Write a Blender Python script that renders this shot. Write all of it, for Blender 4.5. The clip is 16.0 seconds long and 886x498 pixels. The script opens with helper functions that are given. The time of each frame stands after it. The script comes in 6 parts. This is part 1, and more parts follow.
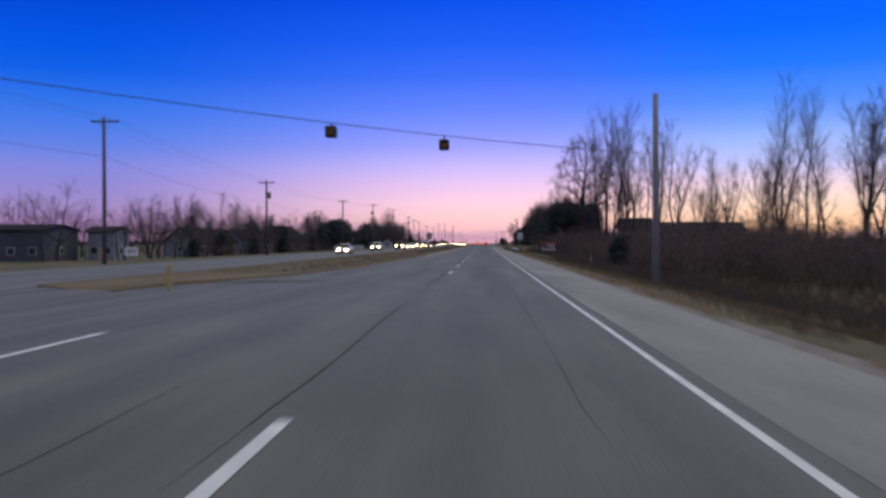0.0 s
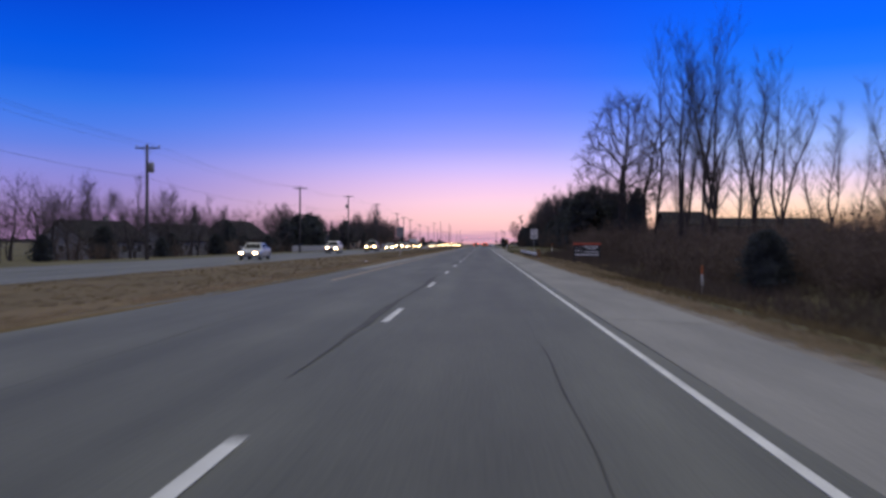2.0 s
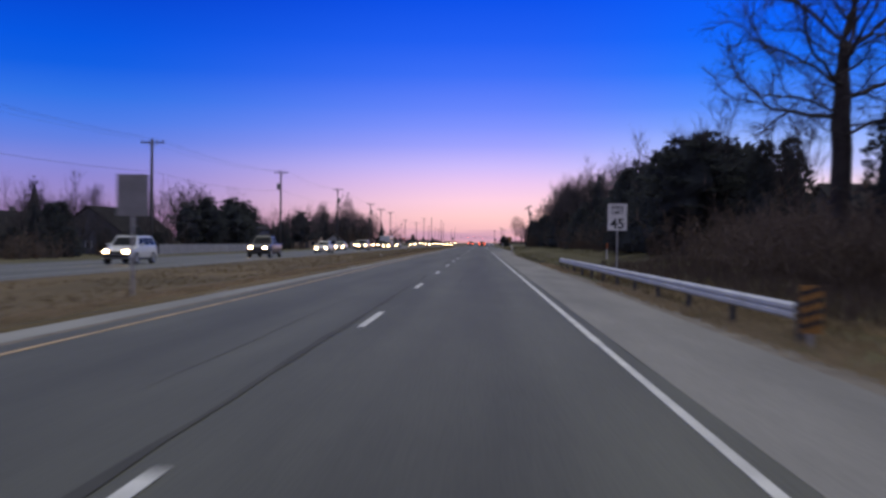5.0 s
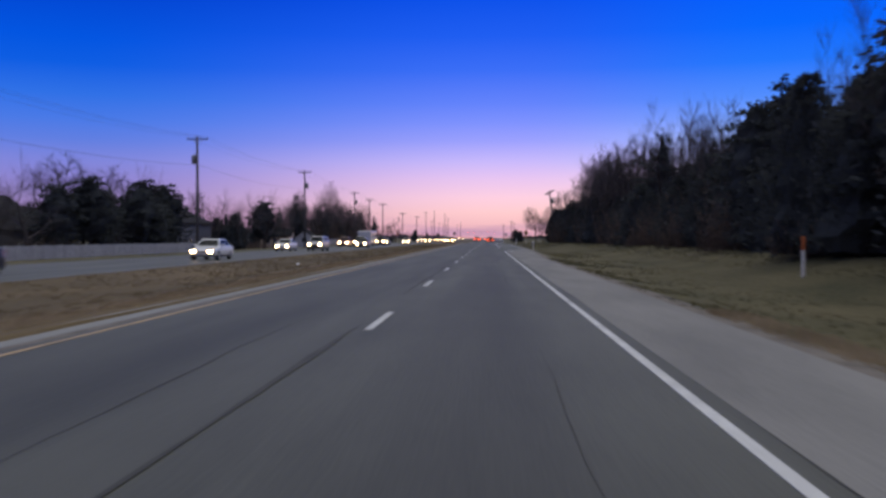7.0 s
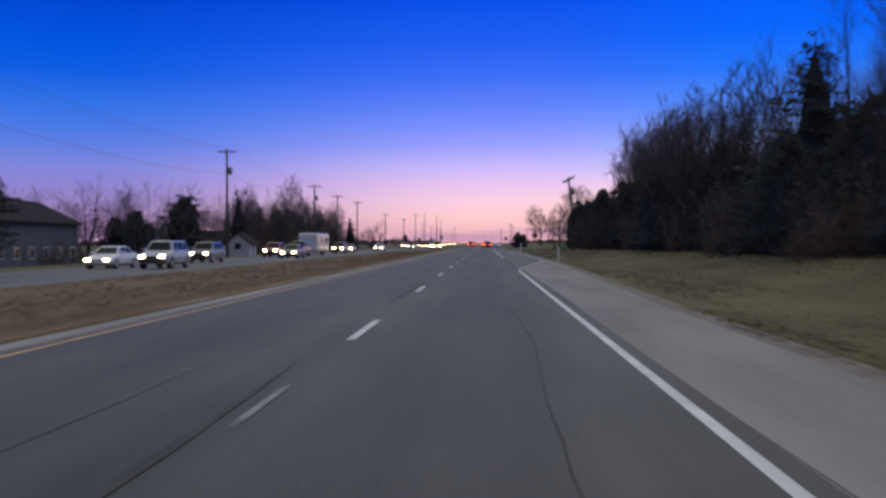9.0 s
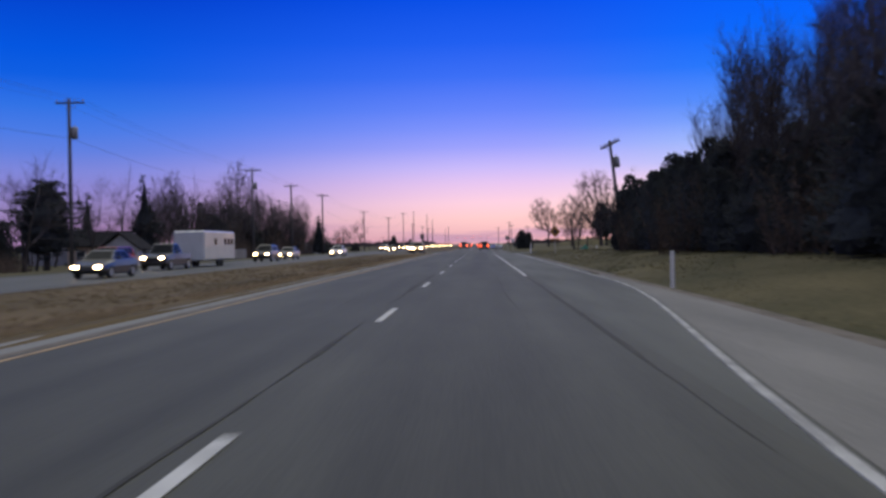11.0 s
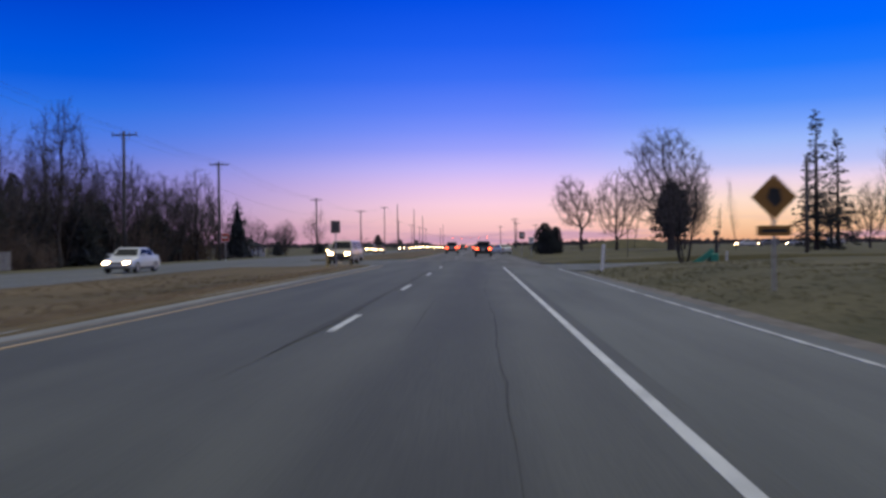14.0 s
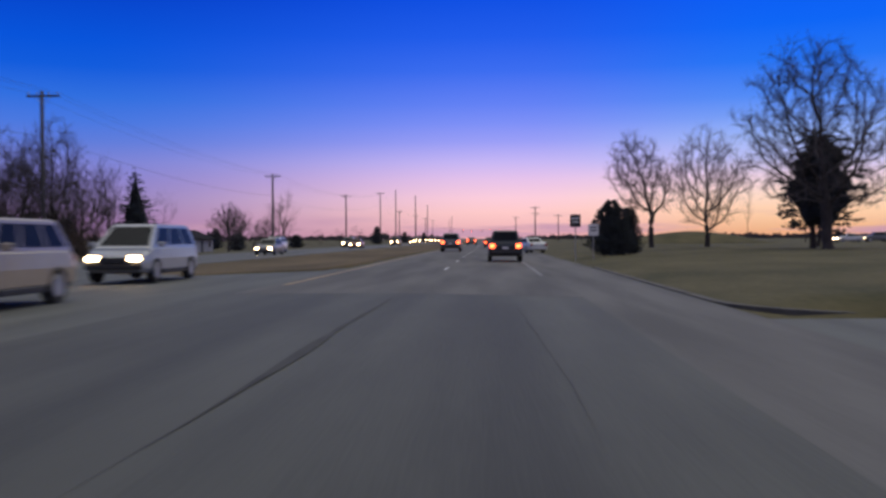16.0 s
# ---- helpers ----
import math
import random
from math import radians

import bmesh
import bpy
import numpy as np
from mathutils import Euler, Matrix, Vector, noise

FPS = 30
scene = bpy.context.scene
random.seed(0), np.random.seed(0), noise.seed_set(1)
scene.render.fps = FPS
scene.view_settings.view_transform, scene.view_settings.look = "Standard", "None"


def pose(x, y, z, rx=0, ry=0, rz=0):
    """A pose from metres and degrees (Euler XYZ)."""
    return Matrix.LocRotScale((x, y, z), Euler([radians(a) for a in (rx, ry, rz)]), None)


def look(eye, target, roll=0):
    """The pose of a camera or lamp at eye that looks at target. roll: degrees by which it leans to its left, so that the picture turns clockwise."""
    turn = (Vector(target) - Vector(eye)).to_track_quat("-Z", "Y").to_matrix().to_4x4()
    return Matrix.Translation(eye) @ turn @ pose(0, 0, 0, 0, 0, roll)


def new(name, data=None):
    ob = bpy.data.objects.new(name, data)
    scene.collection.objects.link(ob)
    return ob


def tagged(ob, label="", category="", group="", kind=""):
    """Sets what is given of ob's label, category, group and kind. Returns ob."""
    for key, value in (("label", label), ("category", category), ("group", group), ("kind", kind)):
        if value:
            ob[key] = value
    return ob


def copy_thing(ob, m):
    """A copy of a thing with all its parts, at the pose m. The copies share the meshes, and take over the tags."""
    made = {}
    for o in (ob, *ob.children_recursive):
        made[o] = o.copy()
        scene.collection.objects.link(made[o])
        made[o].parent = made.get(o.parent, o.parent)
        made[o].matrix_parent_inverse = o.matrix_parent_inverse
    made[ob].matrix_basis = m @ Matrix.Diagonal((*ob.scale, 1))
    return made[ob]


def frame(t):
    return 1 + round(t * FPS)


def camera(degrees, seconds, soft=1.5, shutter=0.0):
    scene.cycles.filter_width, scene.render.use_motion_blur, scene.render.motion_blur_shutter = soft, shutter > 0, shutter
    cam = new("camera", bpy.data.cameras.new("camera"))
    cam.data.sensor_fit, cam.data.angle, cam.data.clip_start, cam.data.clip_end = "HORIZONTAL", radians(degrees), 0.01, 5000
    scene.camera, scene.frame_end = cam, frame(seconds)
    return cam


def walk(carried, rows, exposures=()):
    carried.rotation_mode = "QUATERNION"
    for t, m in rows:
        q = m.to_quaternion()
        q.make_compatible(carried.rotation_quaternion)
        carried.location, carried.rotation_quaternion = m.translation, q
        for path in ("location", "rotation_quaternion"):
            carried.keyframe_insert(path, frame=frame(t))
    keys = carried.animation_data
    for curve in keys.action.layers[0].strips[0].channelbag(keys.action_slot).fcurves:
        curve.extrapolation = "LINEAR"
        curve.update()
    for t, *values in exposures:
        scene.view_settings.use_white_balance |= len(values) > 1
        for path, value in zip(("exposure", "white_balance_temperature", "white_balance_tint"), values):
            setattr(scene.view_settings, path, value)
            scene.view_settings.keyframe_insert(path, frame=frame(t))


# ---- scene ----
def heading(x, y, z, yaw, pitch, roll):
    """A pose by yaw to the left, pitch up and lean to the left, in degrees."""
    a, p = radians(yaw), radians(pitch)
    return look((x, y, z), (x - math.sin(a) * math.cos(p), y + math.cos(a) * math.cos(p), z + math.sin(p)), roll)


cam = camera(51.8, 16.0, soft=2.9, shutter=0.5)
PATH = [
    (0, 1.532, -6.873, 1.357, 2.58, -0.38, -0.15),
    (0.5, 1.545, 6.106, 1.327, 2.54, -0.35, -0.05),
    (1, 1.567, 18.507, 1.310, 2.54, -0.35, 0.05),
    (1.5, 1.594, 30.757, 1.303, 2.58, -0.35, 0.15),
    (2, 1.620, 42.853, 1.302, 2.52, -0.35, 0.25),
    (2.5, 1.672, 55.008, 1.307, 2.43, -0.31, 0.33),
    (3, 1.742, 67.279, 1.315, 2.28, -0.26, 0.40),
    (3.5, 1.813, 79.631, 1.324, 2.41, -0.34, 0.50),
    (4, 1.886, 91.944, 1.333, 2.35, -0.32, 0.61),
    (4.2, 1.882, 96.918, 1.337, 2.28, -0.30, 0.65),
    (6.5, 1.788, 153.917, 1.357, 2.72, -0.78, 0.25),
    (7, 1.758, 166.390, 1.354, 2.80, -0.70, 0.00),
    (7.5, 1.750, 178.885, 1.349, 2.61, -0.51, -0.05),
    (8, 1.785, 191.478, 1.342, 2.56, -0.49, -0.10),
    (8.5, 1.821, 203.915, 1.333, 2.54, -0.46, -0.19),
    (9, 1.837, 216.090, 1.323, 2.59, -0.38, -0.28),
    (9.2, 1.818, 220.851, 1.318, 2.63, -0.35, -0.32),
    (11.3, 1.713, 269.191, 1.270, 2.35, -0.29, -1.08),
    (11.5, 1.768, 273.958, 1.266, 2.42, -0.21, -1.09),
    (12, 1.830, 286.428, 1.256, 2.35, -0.14, -1.12),
    (12.5, 1.913, 299.333, 1.248, 2.30, -0.19, -0.94),
    (13, 2.013, 312.048, 1.242, 2.23, -0.14, -0.75),
    (13.5, 2.095, 324.538, 1.237, 2.19, -0.16, -0.65),
    (14, 2.168, 337.312, 1.233, 2.28, -0.23, -0.55),
    (14.5, 2.229, 350.220, 1.231, 2.48, -0.31, -0.39),
    (15, 2.227, 362.632, 1.228, 2.77, -0.26, -0.22),
    (15.5, 2.122, 374.847, 1.226, 3.00, -0.25, -0.10),
    (16, 1.809, 387.865, 1.223, 3.00, -0.65, -0.25),
]
# the film's camera drifts slightly in brightness and tint
DRIFT = [(0, 0.15, 6680, 9), (4.2, 0.12, 6790, 9), (6.3, 0.05, 6590, 10), (9.2, 0.05, 6600, 10), (11.3, 0.08, 6720, 7), (13.5, 0.05, 6550, 4), (14.5, 0.03, 6650, 7), (16, 0.0, 6800, 9)]
walk(cam, [(t, heading(x, y, z, yaw, pitch, roll)) for t, x, y, z, yaw, pitch, roll in PATH], DRIFT)

# ---- sky and light ----
world = bpy.data.worlds.new("dusk_sky")
scene.world = world
world.use_nodes = True
wn, wl = world.node_tree.nodes, world.node_tree.links
wn.clear()


def srgb(r, g, b):
    return tuple(((c / 255) / 12.92 if c / 255 <= 0.04045 else ((c / 255 + 0.055) / 1.055) ** 2.4) for c in (r, g, b)) + (1.0,)


def ramp_node(nodes, stops):
    node = nodes.new("ShaderNodeValToRGB")
    el = node.color_ramp.elements
    el[0].position, el[0].color = stops[0]
    el[1].position, el[1].color = stops[-1]
    for p, c in stops[1:-1]:
        e = el.new(p)
        e.color = c
    return node


def math_node(nodes, links, op, a, b=None, clamp=False):
    node = nodes.new("ShaderNodeMath")
    node.operation, node.use_clamp = op, clamp
    for i, v in enumerate((a, b)):
        if v is None:
            continue
        if isinstance(v, (int, float)):
            node.inputs[i].default_value = v
        else:
            links.new(v, node.inputs[i])
    return node.outputs[0]


coord = wn.new("ShaderNodeTexCoord")
sep = wn.new("ShaderNodeSeparateXYZ")
wl.new(coord.outputs["Generated"], sep.inputs[0])
# height over the horizon, stretched so that the low sky has room
high = math_node(wn, wl, "MULTIPLY", sep.outputs[2], 2.0, True)
ahead_sky = ramp_node(wn, [
    (0.0, srgb(226, 167, 176)), (0.024, srgb(240, 185, 192)), (0.055, srgb(254, 203, 206)), (0.088, srgb(251, 206, 225)),
    (0.13, srgb(228, 195, 240)), (0.166, srgb(198, 183, 250)), (0.21, srgb(154, 159, 252)), (0.25, srgb(124, 144, 252)),
    (0.29, srgb(98, 130, 250)), (0.36, srgb(58, 109, 245)), (0.43, srgb(30, 93, 240)), (0.53, srgb(0, 76, 230)),
    (0.72, srgb(40, 90, 200)), (1.0, srgb(134, 147, 184))])
glow_sky = ramp_node(wn, [
    (0.0, srgb(226, 162, 128)), (0.02, srgb(240, 184, 146)), (0.055, srgb(254, 209, 176)), (0.09, srgb(253, 220, 208)),
    (0.13, srgb(235, 211, 235)), (0.165, srgb(187, 193, 248)), (0.21, srgb(155, 182, 251)), (0.25, srgb(117, 159, 251)),
    (0.29, srgb(81, 140, 251)), (0.36, srgb(32, 117, 251)), (0.43, srgb(4, 102, 251)), (0.53, srgb(0, 88, 248)),
    (0.72, srgb(40, 96, 210)), (1.0, srgb(134, 147, 184))])
dim_sky = ramp_node(wn, [
    (0.0, srgb(154, 119, 163)), (0.04, srgb(163, 129, 180)), (0.08, srgb(154, 135, 194)), (0.12, srgb(140, 132, 206)),
    (0.16, srgb(124, 132, 217)), (0.20, srgb(95, 125, 223)), (0.24, srgb(72, 120, 228)), (0.29, srgb(46, 111, 228)),
    (0.35, srgb(11, 92, 225)), (0.40, srgb(0, 84, 223)), (0.47, srgb(0, 72, 211)), (0.53, srgb(0, 58, 200)),
    (0.72, srgb(36, 80, 180)), (1.0, srgb(134, 147, 184))])
for node in (ahead_sky, glow_sky, dim_sky):
    wl.new(high, node.inputs[0])


def share(low, top):
    node = wn.new("ShaderNodeMapRange")
    node.interpolation_type = "SMOOTHSTEP"
    node.inputs[1].default_value, node.inputs[2].default_value = low, top
    wl.new(sep.outputs[0], node.inputs[0])
    return node.outputs[0]


# the afterglow lies ahead and to the right of the road, the dim side to the left
half_mix = wn.new("ShaderNodeMix")
half_mix.data_type = "RGBA"
wl.new(share(-0.42, 0.03), half_mix.inputs[0])
wl.new(dim_sky.outputs[0], half_mix.inputs[6])
wl.new(ahead_sky.outputs[0], half_mix.inputs[7])
sky_mix = wn.new("ShaderNodeMix")
sky_mix.data_type = "RGBA"
wl.new(share(0.02, 0.30), sky_mix.inputs[0])
wl.new(half_mix.outputs[2], sky_mix.inputs[6])
wl.new(glow_sky.outputs[0], sky_mix.inputs[7])
# behind the camera: the mauve belt opposite the afterglow
belt_sky = ramp_node(wn, [(0.0, srgb(140, 126, 160)), (0.2, srgb(172, 150, 192)), (0.5, srgb(150, 156, 206)), (1.0, srgb(134, 147, 184))])
wl.new(high, belt_sky.inputs[0])
rear = wn.new("ShaderNodeMapRange")
rear.interpolation_type = "SMOOTHSTEP"
rear.inputs[1].default_value, rear.inputs[2].default_value = 0.30, -0.40
wl.new(sep.outputs[1], rear.inputs[0])
rear_mix = wn.new("ShaderNodeMix")
rear_mix.data_type = "RGBA"
wl.new(rear.outputs[0], rear_mix.inputs[0])
wl.new(sky_mix.outputs[2], rear_mix.inputs[6])
wl.new(belt_sky.outputs[0], rear_mix.inputs[7])
# thin mauve cloud bars close to the horizon
stretch = wn.new("ShaderNodeMapping")
stretch.inputs[3].default_value = (5.0, 5.0, 70.0)
wl.new(coord.outputs["Generated"], stretch.inputs[0])
cloud = wn.new("ShaderNodeTexNoise")
cloud.inputs["Scale"].default_value, cloud.inputs["Detail"].default_value = 1.0, 5.0
wl.new(stretch.outputs[0], cloud.inputs["Vector"])
cover = wn.new("ShaderNodeMapRange")
cover.inputs[1].default_value, cover.inputs[2].default_value = 0.5, 0.62
wl.new(cloud.outputs[0], cover.inputs[0])
belt = ramp_node(wn, [(0.0, (0.9, 0.9, 0.9, 1)), (0.03, (0.8, 0.8, 0.8, 1)), (0.06, (0, 0, 0, 1)), (1.0, (0, 0, 0, 1))])
wl.new(high, belt.inputs[0])
cloud_mix = wn.new("ShaderNodeMix")
cloud_mix.data_type = "RGBA"
wl.new(math_node(wn, wl, "MULTIPLY", cover.outputs[0], belt.outputs[0]), cloud_mix.inputs[0])
wl.new(rear_mix.outputs[2], cloud_mix.inputs[6])
cloud_mix.inputs[7].default_value = srgb(196, 152, 182)
back = wn.new("ShaderNodeBackground")
back.inputs[1].default_value = 1.0
wl.new(cloud_mix.outputs[2], back.inputs[0])
wout = wn.new("ShaderNodeOutputWorld")
wl.new(back.outputs[0], wout.inputs[0])

# broad warm fill lamp added to brighten the ground; no sun stands in this dusk sky
sun = new("sun", bpy.data.lights.new("sun", "SUN"))
sun.data.energy, sun.data.angle, sun.data.color = 1.55, radians(80), (1.0, 0.94, 0.74)
sun.matrix_world = look((0, 0, 50), (-12, -20, 0))


# ---- materials ----
def mat(name, a, b, rough=0.8, scale=1.0, fine=30.0, bump=0.0, metal=0.0, spec=0.5, vary=0.0, stretched=(1, 1, 1), mix=(0.35, 0.65), grain=0.4, thin=0.0):
    """Two tones mixed by a coarse and a fine noise, in metres; vary: how far single objects differ in brightness; thin: light let through by leaves and blades."""
    m = bpy.data.materials.new(name)
    m.use_nodes = True
    n, l = m.node_tree.nodes, m.node_tree.links
    bsdf = n["Principled BSDF"]
    geo = n.new("ShaderNodeNewGeometry")
    mp = n.new("ShaderNodeMapping")
    mp.inputs[3].default_value = stretched
    l.new(geo.outputs["Position"], mp.inputs[0])
    n1, n2 = n.new("ShaderNodeTexNoise"), n.new("ShaderNodeTexNoise")
    for q, s in ((n1, scale), (n2, fine)):
        q.inputs["Scale"].default_value, q.inputs["Detail"].default_value = s, 4.0
        l.new(mp.outputs[0], q.inputs["Vector"])
    both = math_node(n, l, "ADD", math_node(n, l, "MULTIPLY", n1.outputs[0], 1 - grain), math_node(n, l, "MULTIPLY", n2.outputs[0], grain))
    rng = n.new("ShaderNodeMapRange")
    rng.inputs[1].default_value, rng.inputs[2].default_value = mix
    l.new(both, rng.inputs[0])
    mixer = n.new("ShaderNodeMix")
    mixer.data_type = "RGBA"
    l.new(rng.outputs[0], mixer.inputs[0])
    mixer.inputs[6].default_value, mixer.inputs[7].default_value = (*a, 1), (*b, 1)
    colour = mixer.outputs[2]
    if vary:
        info = n.new("ShaderNodeObjectInfo")
        hsv = n.new("ShaderNodeHueSaturation")
        l.new(math_node(n, l, "ADD", math_node(n, l, "MULTIPLY", info.outputs["Random"], 2 * vary), 1 - vary), hsv.inputs["Value"])
        l.new(colour, hsv.inputs["Color"])
        colour = hsv.outputs[0]
    l.new(colour, bsdf.inputs["Base Color"])
    bsdf.inputs["Roughness"].default_value, bsdf.inputs["Metallic"].default_value = rough, metal
    bsdf.inputs["Specular IOR Level"].default_value = spec
    if bump:
        bp = n.new("ShaderNodeBump")
        bp.inputs["Strength"].default_value, bp.inputs["Distance"].default_value = bump, 0.02
        l.new(n2.outputs[0], bp.inputs["Height"])
        l.new(bp.outputs[0], bsdf.inputs["Normal"])
    if thin:
        let = n.new("ShaderNodeBsdfTranslucent")
        l.new(colour, let.inputs[0])
        blend = n.new("ShaderNodeMixShader")
        blend.inputs[0].default_value = thin
        l.new(bsdf.outputs[0], blend.inputs[1])
        l.new(let.outputs[0], blend.inputs[2])
        l.new(blend.outputs[0], n["Material Output"].inputs[0])
    return m


def lamp_mat(name, colour, strength):
    m = bpy.data.materials.new(name)
    m.use_nodes = True
    b = m.node_tree.nodes["Principled BSDF"]
    b.inputs["Base Color"].default_value = (*colour, 1)
    b.inputs["Emission Color"].default_value = (*colour, 1)
    b.inputs["Emission Strength"].default_value = strength
    b.inputs["Roughness"].default_value = 0.2
    return m


ASPHALT = mat("asphalt", (0.0349, 0.0365, 0.0298), (0.0776, 0.0790, 0.0642), 0.72, 0.8, 40, 0.3, spec=0.40, stretched=(1, 0.05, 1), mix=(0.34, 0.62), grain=0.24)


def wear_lanes(m):
    """Oil-darkened lane middles, and a tone that grows darker further along the road."""
    n, l = m.node_tree.nodes, m.node_tree.links
    bsdf = n["Principled BSDF"]
    colour = bsdf.inputs["Base Color"].links[0].from_socket
    place = n.new("ShaderNodeNewGeometry")
    axes = n.new("ShaderNodeSeparateXYZ")
    l.new(place.outputs["Position"], axes.inputs[0])
    worn = n.new("ShaderNodeTexNoise")
    worn.inputs["Scale"].default_value, worn.inputs["Detail"].default_value = 0.5, 3.0
    stretch_y = n.new("ShaderNodeMapping")
    stretch_y.inputs[3].default_value = (1.6, 0.12, 1)
    l.new(place.outputs["Position"], stretch_y.inputs[0])
    l.new(stretch_y.outputs[0], worn.inputs["Vector"])
    value = None
    for middle, half, depth in ((1.72, 1.05, 0.24), (-1.9, 0.8, 0.10)):
        away = math_node(n, l, "ABSOLUTE", math_node(n, l, "SUBTRACT", axes.outputs[0], middle))
        band = n.new("ShaderNodeMapRange")
        band.interpolation_type = "SMOOTHSTEP"
        for k, v in ((1, half), (2, half * 0.3), (3, 0.0), (4, depth)):
            band.inputs[k].default_value = v
        l.new(away, band.inputs[0])
        dark = math_node(n, l, "MULTIPLY", band.outputs[0], math_node(n, l, "ADD", math_node(n, l, "MULTIPLY", worn.outputs[0], 1.6), 0.2))
        keep = math_node(n, l, "SUBTRACT", 1.0, dark)
        value = keep if value is None else math_node(n, l, "MULTIPLY", value, keep)
    # tone falls from 1.10 to 0.84 between y = 60 and 150
    tone_along = n.new("ShaderNodeMapRange")
    for k, v in ((1, 60.0), (2, 150.0), (3, 1.10), (4, 0.84)):
        tone_along.inputs[k].default_value = v
    l.new(axes.outputs[1], tone_along.inputs[0])
    # faint blotches where the surface was patched or has bled
    spread = n.new("ShaderNodeMapping")
    spread.inputs[3].default_value = (0.75, 0.22, 1)
    l.new(place.outputs["Position"], spread.inputs[0])
    blotch = n.new("ShaderNodeTexNoise")
    blotch.inputs["Scale"].default_value, blotch.inputs["Detail"].default_value = 1.0, 4.0
    l.new(spread.outputs[0], blotch.inputs["Vector"])
    patchy = n.new("ShaderNodeMapRange")
    for k, v in ((1, 0.34), (2, 0.64), (3, 0.84), (4, 1.10)):
        patchy.inputs[k].default_value = v
    l.new(blotch.outputs[0], patchy.inputs[0])
    value = math_node(n, l, "MULTIPLY", value, patchy.outputs[0])
    hsv = n.new("ShaderNodeHueSaturation")
    l.new(math_node(n, l, "MULTIPLY", value, tone_along.outputs[0]), hsv.inputs["Value"])
    l.new(colour, hsv.inputs["Color"])
    l.new(hsv.outputs[0], bsdf.inputs["Base Color"])


wear_lanes(ASPHALT)
ASPHALT_OLD = mat("old_asphalt", (0.061, 0.064, 0.058), (0.103, 0.107, 0.096), 0.78, 0.7, 45, 0.35, spec=0.36, stretched=(1, 0.09, 1), mix=(0.38, 0.62), grain=0.2)
CONCRETE = mat("shoulder_concrete", (0.14, 0.137, 0.13), (0.215, 0.208, 0.195), 0.9, 0.6, 30, 0.3, spec=0.25, stretched=(1, 0.2, 1), mix=(0.38, 0.62))
PALE_STRIP = mat("pale_edge_concrete", (0.155, 0.155, 0.15), (0.245, 0.245, 0.235), 0.9, 0.9, 30, 0.3, spec=0.25, stretched=(1, 0.15, 1), mix=(0.38, 0.62))
CONCRETE_ROAD = mat("worn_concrete_road", (0.085, 0.082, 0.078), (0.135, 0.13, 0.122), 0.9, 0.8, 30, 0.3, spec=0.25, stretched=(1, 0.1, 1), mix=(0.38, 0.62), grain=0.18)
TAR = mat("tar_seam", (0.028, 0.028, 0.027), (0.062, 0.062, 0.06), 0.9, 2, 40, 0.1, spec=0.2)
JOINT = mat("lane_joint", (0.030, 0.0305, 0.028), (0.060, 0.060, 0.054), 0.85, 1.5, 40, 0.1, spec=0.3)
WHITE_LINE = mat("white_road_paint", (0.34, 0.34, 0.33), (0.58, 0.58, 0.56), 0.7, 2.0, 45, 0.1, mix=(0.38, 0.64))
FADED_LINE = mat("faded_road_paint", (0.10, 0.10, 0.10), (0.32, 0.32, 0.31), 0.8, 4.0, 50, 0.1, mix=(0.42, 0.65))
WORN_LINE = mat("worn_road_paint", (0.16, 0.16, 0.16), (0.46, 0.46, 0.45), 0.8, 2.5, 50, 0.1, mix=(0.4, 0.6))
YELLOW_LINE = mat("yellow_road_paint", (0.17, 0.125, 0.07), (0.40, 0.275, 0.135), 0.7, 1.2, 45, 0.1, mix=(0.30, 0.55))
GRASS = mat("winter_grass", (0.052, 0.052, 0.026), (0.128, 0.108, 0.058), 0.95, 0.22, 6, 0.6, spec=0.1, stretched=(1, 0.5, 1))
STRAW = mat("dry_straw_grass", (0.074, 0.060, 0.034), (0.156, 0.115, 0.066), 0.95, 0.25, 9, 0.6, spec=0.1, stretched=(1, 0.22, 1))
BLADES = mat("dry_grass_blades", (0.096, 0.073, 0.040), (0.192, 0.142, 0.080), 0.9, 0.3, 12, spec=0.1, thin=0.35)
PALE_BLADES = mat("bleached_grass_blades", (0.24, 0.185, 0.11), (0.42, 0.325, 0.20), 0.9, 0.5, 12, spec=0.1, thin=0.35)
GREEN_BLADES = mat("dull_green_blades", (0.056, 0.056, 0.026), (0.122, 0.106, 0.052), 0.9, 0.3, 12, spec=0.1, thin=0.35)
GRAVEL = mat("gravel", (0.105, 0.092, 0.08), (0.20, 0.178, 0.152), 0.95, 1.5, 45, 0.8, spec=0.2)
BARK = mat("bark", (0.036, 0.032, 0.031), (0.080, 0.069, 0.065), 0.95, 1.2, 25, 0.5, spec=0.1, vary=0.25)
TWIG = mat("twigs", (0.052, 0.046, 0.048), (0.102, 0.089, 0.090), 0.95, 1.0, 15, spec=0.1, vary=0.25)
BRUSH = mat("brush_stems", (0.080, 0.060, 0.052), (0.160, 0.122, 0.100), 0.95, 0.8, 12, spec=0.1, vary=0.25, thin=0.25)
NEEDLES = mat("needles", (0.046, 0.051, 0.056), (0.078, 0.086, 0.088), 1.0, 0.5, 10, spec=0.0, vary=0.2, thin=0.35)
PALE_POLE = mat("bleached_pole_wood", (0.17, 0.17, 0.175), (0.30, 0.30, 0.30), 0.85, 2, 25, 0.3, spec=0.2, stretched=(6, 6, 0.6))
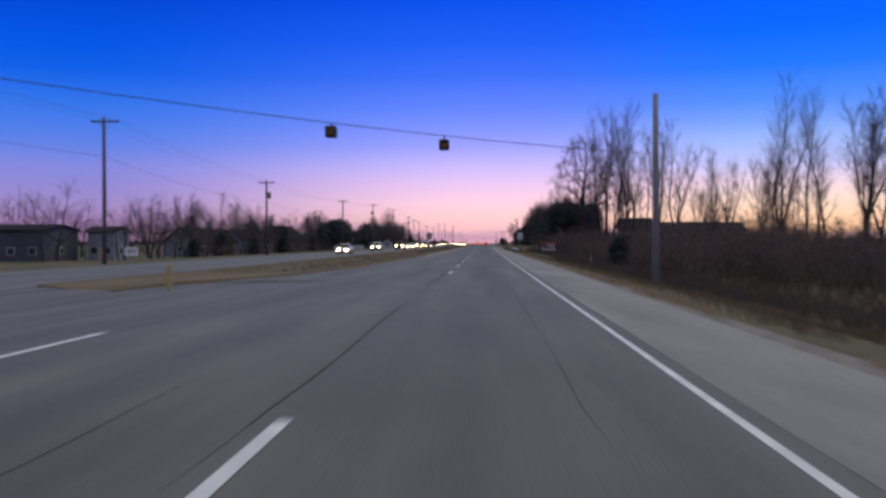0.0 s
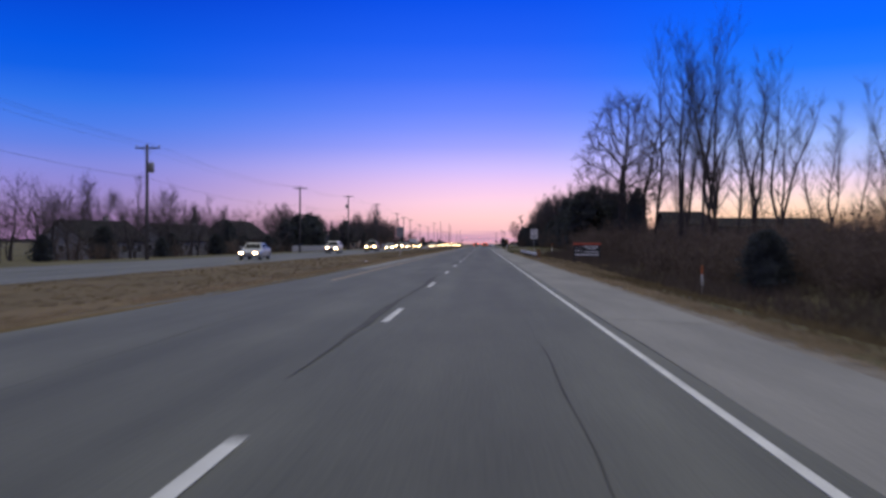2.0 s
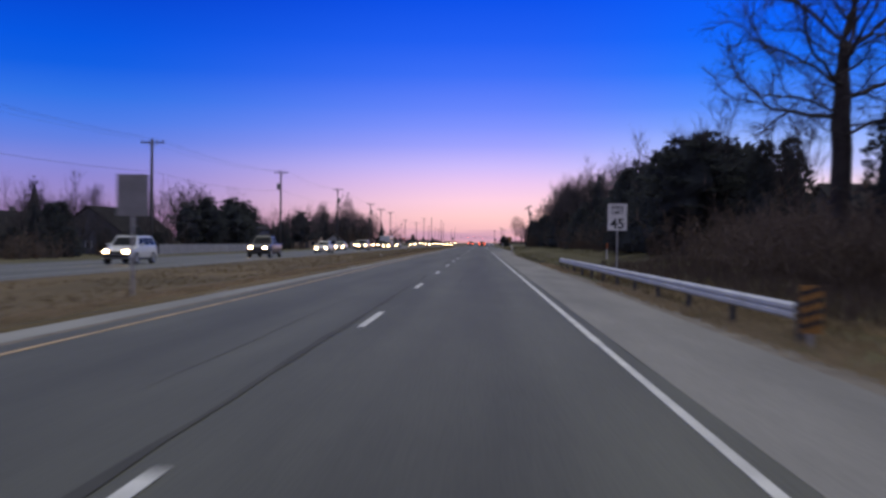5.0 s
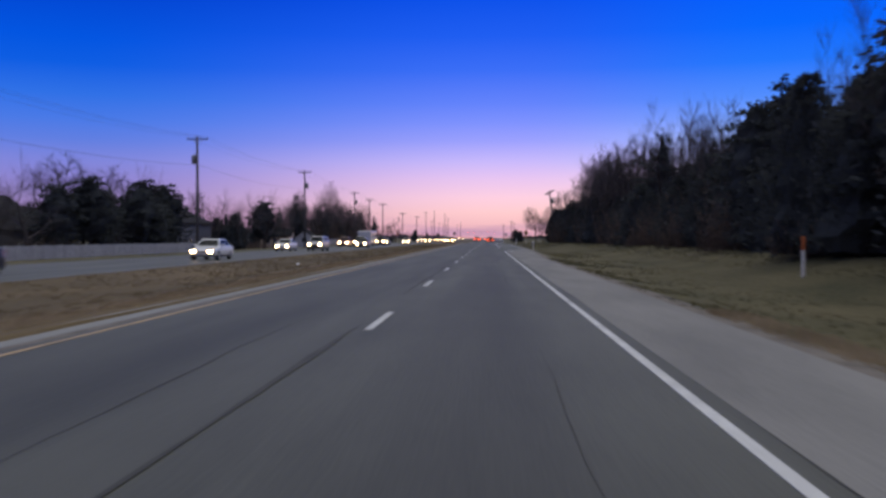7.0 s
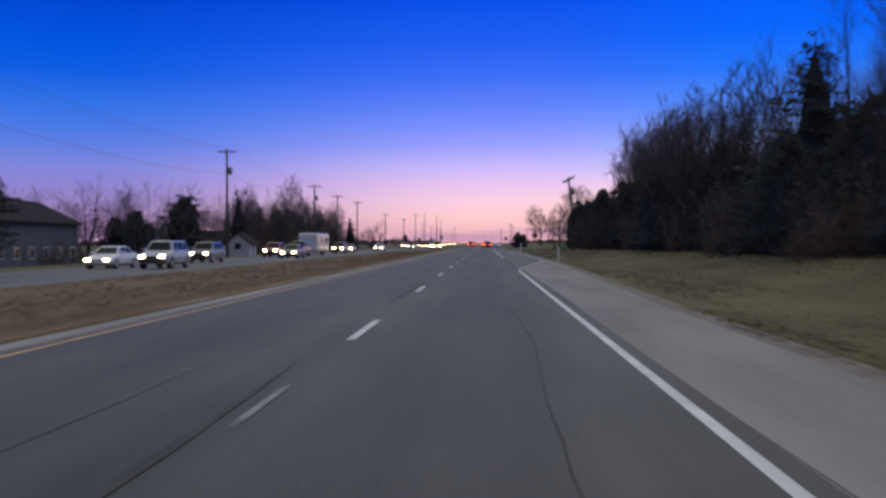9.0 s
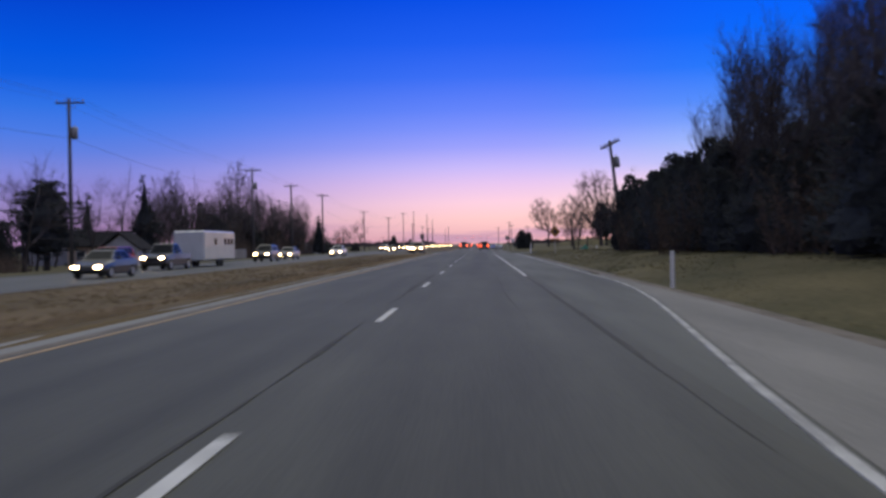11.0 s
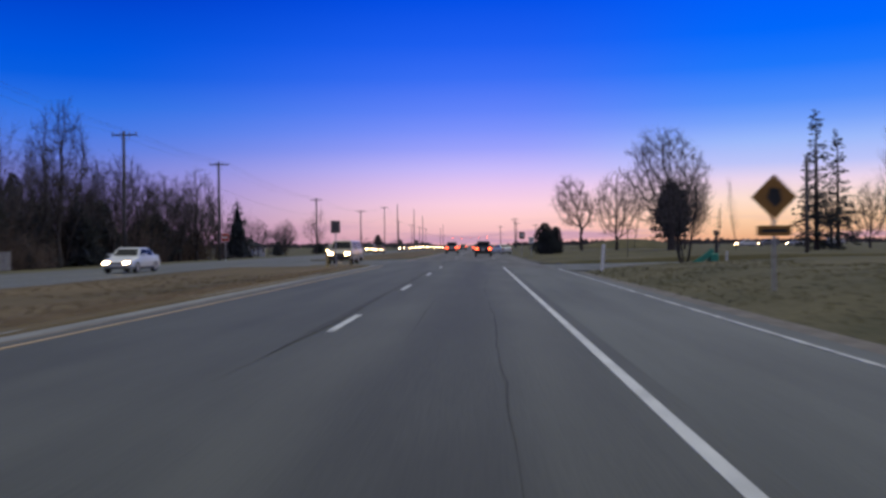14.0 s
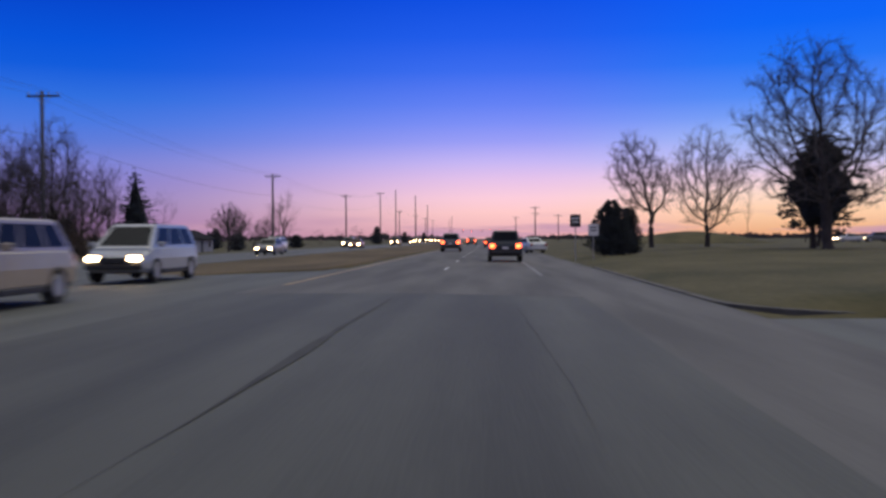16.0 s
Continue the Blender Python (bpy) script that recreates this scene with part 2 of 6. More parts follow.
POLE_WOOD = mat("weathered_pole_wood", (0.064, 0.061, 0.061), (0.130, 0.123, 0.120), 0.9, 2, 25, 0.4, spec=0.15, vary=0.15, stretched=(6, 6, 0.6))
RAIL_STEEL = mat("weathered_rail_steel", (0.50, 0.50, 0.49), (0.66, 0.66, 0.64), 0.6, 1.5, 20, 0.05, metal=0.15)
GALV = mat("galvanised_steel", (0.34, 0.34, 0.34), (0.48, 0.48, 0.47), 0.5, 2, 20, 0.05, metal=0.7, vary=0.1)
DARK_METAL = mat("dark_metal", (0.020, 0.020, 0.022), (0.045, 0.045, 0.045), 0.5, 3, 30, metal=0.3)
WIRE = mat("cable", (0.015, 0.015, 0.016), (0.03, 0.03, 0.03), 0.7, 3, 30)
PLASTIC_WHITE = mat("white_plastic_post", (0.74, 0.72, 0.68), (0.84, 0.82, 0.78), 0.6, 4, 30)
ORANGE = mat("orange_plastic", (0.48, 0.12, 0.03), (0.62, 0.17, 0.05), 0.6, 4, 30)
SIGN_WHITE = mat("sign_white", (0.68, 0.65, 0.62), (0.80, 0.77, 0.73), 0.5, 2, 20)
SIGN_YELLOW = mat("sign_yellow", (0.29, 0.135, 0.027), (0.37, 0.175, 0.037), 0.5, 2, 20)
SIGN_BROWN = mat("sign_back_brown", (0.075, 0.066, 0.066), (0.12, 0.105, 0.10), 0.6, 2, 20)
POST_YELLOW = mat("yellow_post_plastic", (0.40, 0.30, 0.11), (0.52, 0.40, 0.17), 0.6, 3, 20)
KERB_STONE = mat("worn_kerb_concrete", (0.070, 0.066, 0.060), (0.13, 0.122, 0.11), 0.9, 2, 25, 0.3, spec=0.2)
SIGN_BACK = mat("sign_back_aluminium", (0.20, 0.20, 0.20), (0.28, 0.28, 0.28), 0.5, 2, 20, metal=0.5)
BLACK = mat("black_paint", (0.012, 0.012, 0.013), (0.03, 0.03, 0.03), 0.6, 3, 30)
RED_TRIM = mat("red_board_trim", (0.38, 0.05, 0.025), (0.50, 0.085, 0.04), 0.6, 3, 30)
RUBBER = mat("tyre_rubber", (0.014, 0.014, 0.014), (0.03, 0.03, 0.03), 0.9, 4, 40)
GLASS = mat("dark_car_glass", (0.010, 0.012, 0.014), (0.018, 0.020, 0.022), 0.25, 1, 3, spec=0.05)
PANE = mat("window_glass", (0.020, 0.024, 0.030), (0.05, 0.055, 0.06), 0.12, 1, 3, spec=0.35)
LIT_PANE = lamp_mat("lit_window", (1.0, 0.62, 0.26), 0.5)
HEAD = lamp_mat("headlight_glow", (1.0, 0.66, 0.32), 42.0)
TAIL = lamp_mat("tail_light_glow", (1.0, 0.10, 0.03), 9.0)
TAIL_OFF = mat("tail_light_lens", (0.22, 0.012, 0.012), (0.30, 0.02, 0.02), 0.25, 2, 10)
AMBER = mat("amber_signal_lens", (0.30, 0.15, 0.02), (0.40, 0.20, 0.03), 0.25, 2, 10)
SHINGLES = mat("roof_shingles", (0.014, 0.014, 0.016), (0.030, 0.029, 0.032), 0.95, 1.2, 12, 0.4, spec=0.05, vary=0.2)
SIDING = mat("pale_siding", (0.19, 0.19, 0.205), (0.28, 0.28, 0.295), 0.8, 0.8, 6, 0.15, vary=0.2, stretched=(1, 1, 8))
SIDING_DARK = mat("dark_siding", (0.050, 0.052, 0.064), (0.088, 0.090, 0.106), 0.8, 0.8, 6, 0.15, vary=0.2, stretched=(1, 1, 8))
STEEL_SIDING = mat("grey_steel_siding", (0.20, 0.21, 0.23), (0.28, 0.29, 0.31), 0.6, 0.8, 12, 0.15, stretched=(8, 8, 0.4))
DOOR_TAN = mat("tan_door", (0.42, 0.31, 0.22), (0.52, 0.39, 0.28), 0.7, 2, 14)
FENCE_WHITE = mat("white_fence_board", (0.42, 0.42, 0.42), (0.56, 0.56, 0.55), 0.7, 2, 20, vary=0.12)
FENCE_DULL = mat("dull_white_fence_board", (0.25, 0.25, 0.26), (0.36, 0.36, 0.37), 0.8, 2, 20, vary=0.12)
FENCE_GREY = mat("grey_fence_board", (0.15, 0.145, 0.14), (0.24, 0.23, 0.22), 0.85, 2, 20, vary=0.2)
SLIDE_GREEN = mat("green_slide_plastic", (0.02, 0.20, 0.13), (0.035, 0.28, 0.18), 0.4, 2, 15)


# ---- mesh tools ----
class Shape:
    """Points and faces that grow into one mesh."""

    def __init__(self):
        self.v, self.f = [], []

    def quad(self, *ps):
        i = len(self.v)
        self.v += [tuple(p) for p in ps]
        self.f.append(tuple(range(i, i + len(ps))))

    def box(self, x0, y0, z0, x1, y1, z1, m=None, bevel=0.0):
        b = min(bevel, abs(x1 - x0) / 3, abs(y1 - y0) / 3, abs(z1 - z0) / 3)
        if b <= 0:
            ring = lambda z, s: [(x0, y0, z), (x1, y0, z), (x1, y1, z), (x0, y1, z)]
            rings = [ring(z0, 0), ring(z1, 0)]
        else:
            ring = lambda z, s: [(x0 + b, y0 + s, z), (x1 - b, y0 + s, z), (x1 - s, y0 + b, z), (x1 - s, y1 - b, z),
                                 (x1 - b, y1 - s, z), (x0 + b, y1 - s, z), (x0 + s, y1 - b, z), (x0 + s, y0 + b, z)]
            rings = [ring(z0, b), ring(z0 + b, 0), ring(z1 - b, 0), ring(z1, b)]
        self.loft(rings, m)

    def loft(self, rings, m=None, caps=True, closed=True):
        i, k = len(self.v), len(rings[0])
        for r in rings:
            self.v += [tuple(m @ Vector(p)) if m else tuple(p) for p in r]
        for a in range(len(rings) - 1):
            for b in range(k if closed else k - 1):
                c = (b + 1) % k
                self.f.append((i + a * k + b, i + a * k + c, i + (a + 1) * k + c, i + (a + 1) * k + b))
        if caps:
            self.f.append(tuple(i + b for b in reversed(range(k))))
            self.f.append(tuple(i + (len(rings) - 1) * k + b for b in range(k)))

    def tube(self, pts, radii, sides=6, caps=True):
        pts = [Vector(p) for p in pts]
        rings = []
        for j, p in enumerate(pts):
            d = (pts[min(j + 1, len(pts) - 1)] - pts[max(j - 1, 0)]).normalized()
            u = d.orthogonal().normalized() if abs(d.z) > 0.99 else d.cross(Vector((0, 0, 1))).normalized()
            w = d.cross(u)
            rings.append([p + (u * math.cos(a) + w * math.sin(a)) * radii[j] for a in (2 * math.pi * s / sides for s in range(sides))])
        self.loft(rings, None, caps)

    def spike(self, p, q, r):
        """A twig: three sides that run to a point."""
        d = (q - p)
        u = d.orthogonal().normalized() * r
        w = d.normalized().cross(u)
        i = len(self.v)
        self.v += [tuple(p + u), tuple(p - u * 0.5 + w * 0.87), tuple(p - u * 0.5 - w * 0.87), tuple(q)]
        self.f += [(i, i + 1, i + 3), (i + 1, i + 2, i + 3), (i + 2, i, i + 3)]

    def sprig(self, p, q, r, side):
        """The finest twig: a sliver that runs to a point."""
        u = (q - p).cross(side)
        u = u.normalized() * r if u.length > 1e-5 else Vector((r, 0, 0))
        i = len(self.v)
        self.v += [tuple(p + u), tuple(p - u), tuple(q)]
        self.f.append((i, i + 1, i + 2))

    def spray(self, p, d, length, width, up):
        """A small pointed tuft of needles or blades, folded along its middle."""
        s = d.cross(up)
        if s.length < 1e-4:
            s = d.orthogonal()
        s = s.normalized() * width
        mid = p + d * length * 0.45
        i = len(self.v)
        self.v += [tuple(p), tuple(mid + s), tuple(p + d * length), tuple(mid - s)]
        self.f += [(i, i + 1, i + 2), (i, i + 2, i + 3)]

    def mesh(self, name, material, smooth=False):
        me = bpy.data.meshes.new(name)
        me.from_pydata(self.v, [], self.f)
        me.materials.append(material)
        if smooth:
            me.polygons.foreach_set("use_smooth", [True] * len(me.polygons))
        me.update()
        return me


def part(name, shape, material, parent=None, label="", smooth=False):
    """Links a shape (or a ready mesh) as one mesh object, under its thing if one is given."""
    me = shape.mesh(name, material, smooth) if isinstance(shape, Shape) else shape
    ob = new(name, me)
    if parent is not None:
        ob.parent = parent
    if label:
        tagged(ob, label)
    return ob


def thing(name, label, category, m=None, group="", kind=""):
    ob = new(name)
    ob.empty_display_size = 0.2
    if m is not None:
        ob.matrix_world = m
    return tagged(ob, label, category, group, kind)


def at(x, y, z=0.0, turn=0.0, size=1.0):
    return pose(x, y, z, 0, 0, turn) @ Matrix.Diagonal((size, size, size, 1))


# ---- ground ----
PROFILE = [(-3000, -1.3), (-58, -1.3), (-48, -1.0), (-34, -0.45), (-28.5, -0.40), (-27.4, -0.36), (-14.0, -0.18), (-13.4, -0.18), (-9.2, -0.30), (-4.8, -0.06),
           (-4.4, -0.05), (0, -0.05), (3.6, -0.14), (6.6, -0.24), (7.6, -0.34), (10.5, -0.55), (14, -0.50), (20, -0.40), (60, -0.3), (3000, -0.3)]


def ground_z(x, y=0.0):
    for (xa, za), (xb, zb) in zip(PROFILE, PROFILE[1:]):
        if xa <= x <= xb:
            z = za + (zb - za) * (x - xa) / (xb - xa)
            break
    if 8.5 < x < 20 and y < 118:
        z -= 0.8 * math.sin(math.pi * (x - 8.5) / 11.5) * min(1, (118 - y) / 18)
    if x > 6.6 and 387 < y < 404.6:
        return -0.45
    if x > 7.6 and y > 150:
        bank = [(7.6, -0.34), (10.5, -0.42), (13.0, -0.32), (15.0, 0.2), (17.0, 0.52), (20.0, 0.66), (40.0, 0.7), (3000, 0.7)]
        for (xa, za), (xb, zb) in zip(bank, bank[1:]):
            if xa <= x <= xb:
                b = za + (zb - za) * (x - xa) / (xb - xa)
                if y > 270:
                    e = min(1, (y - 270) / 30)
                    b = b * (1 - e) + e * min(0.55, -0.3 + 0.13 * (x - 8))
                w = min(1, (y - 150) / 35)
                z = z * (1 - w) + w * b
                break
    if x > 7 and y > 345:
        w = min(1, (y - 345) / 35) * min(1, (x - 7) / 3)
        z = z * (1 - w) + w * (-0.12 + 0.42 * min(1, max(0, (x - 9) / 12)) + (0.16 * min(1, (x - 7) / 4) if y < 388 else 0.0))
    return z


shape = Shape()
xs = [-3000, -1200, -500, -250, -130, -80, -60, -50, -42, -34, -28.5, -27.4, -20, -12.2, -11.6, -9.9, -8.2, -6.5, -4.8, -4.4, 0, 3.6, 6.6, 7.6, 9, 10.5, 12, 14, 17, 20, 26, 34, 45, 60, 90, 150, 300, 600, 1300, 3000]
ys = [-2500, -900, -300, -120] + list(range(-60, 390, 10)) + [386.9, 387.1, 392, 398, 404.5, 404.7] + list(range(410, 520, 10)) + [540, 570, 610, 660, 720, 800, 900, 1100, 1500, 2500, 4600]
rnd = random.Random(4)
for y in ys:
    for x in xs:
        rough = 0.0 if -28 < x < 7.7 else 0.07 * noise.noise(Vector((x * 0.13, y * 0.07, 0)))
        shape.v.append((x, y, ground_z(x, y) + rough))
for j in range(len(ys) - 1):
    for i in range(len(xs) - 1):
        a = j * len(xs) + i
        shape.f.append((a, a + 1, a + 1 + len(xs), a + len(xs)))
ground = tagged(part("ground", shape, GRASS, smooth=True), "flat winter ground of brown and dull green grass", "ground", kind="structure")


def sheet(name, x0, x1, y0, y1, zf, material, label, category, step=10.0, xstep=None, kind="structure", parent=None, thick=0.05):
    """A slab that follows zf(x), with thickness at its rim."""
    s = Shape()
    nx = max(1, int(round((x1 - x0) / (xstep or 1.2))))
    ny = max(1, int(round((y1 - y0) / step)))
    for j in range(ny + 1):
        for i in range(nx + 1):
            x, y = x0 + (x1 - x0) * i / nx, y0 + (y1 - y0) * j / ny
            s.v.append((x, y, zf(x)))
    w = nx + 1
    for j in range(ny):
        for i in range(nx):
            a = j * w + i
            s.f.append((a, a + 1, a + 1 + w, a + w))
    base = len(s.v)
    rim = [i for i in range(w)] + [j * w + nx for j in range(1, ny + 1)] + [ny * w + i for i in range(nx - 1, -1, -1)] + [j * w for j in range(ny - 1, 0, -1)]
    for i in rim:
        x, y, z = s.v[i]
        s.v.append((x, y, z - thick))
    for k in range(len(rim)):
        q = (k + 1) % len(rim)
        s.f.append((rim[k], base + k, base + q, rim[q]))
    ob = part(name, s, material, parent)
    return tagged(ob, label, category, kind=kind) if parent is None else ob


def road_z(x):
    return 0.0 if x < 0 else -0.025 * x if x < 3.75 else -0.09375 - 0.038 * (x - 3.75)


def opp_z(x):
    return -0.10 + 0.0125 * (x + 12.0)


NEAR, FAR = -260.0, 1500.0
road = sheet("road", -4.05, 3.86, NEAR, 408.3, road_z, ASPHALT, "grey asphalt carriageway with worn lane lines and tar seams", "road")
sheet("road_beyond", -4.05, 3.86, 408.32, FAR, road_z, CONCRETE_ROAD, "pale worn concrete carriageway past the crossover", "road")
shoulder = sheet("shoulder", 3.864, 6.0, NEAR, 238.0, road_z, CONCRETE, "pale concrete shoulder beside the driving lane", "shoulder", xstep=0.6)
verge = sheet("gravel_verge", 6.004, 6.62, NEAR, 238.0, lambda x: road_z(x) - 0.03, GRAVEL, "rough gravel edge of the shoulder", "gravel", step=6)
sheet("median_shoulder", -5.1, -4.3, 90.0, 397.0, lambda x: -0.03, PALE_STRIP, "pale concrete strip along the median", "shoulder", step=6)
sheet("median_gravel", -4.296, -4.054, 90.0, 397.0, lambda x: -0.016, GRAVEL, "brownish grit between the concrete strip and the road", "gravel", step=6)
opposite = sheet("opposite_road", -27.4, -14.0, NEAR, FAR, opp_z, ASPHALT_OLD, "grey asphalt carriageway of the oncoming traffic", "road", xstep=3.35)
cross_near = sheet("crossover", -14.0, -4.05, -46.0, 26.0, lambda x: -0.022 + 0.011 * (x + 4.05), ASPHALT, "asphalt crossover through the median", "road")
sheet("crossover_far", -14.0, -4.05, 396.5, 426.0, lambda x: -0.022 + 0.011 * (x + 4.05), ASPHALT_OLD, "worn asphalt crossover through the median", "road", step=3)

# the turning lane opens with a taper and runs to the side street
def lane_edge(y):
    return 6.05 + 1.30 * min(1, max(0, (y - 238) / 46))


def lane_line(y):
    """The edge line, which bends out along the taper."""
    t = min(1, max(0, (y - 262) / 36))
    return 3.59 + (6.78 - 3.59) * (t * t * (3 - 2 * t)) ** 0.8


def widening(ys, inner, outer, drop):
    """A strip of paving along the road whose sides follow the given lines."""
    strip = Shape()
    for y in ys:
        a, b = inner(y), outer(y)
        m = (a + b) / 2
        strip.v += [(a, y, road_z(a) - drop), (m, y, road_z(m) - drop), (b, y, road_z(b) - drop), (b, y, road_z(b) - drop - 0.08)]
    for a in range(len(ys) - 1):
        for b in range(3):
            strip.f.append((a * 4 + b, a * 4 + b + 1, a * 4 + b + 5, a * 4 + b + 4))
    return strip


TAPER = [238.02, 246, 254, 262, 265, 268, 271, 275, 280, 285, 290, 295, 300, 304]
part("shoulder_taper", widening(TAPER, lambda y: max(3.866, lane_line(y) + 0.12), lane_edge, 0.0), CONCRETE, shoulder)
part("gravel_taper", widening(TAPER, lane_edge, lambda y: lane_edge(y) + 0.6, 0.03), GRAVEL, verge)
turn_lane = tagged(part("turning_lane", widening(TAPER[3:] + list(range(312, 385, 8)) + [391], lambda y: 3.864, lambda y: max(3.866, lane_line(y) + 0.118) if y < 304.5 else lane_edge(y), 0.004), ASPHALT_OLD), "grey asphalt turning lane beside the road", "road", kind="structure")
sheet("right_lane", 3.864, 6.7, 391, 520, lambda x: road_z(x) - 0.004, CONCRETE_ROAD, "grey asphalt outer lane past the side street", "road", step=10)
side_street = sheet("side_street", 6.7, 70.0, 387.5, 404.2, lambda x: -0.215 + 0.012 * min(10, max(0, x - 9)), ASPHALT_OLD, "asphalt side street that meets the road", "road", step=4, xstep=4)
sheet("turn_verge", 7.35, 7.95, 304.02, 387.4, lambda x: -0.26, GRAVEL, "gravel edge of the turning lane", "gravel", step=6)

# the median between the carriageways, with rounded ends
def rim(y):
    """The median's edge towards the driving lanes, which draws back at the first crossover."""
    knots = [(18, -10.4), (25.5, -8.9), (31, -7.2), (39.5, -5.9), (60, -5.25), (80, -5.0), (130, -5.0), (175, -4.72)]
    for (ya, xa), (yb, xb) in zip(knots, knots[1:]):
        if y <= yb:
            return xa + (xb - xa) * max(0, (y - ya) / (yb - ya))
    return -4.72


def median(name, y0, y1, label):
    s = Shape()
    ny = max(4, int((y1 - y0) / 4))
    cols = [-14.06, -14.05, -13.4, -12.0, -10.6, -9.4, -8.0, -6.6, -5.4, -5.0, -4.99]
    for j in range(ny + 1):
        y = y0 + (y1 - y0) * j / ny
        e = min(1.0, min(y - y0, y1 - y) / 5.0)
        k = math.sqrt(max(0.0, 1 - (1 - e) ** 2))
        for x in cols:
            span = (rim(y) + 14.05) / 9.05
            xx = -9.6 + (-14.05 + (x + 14.05) * span + 9.6) * (0.06 + 0.94 * k)
            near = min(1.0, min(y - y0, y1 - y) / 22.0)
            dip = -0.02 + 0.05 * (1 - near) - 0.16 * math.sin(math.pi * min(1, max(0, (x + 14.05) / 9.05))) * near
            s.v.append((xx, y, (0.012 if 0 < j < ny else -0.075) - (0.16 if x in (-14.06, -4.99) else 0.0) + dip + (0.010 * (x + 5.0)) + 0.03 * noise.noise(Vector((xx, y * 0.3, 3)))))
    w = len(cols)
    for j in range(ny):
        for i in range(w - 1):
            a = j * w + i
            s.f.append((a, a + 1, a + 1 + w, a + w))
    return tagged(part(name, s, STRAW, smooth=True), label, "median", kind="structure")


shape = Shape()
for y in [26.01] + list(range(30, 91, 5)):
    e = rim(y) - 0.5
    shape.v += [(e, y, -0.02 + 0.011 * (e + 4.05)), ((e - 4.05) / 2, y, -0.017), (-4.05, y, -0.014)]
for a in range(13):
    for b in range(2):
        shape.f.append((a * 3 + b, a * 3 + b + 1, a * 3 + b + 4, a * 3 + b + 3))
tagged(part("turning_pocket", shape, ASPHALT), "asphalt wedge beside the tapering median", "road", kind="structure")
median("median", 20.0, 399.5, "grass median of dry straw-coloured grass")
median_far = median("median_far", 420.0, 1200.0, "grass median of dry straw-coloured grass beyond the crossover")


# ---- road markings, each a thin raised strip on its road ----
def stripe(name, x0, x1, y0, y1, zf, material, parent, lift=0.006):
    s = Shape()
    n = max(1, int((y1 - y0) / 12))
    for j in range(n + 1):
        y = y0 + (y1 - y0) * j / n
        s.v += [(x0, y, zf(x0) + lift), (x1, y, zf(x1) + lift), (x1, y, zf(x1)), (x0, y, zf(x0))]
    for j in range(n):
        a = j * 4
        s.f += [(a, a + 1, a + 5, a + 4), (a + 1, a + 2, a + 6, a + 5), (a + 3, a, a + 4, a + 7)]
    s.f += [(3, 2, 1, 0), (n * 4, n * 4 + 1, n * 4 + 2, n * 4 + 3)]
    return part(name, s, material, parent)


CYCLE = 12.192
for k in range(-8, 66):
    if k in (1, 2, 33, 34):
        continue
    y = k * CYCLE
    stripe("lane_dash", -0.06, 0.06, y - 3.1, y, road_z, WHITE_LINE, road)
stripe("faded_dash", -0.03, 0.04, 222.7, 224.4, road_z, FADED_LINE, road)
stripe("edge_line", 3.54, 3.64, NEAR, 130.0, road_z, WHITE_LINE, road)
for y0, y1 in ((130.0, 187.0), (187.25, 214.2), (214.7, 262.0)):
    stripe("edge_line", 3.525, 3.65, y0, y1, road_z, WHITE_LINE, road)
stripe("edge_line", 3.525, 3.65, 300.0, 391.5, road_z, WHITE_LINE, road)
stripe("edge_line", 3.52, 3.655, 420.0, 900.0, road_z, FADED_LINE, road)
shape = Shape()
ty = list(range(74, 398, 6))
for y in ty:
    x = -3.62 - 0.25 * min(1, max(0, (y - 140) / 45)) + 0.22 * min(1, max(0, (y - 335) / 30))
    for dx, dz in ((-0.045, 0.006), (0.045, 0.006), (0.045, 0.0), (-0.045, 0.0)):
        shape.v.append((x + dx, y, dz))
for a in range(len(ty) - 1):
    for b in range(3):
        shape.f.append((a * 4 + (b + 3) % 4, a * 4 + b, a * 4 + b + 4, a * 4 + (b + 3) % 4 + 4))
part("median_line", shape, YELLOW_LINE, road)
stripe("median_line", -3.76, -3.65, 412.0, 900.0, road_z, YELLOW_LINE, road)
stripe("edge_line", -14.5, -14.38, -20, 390, opp_z, FADED_LINE, opposite)
stripe("turn_dash", -4.43, -4.30, 3.7, 7.0, lambda x: -0.024, WHITE_LINE, cross_near)
for y in (-30, 40, 130, 230, 330, 430, 530, 640):
    stripe("lane_line", -19.9, -19.78, y, y + 60, opp_z, FADED_LINE, opposite)
    stripe("lane_line", -16.1, -15.98, y, y + 60, opp_z, FADED_LINE, opposite)
    stripe("lane_line", -23.7, -23.58, y, y + 60, opp_z, FADED_LINE, opposite)
# the turning lane's own line, which bends out along the taper
shape = Shape()
ty = TAPER[3:] + list(range(312, 385, 9)) + [391]
for y in ty:
    x = lane_line(y)
    for dx, dz in ((-0.055, 0.008), (0.055, 0.008), (0.055, -0.004), (-0.055, -0.004)):
        shape.v.append((x + dx, y, road_z(x) + dz))
for a in range(len(ty) - 1):
    for b in range(3):
        shape.f.append((a * 4 + (b + 3) % 4, a * 4 + (b + 4) % 4, a * 4 + (b + 4) % 4 + 4, a * 4 + (b + 3) % 4 + 4))
part("edge_line", shape, WORN_LINE, turn_lane)


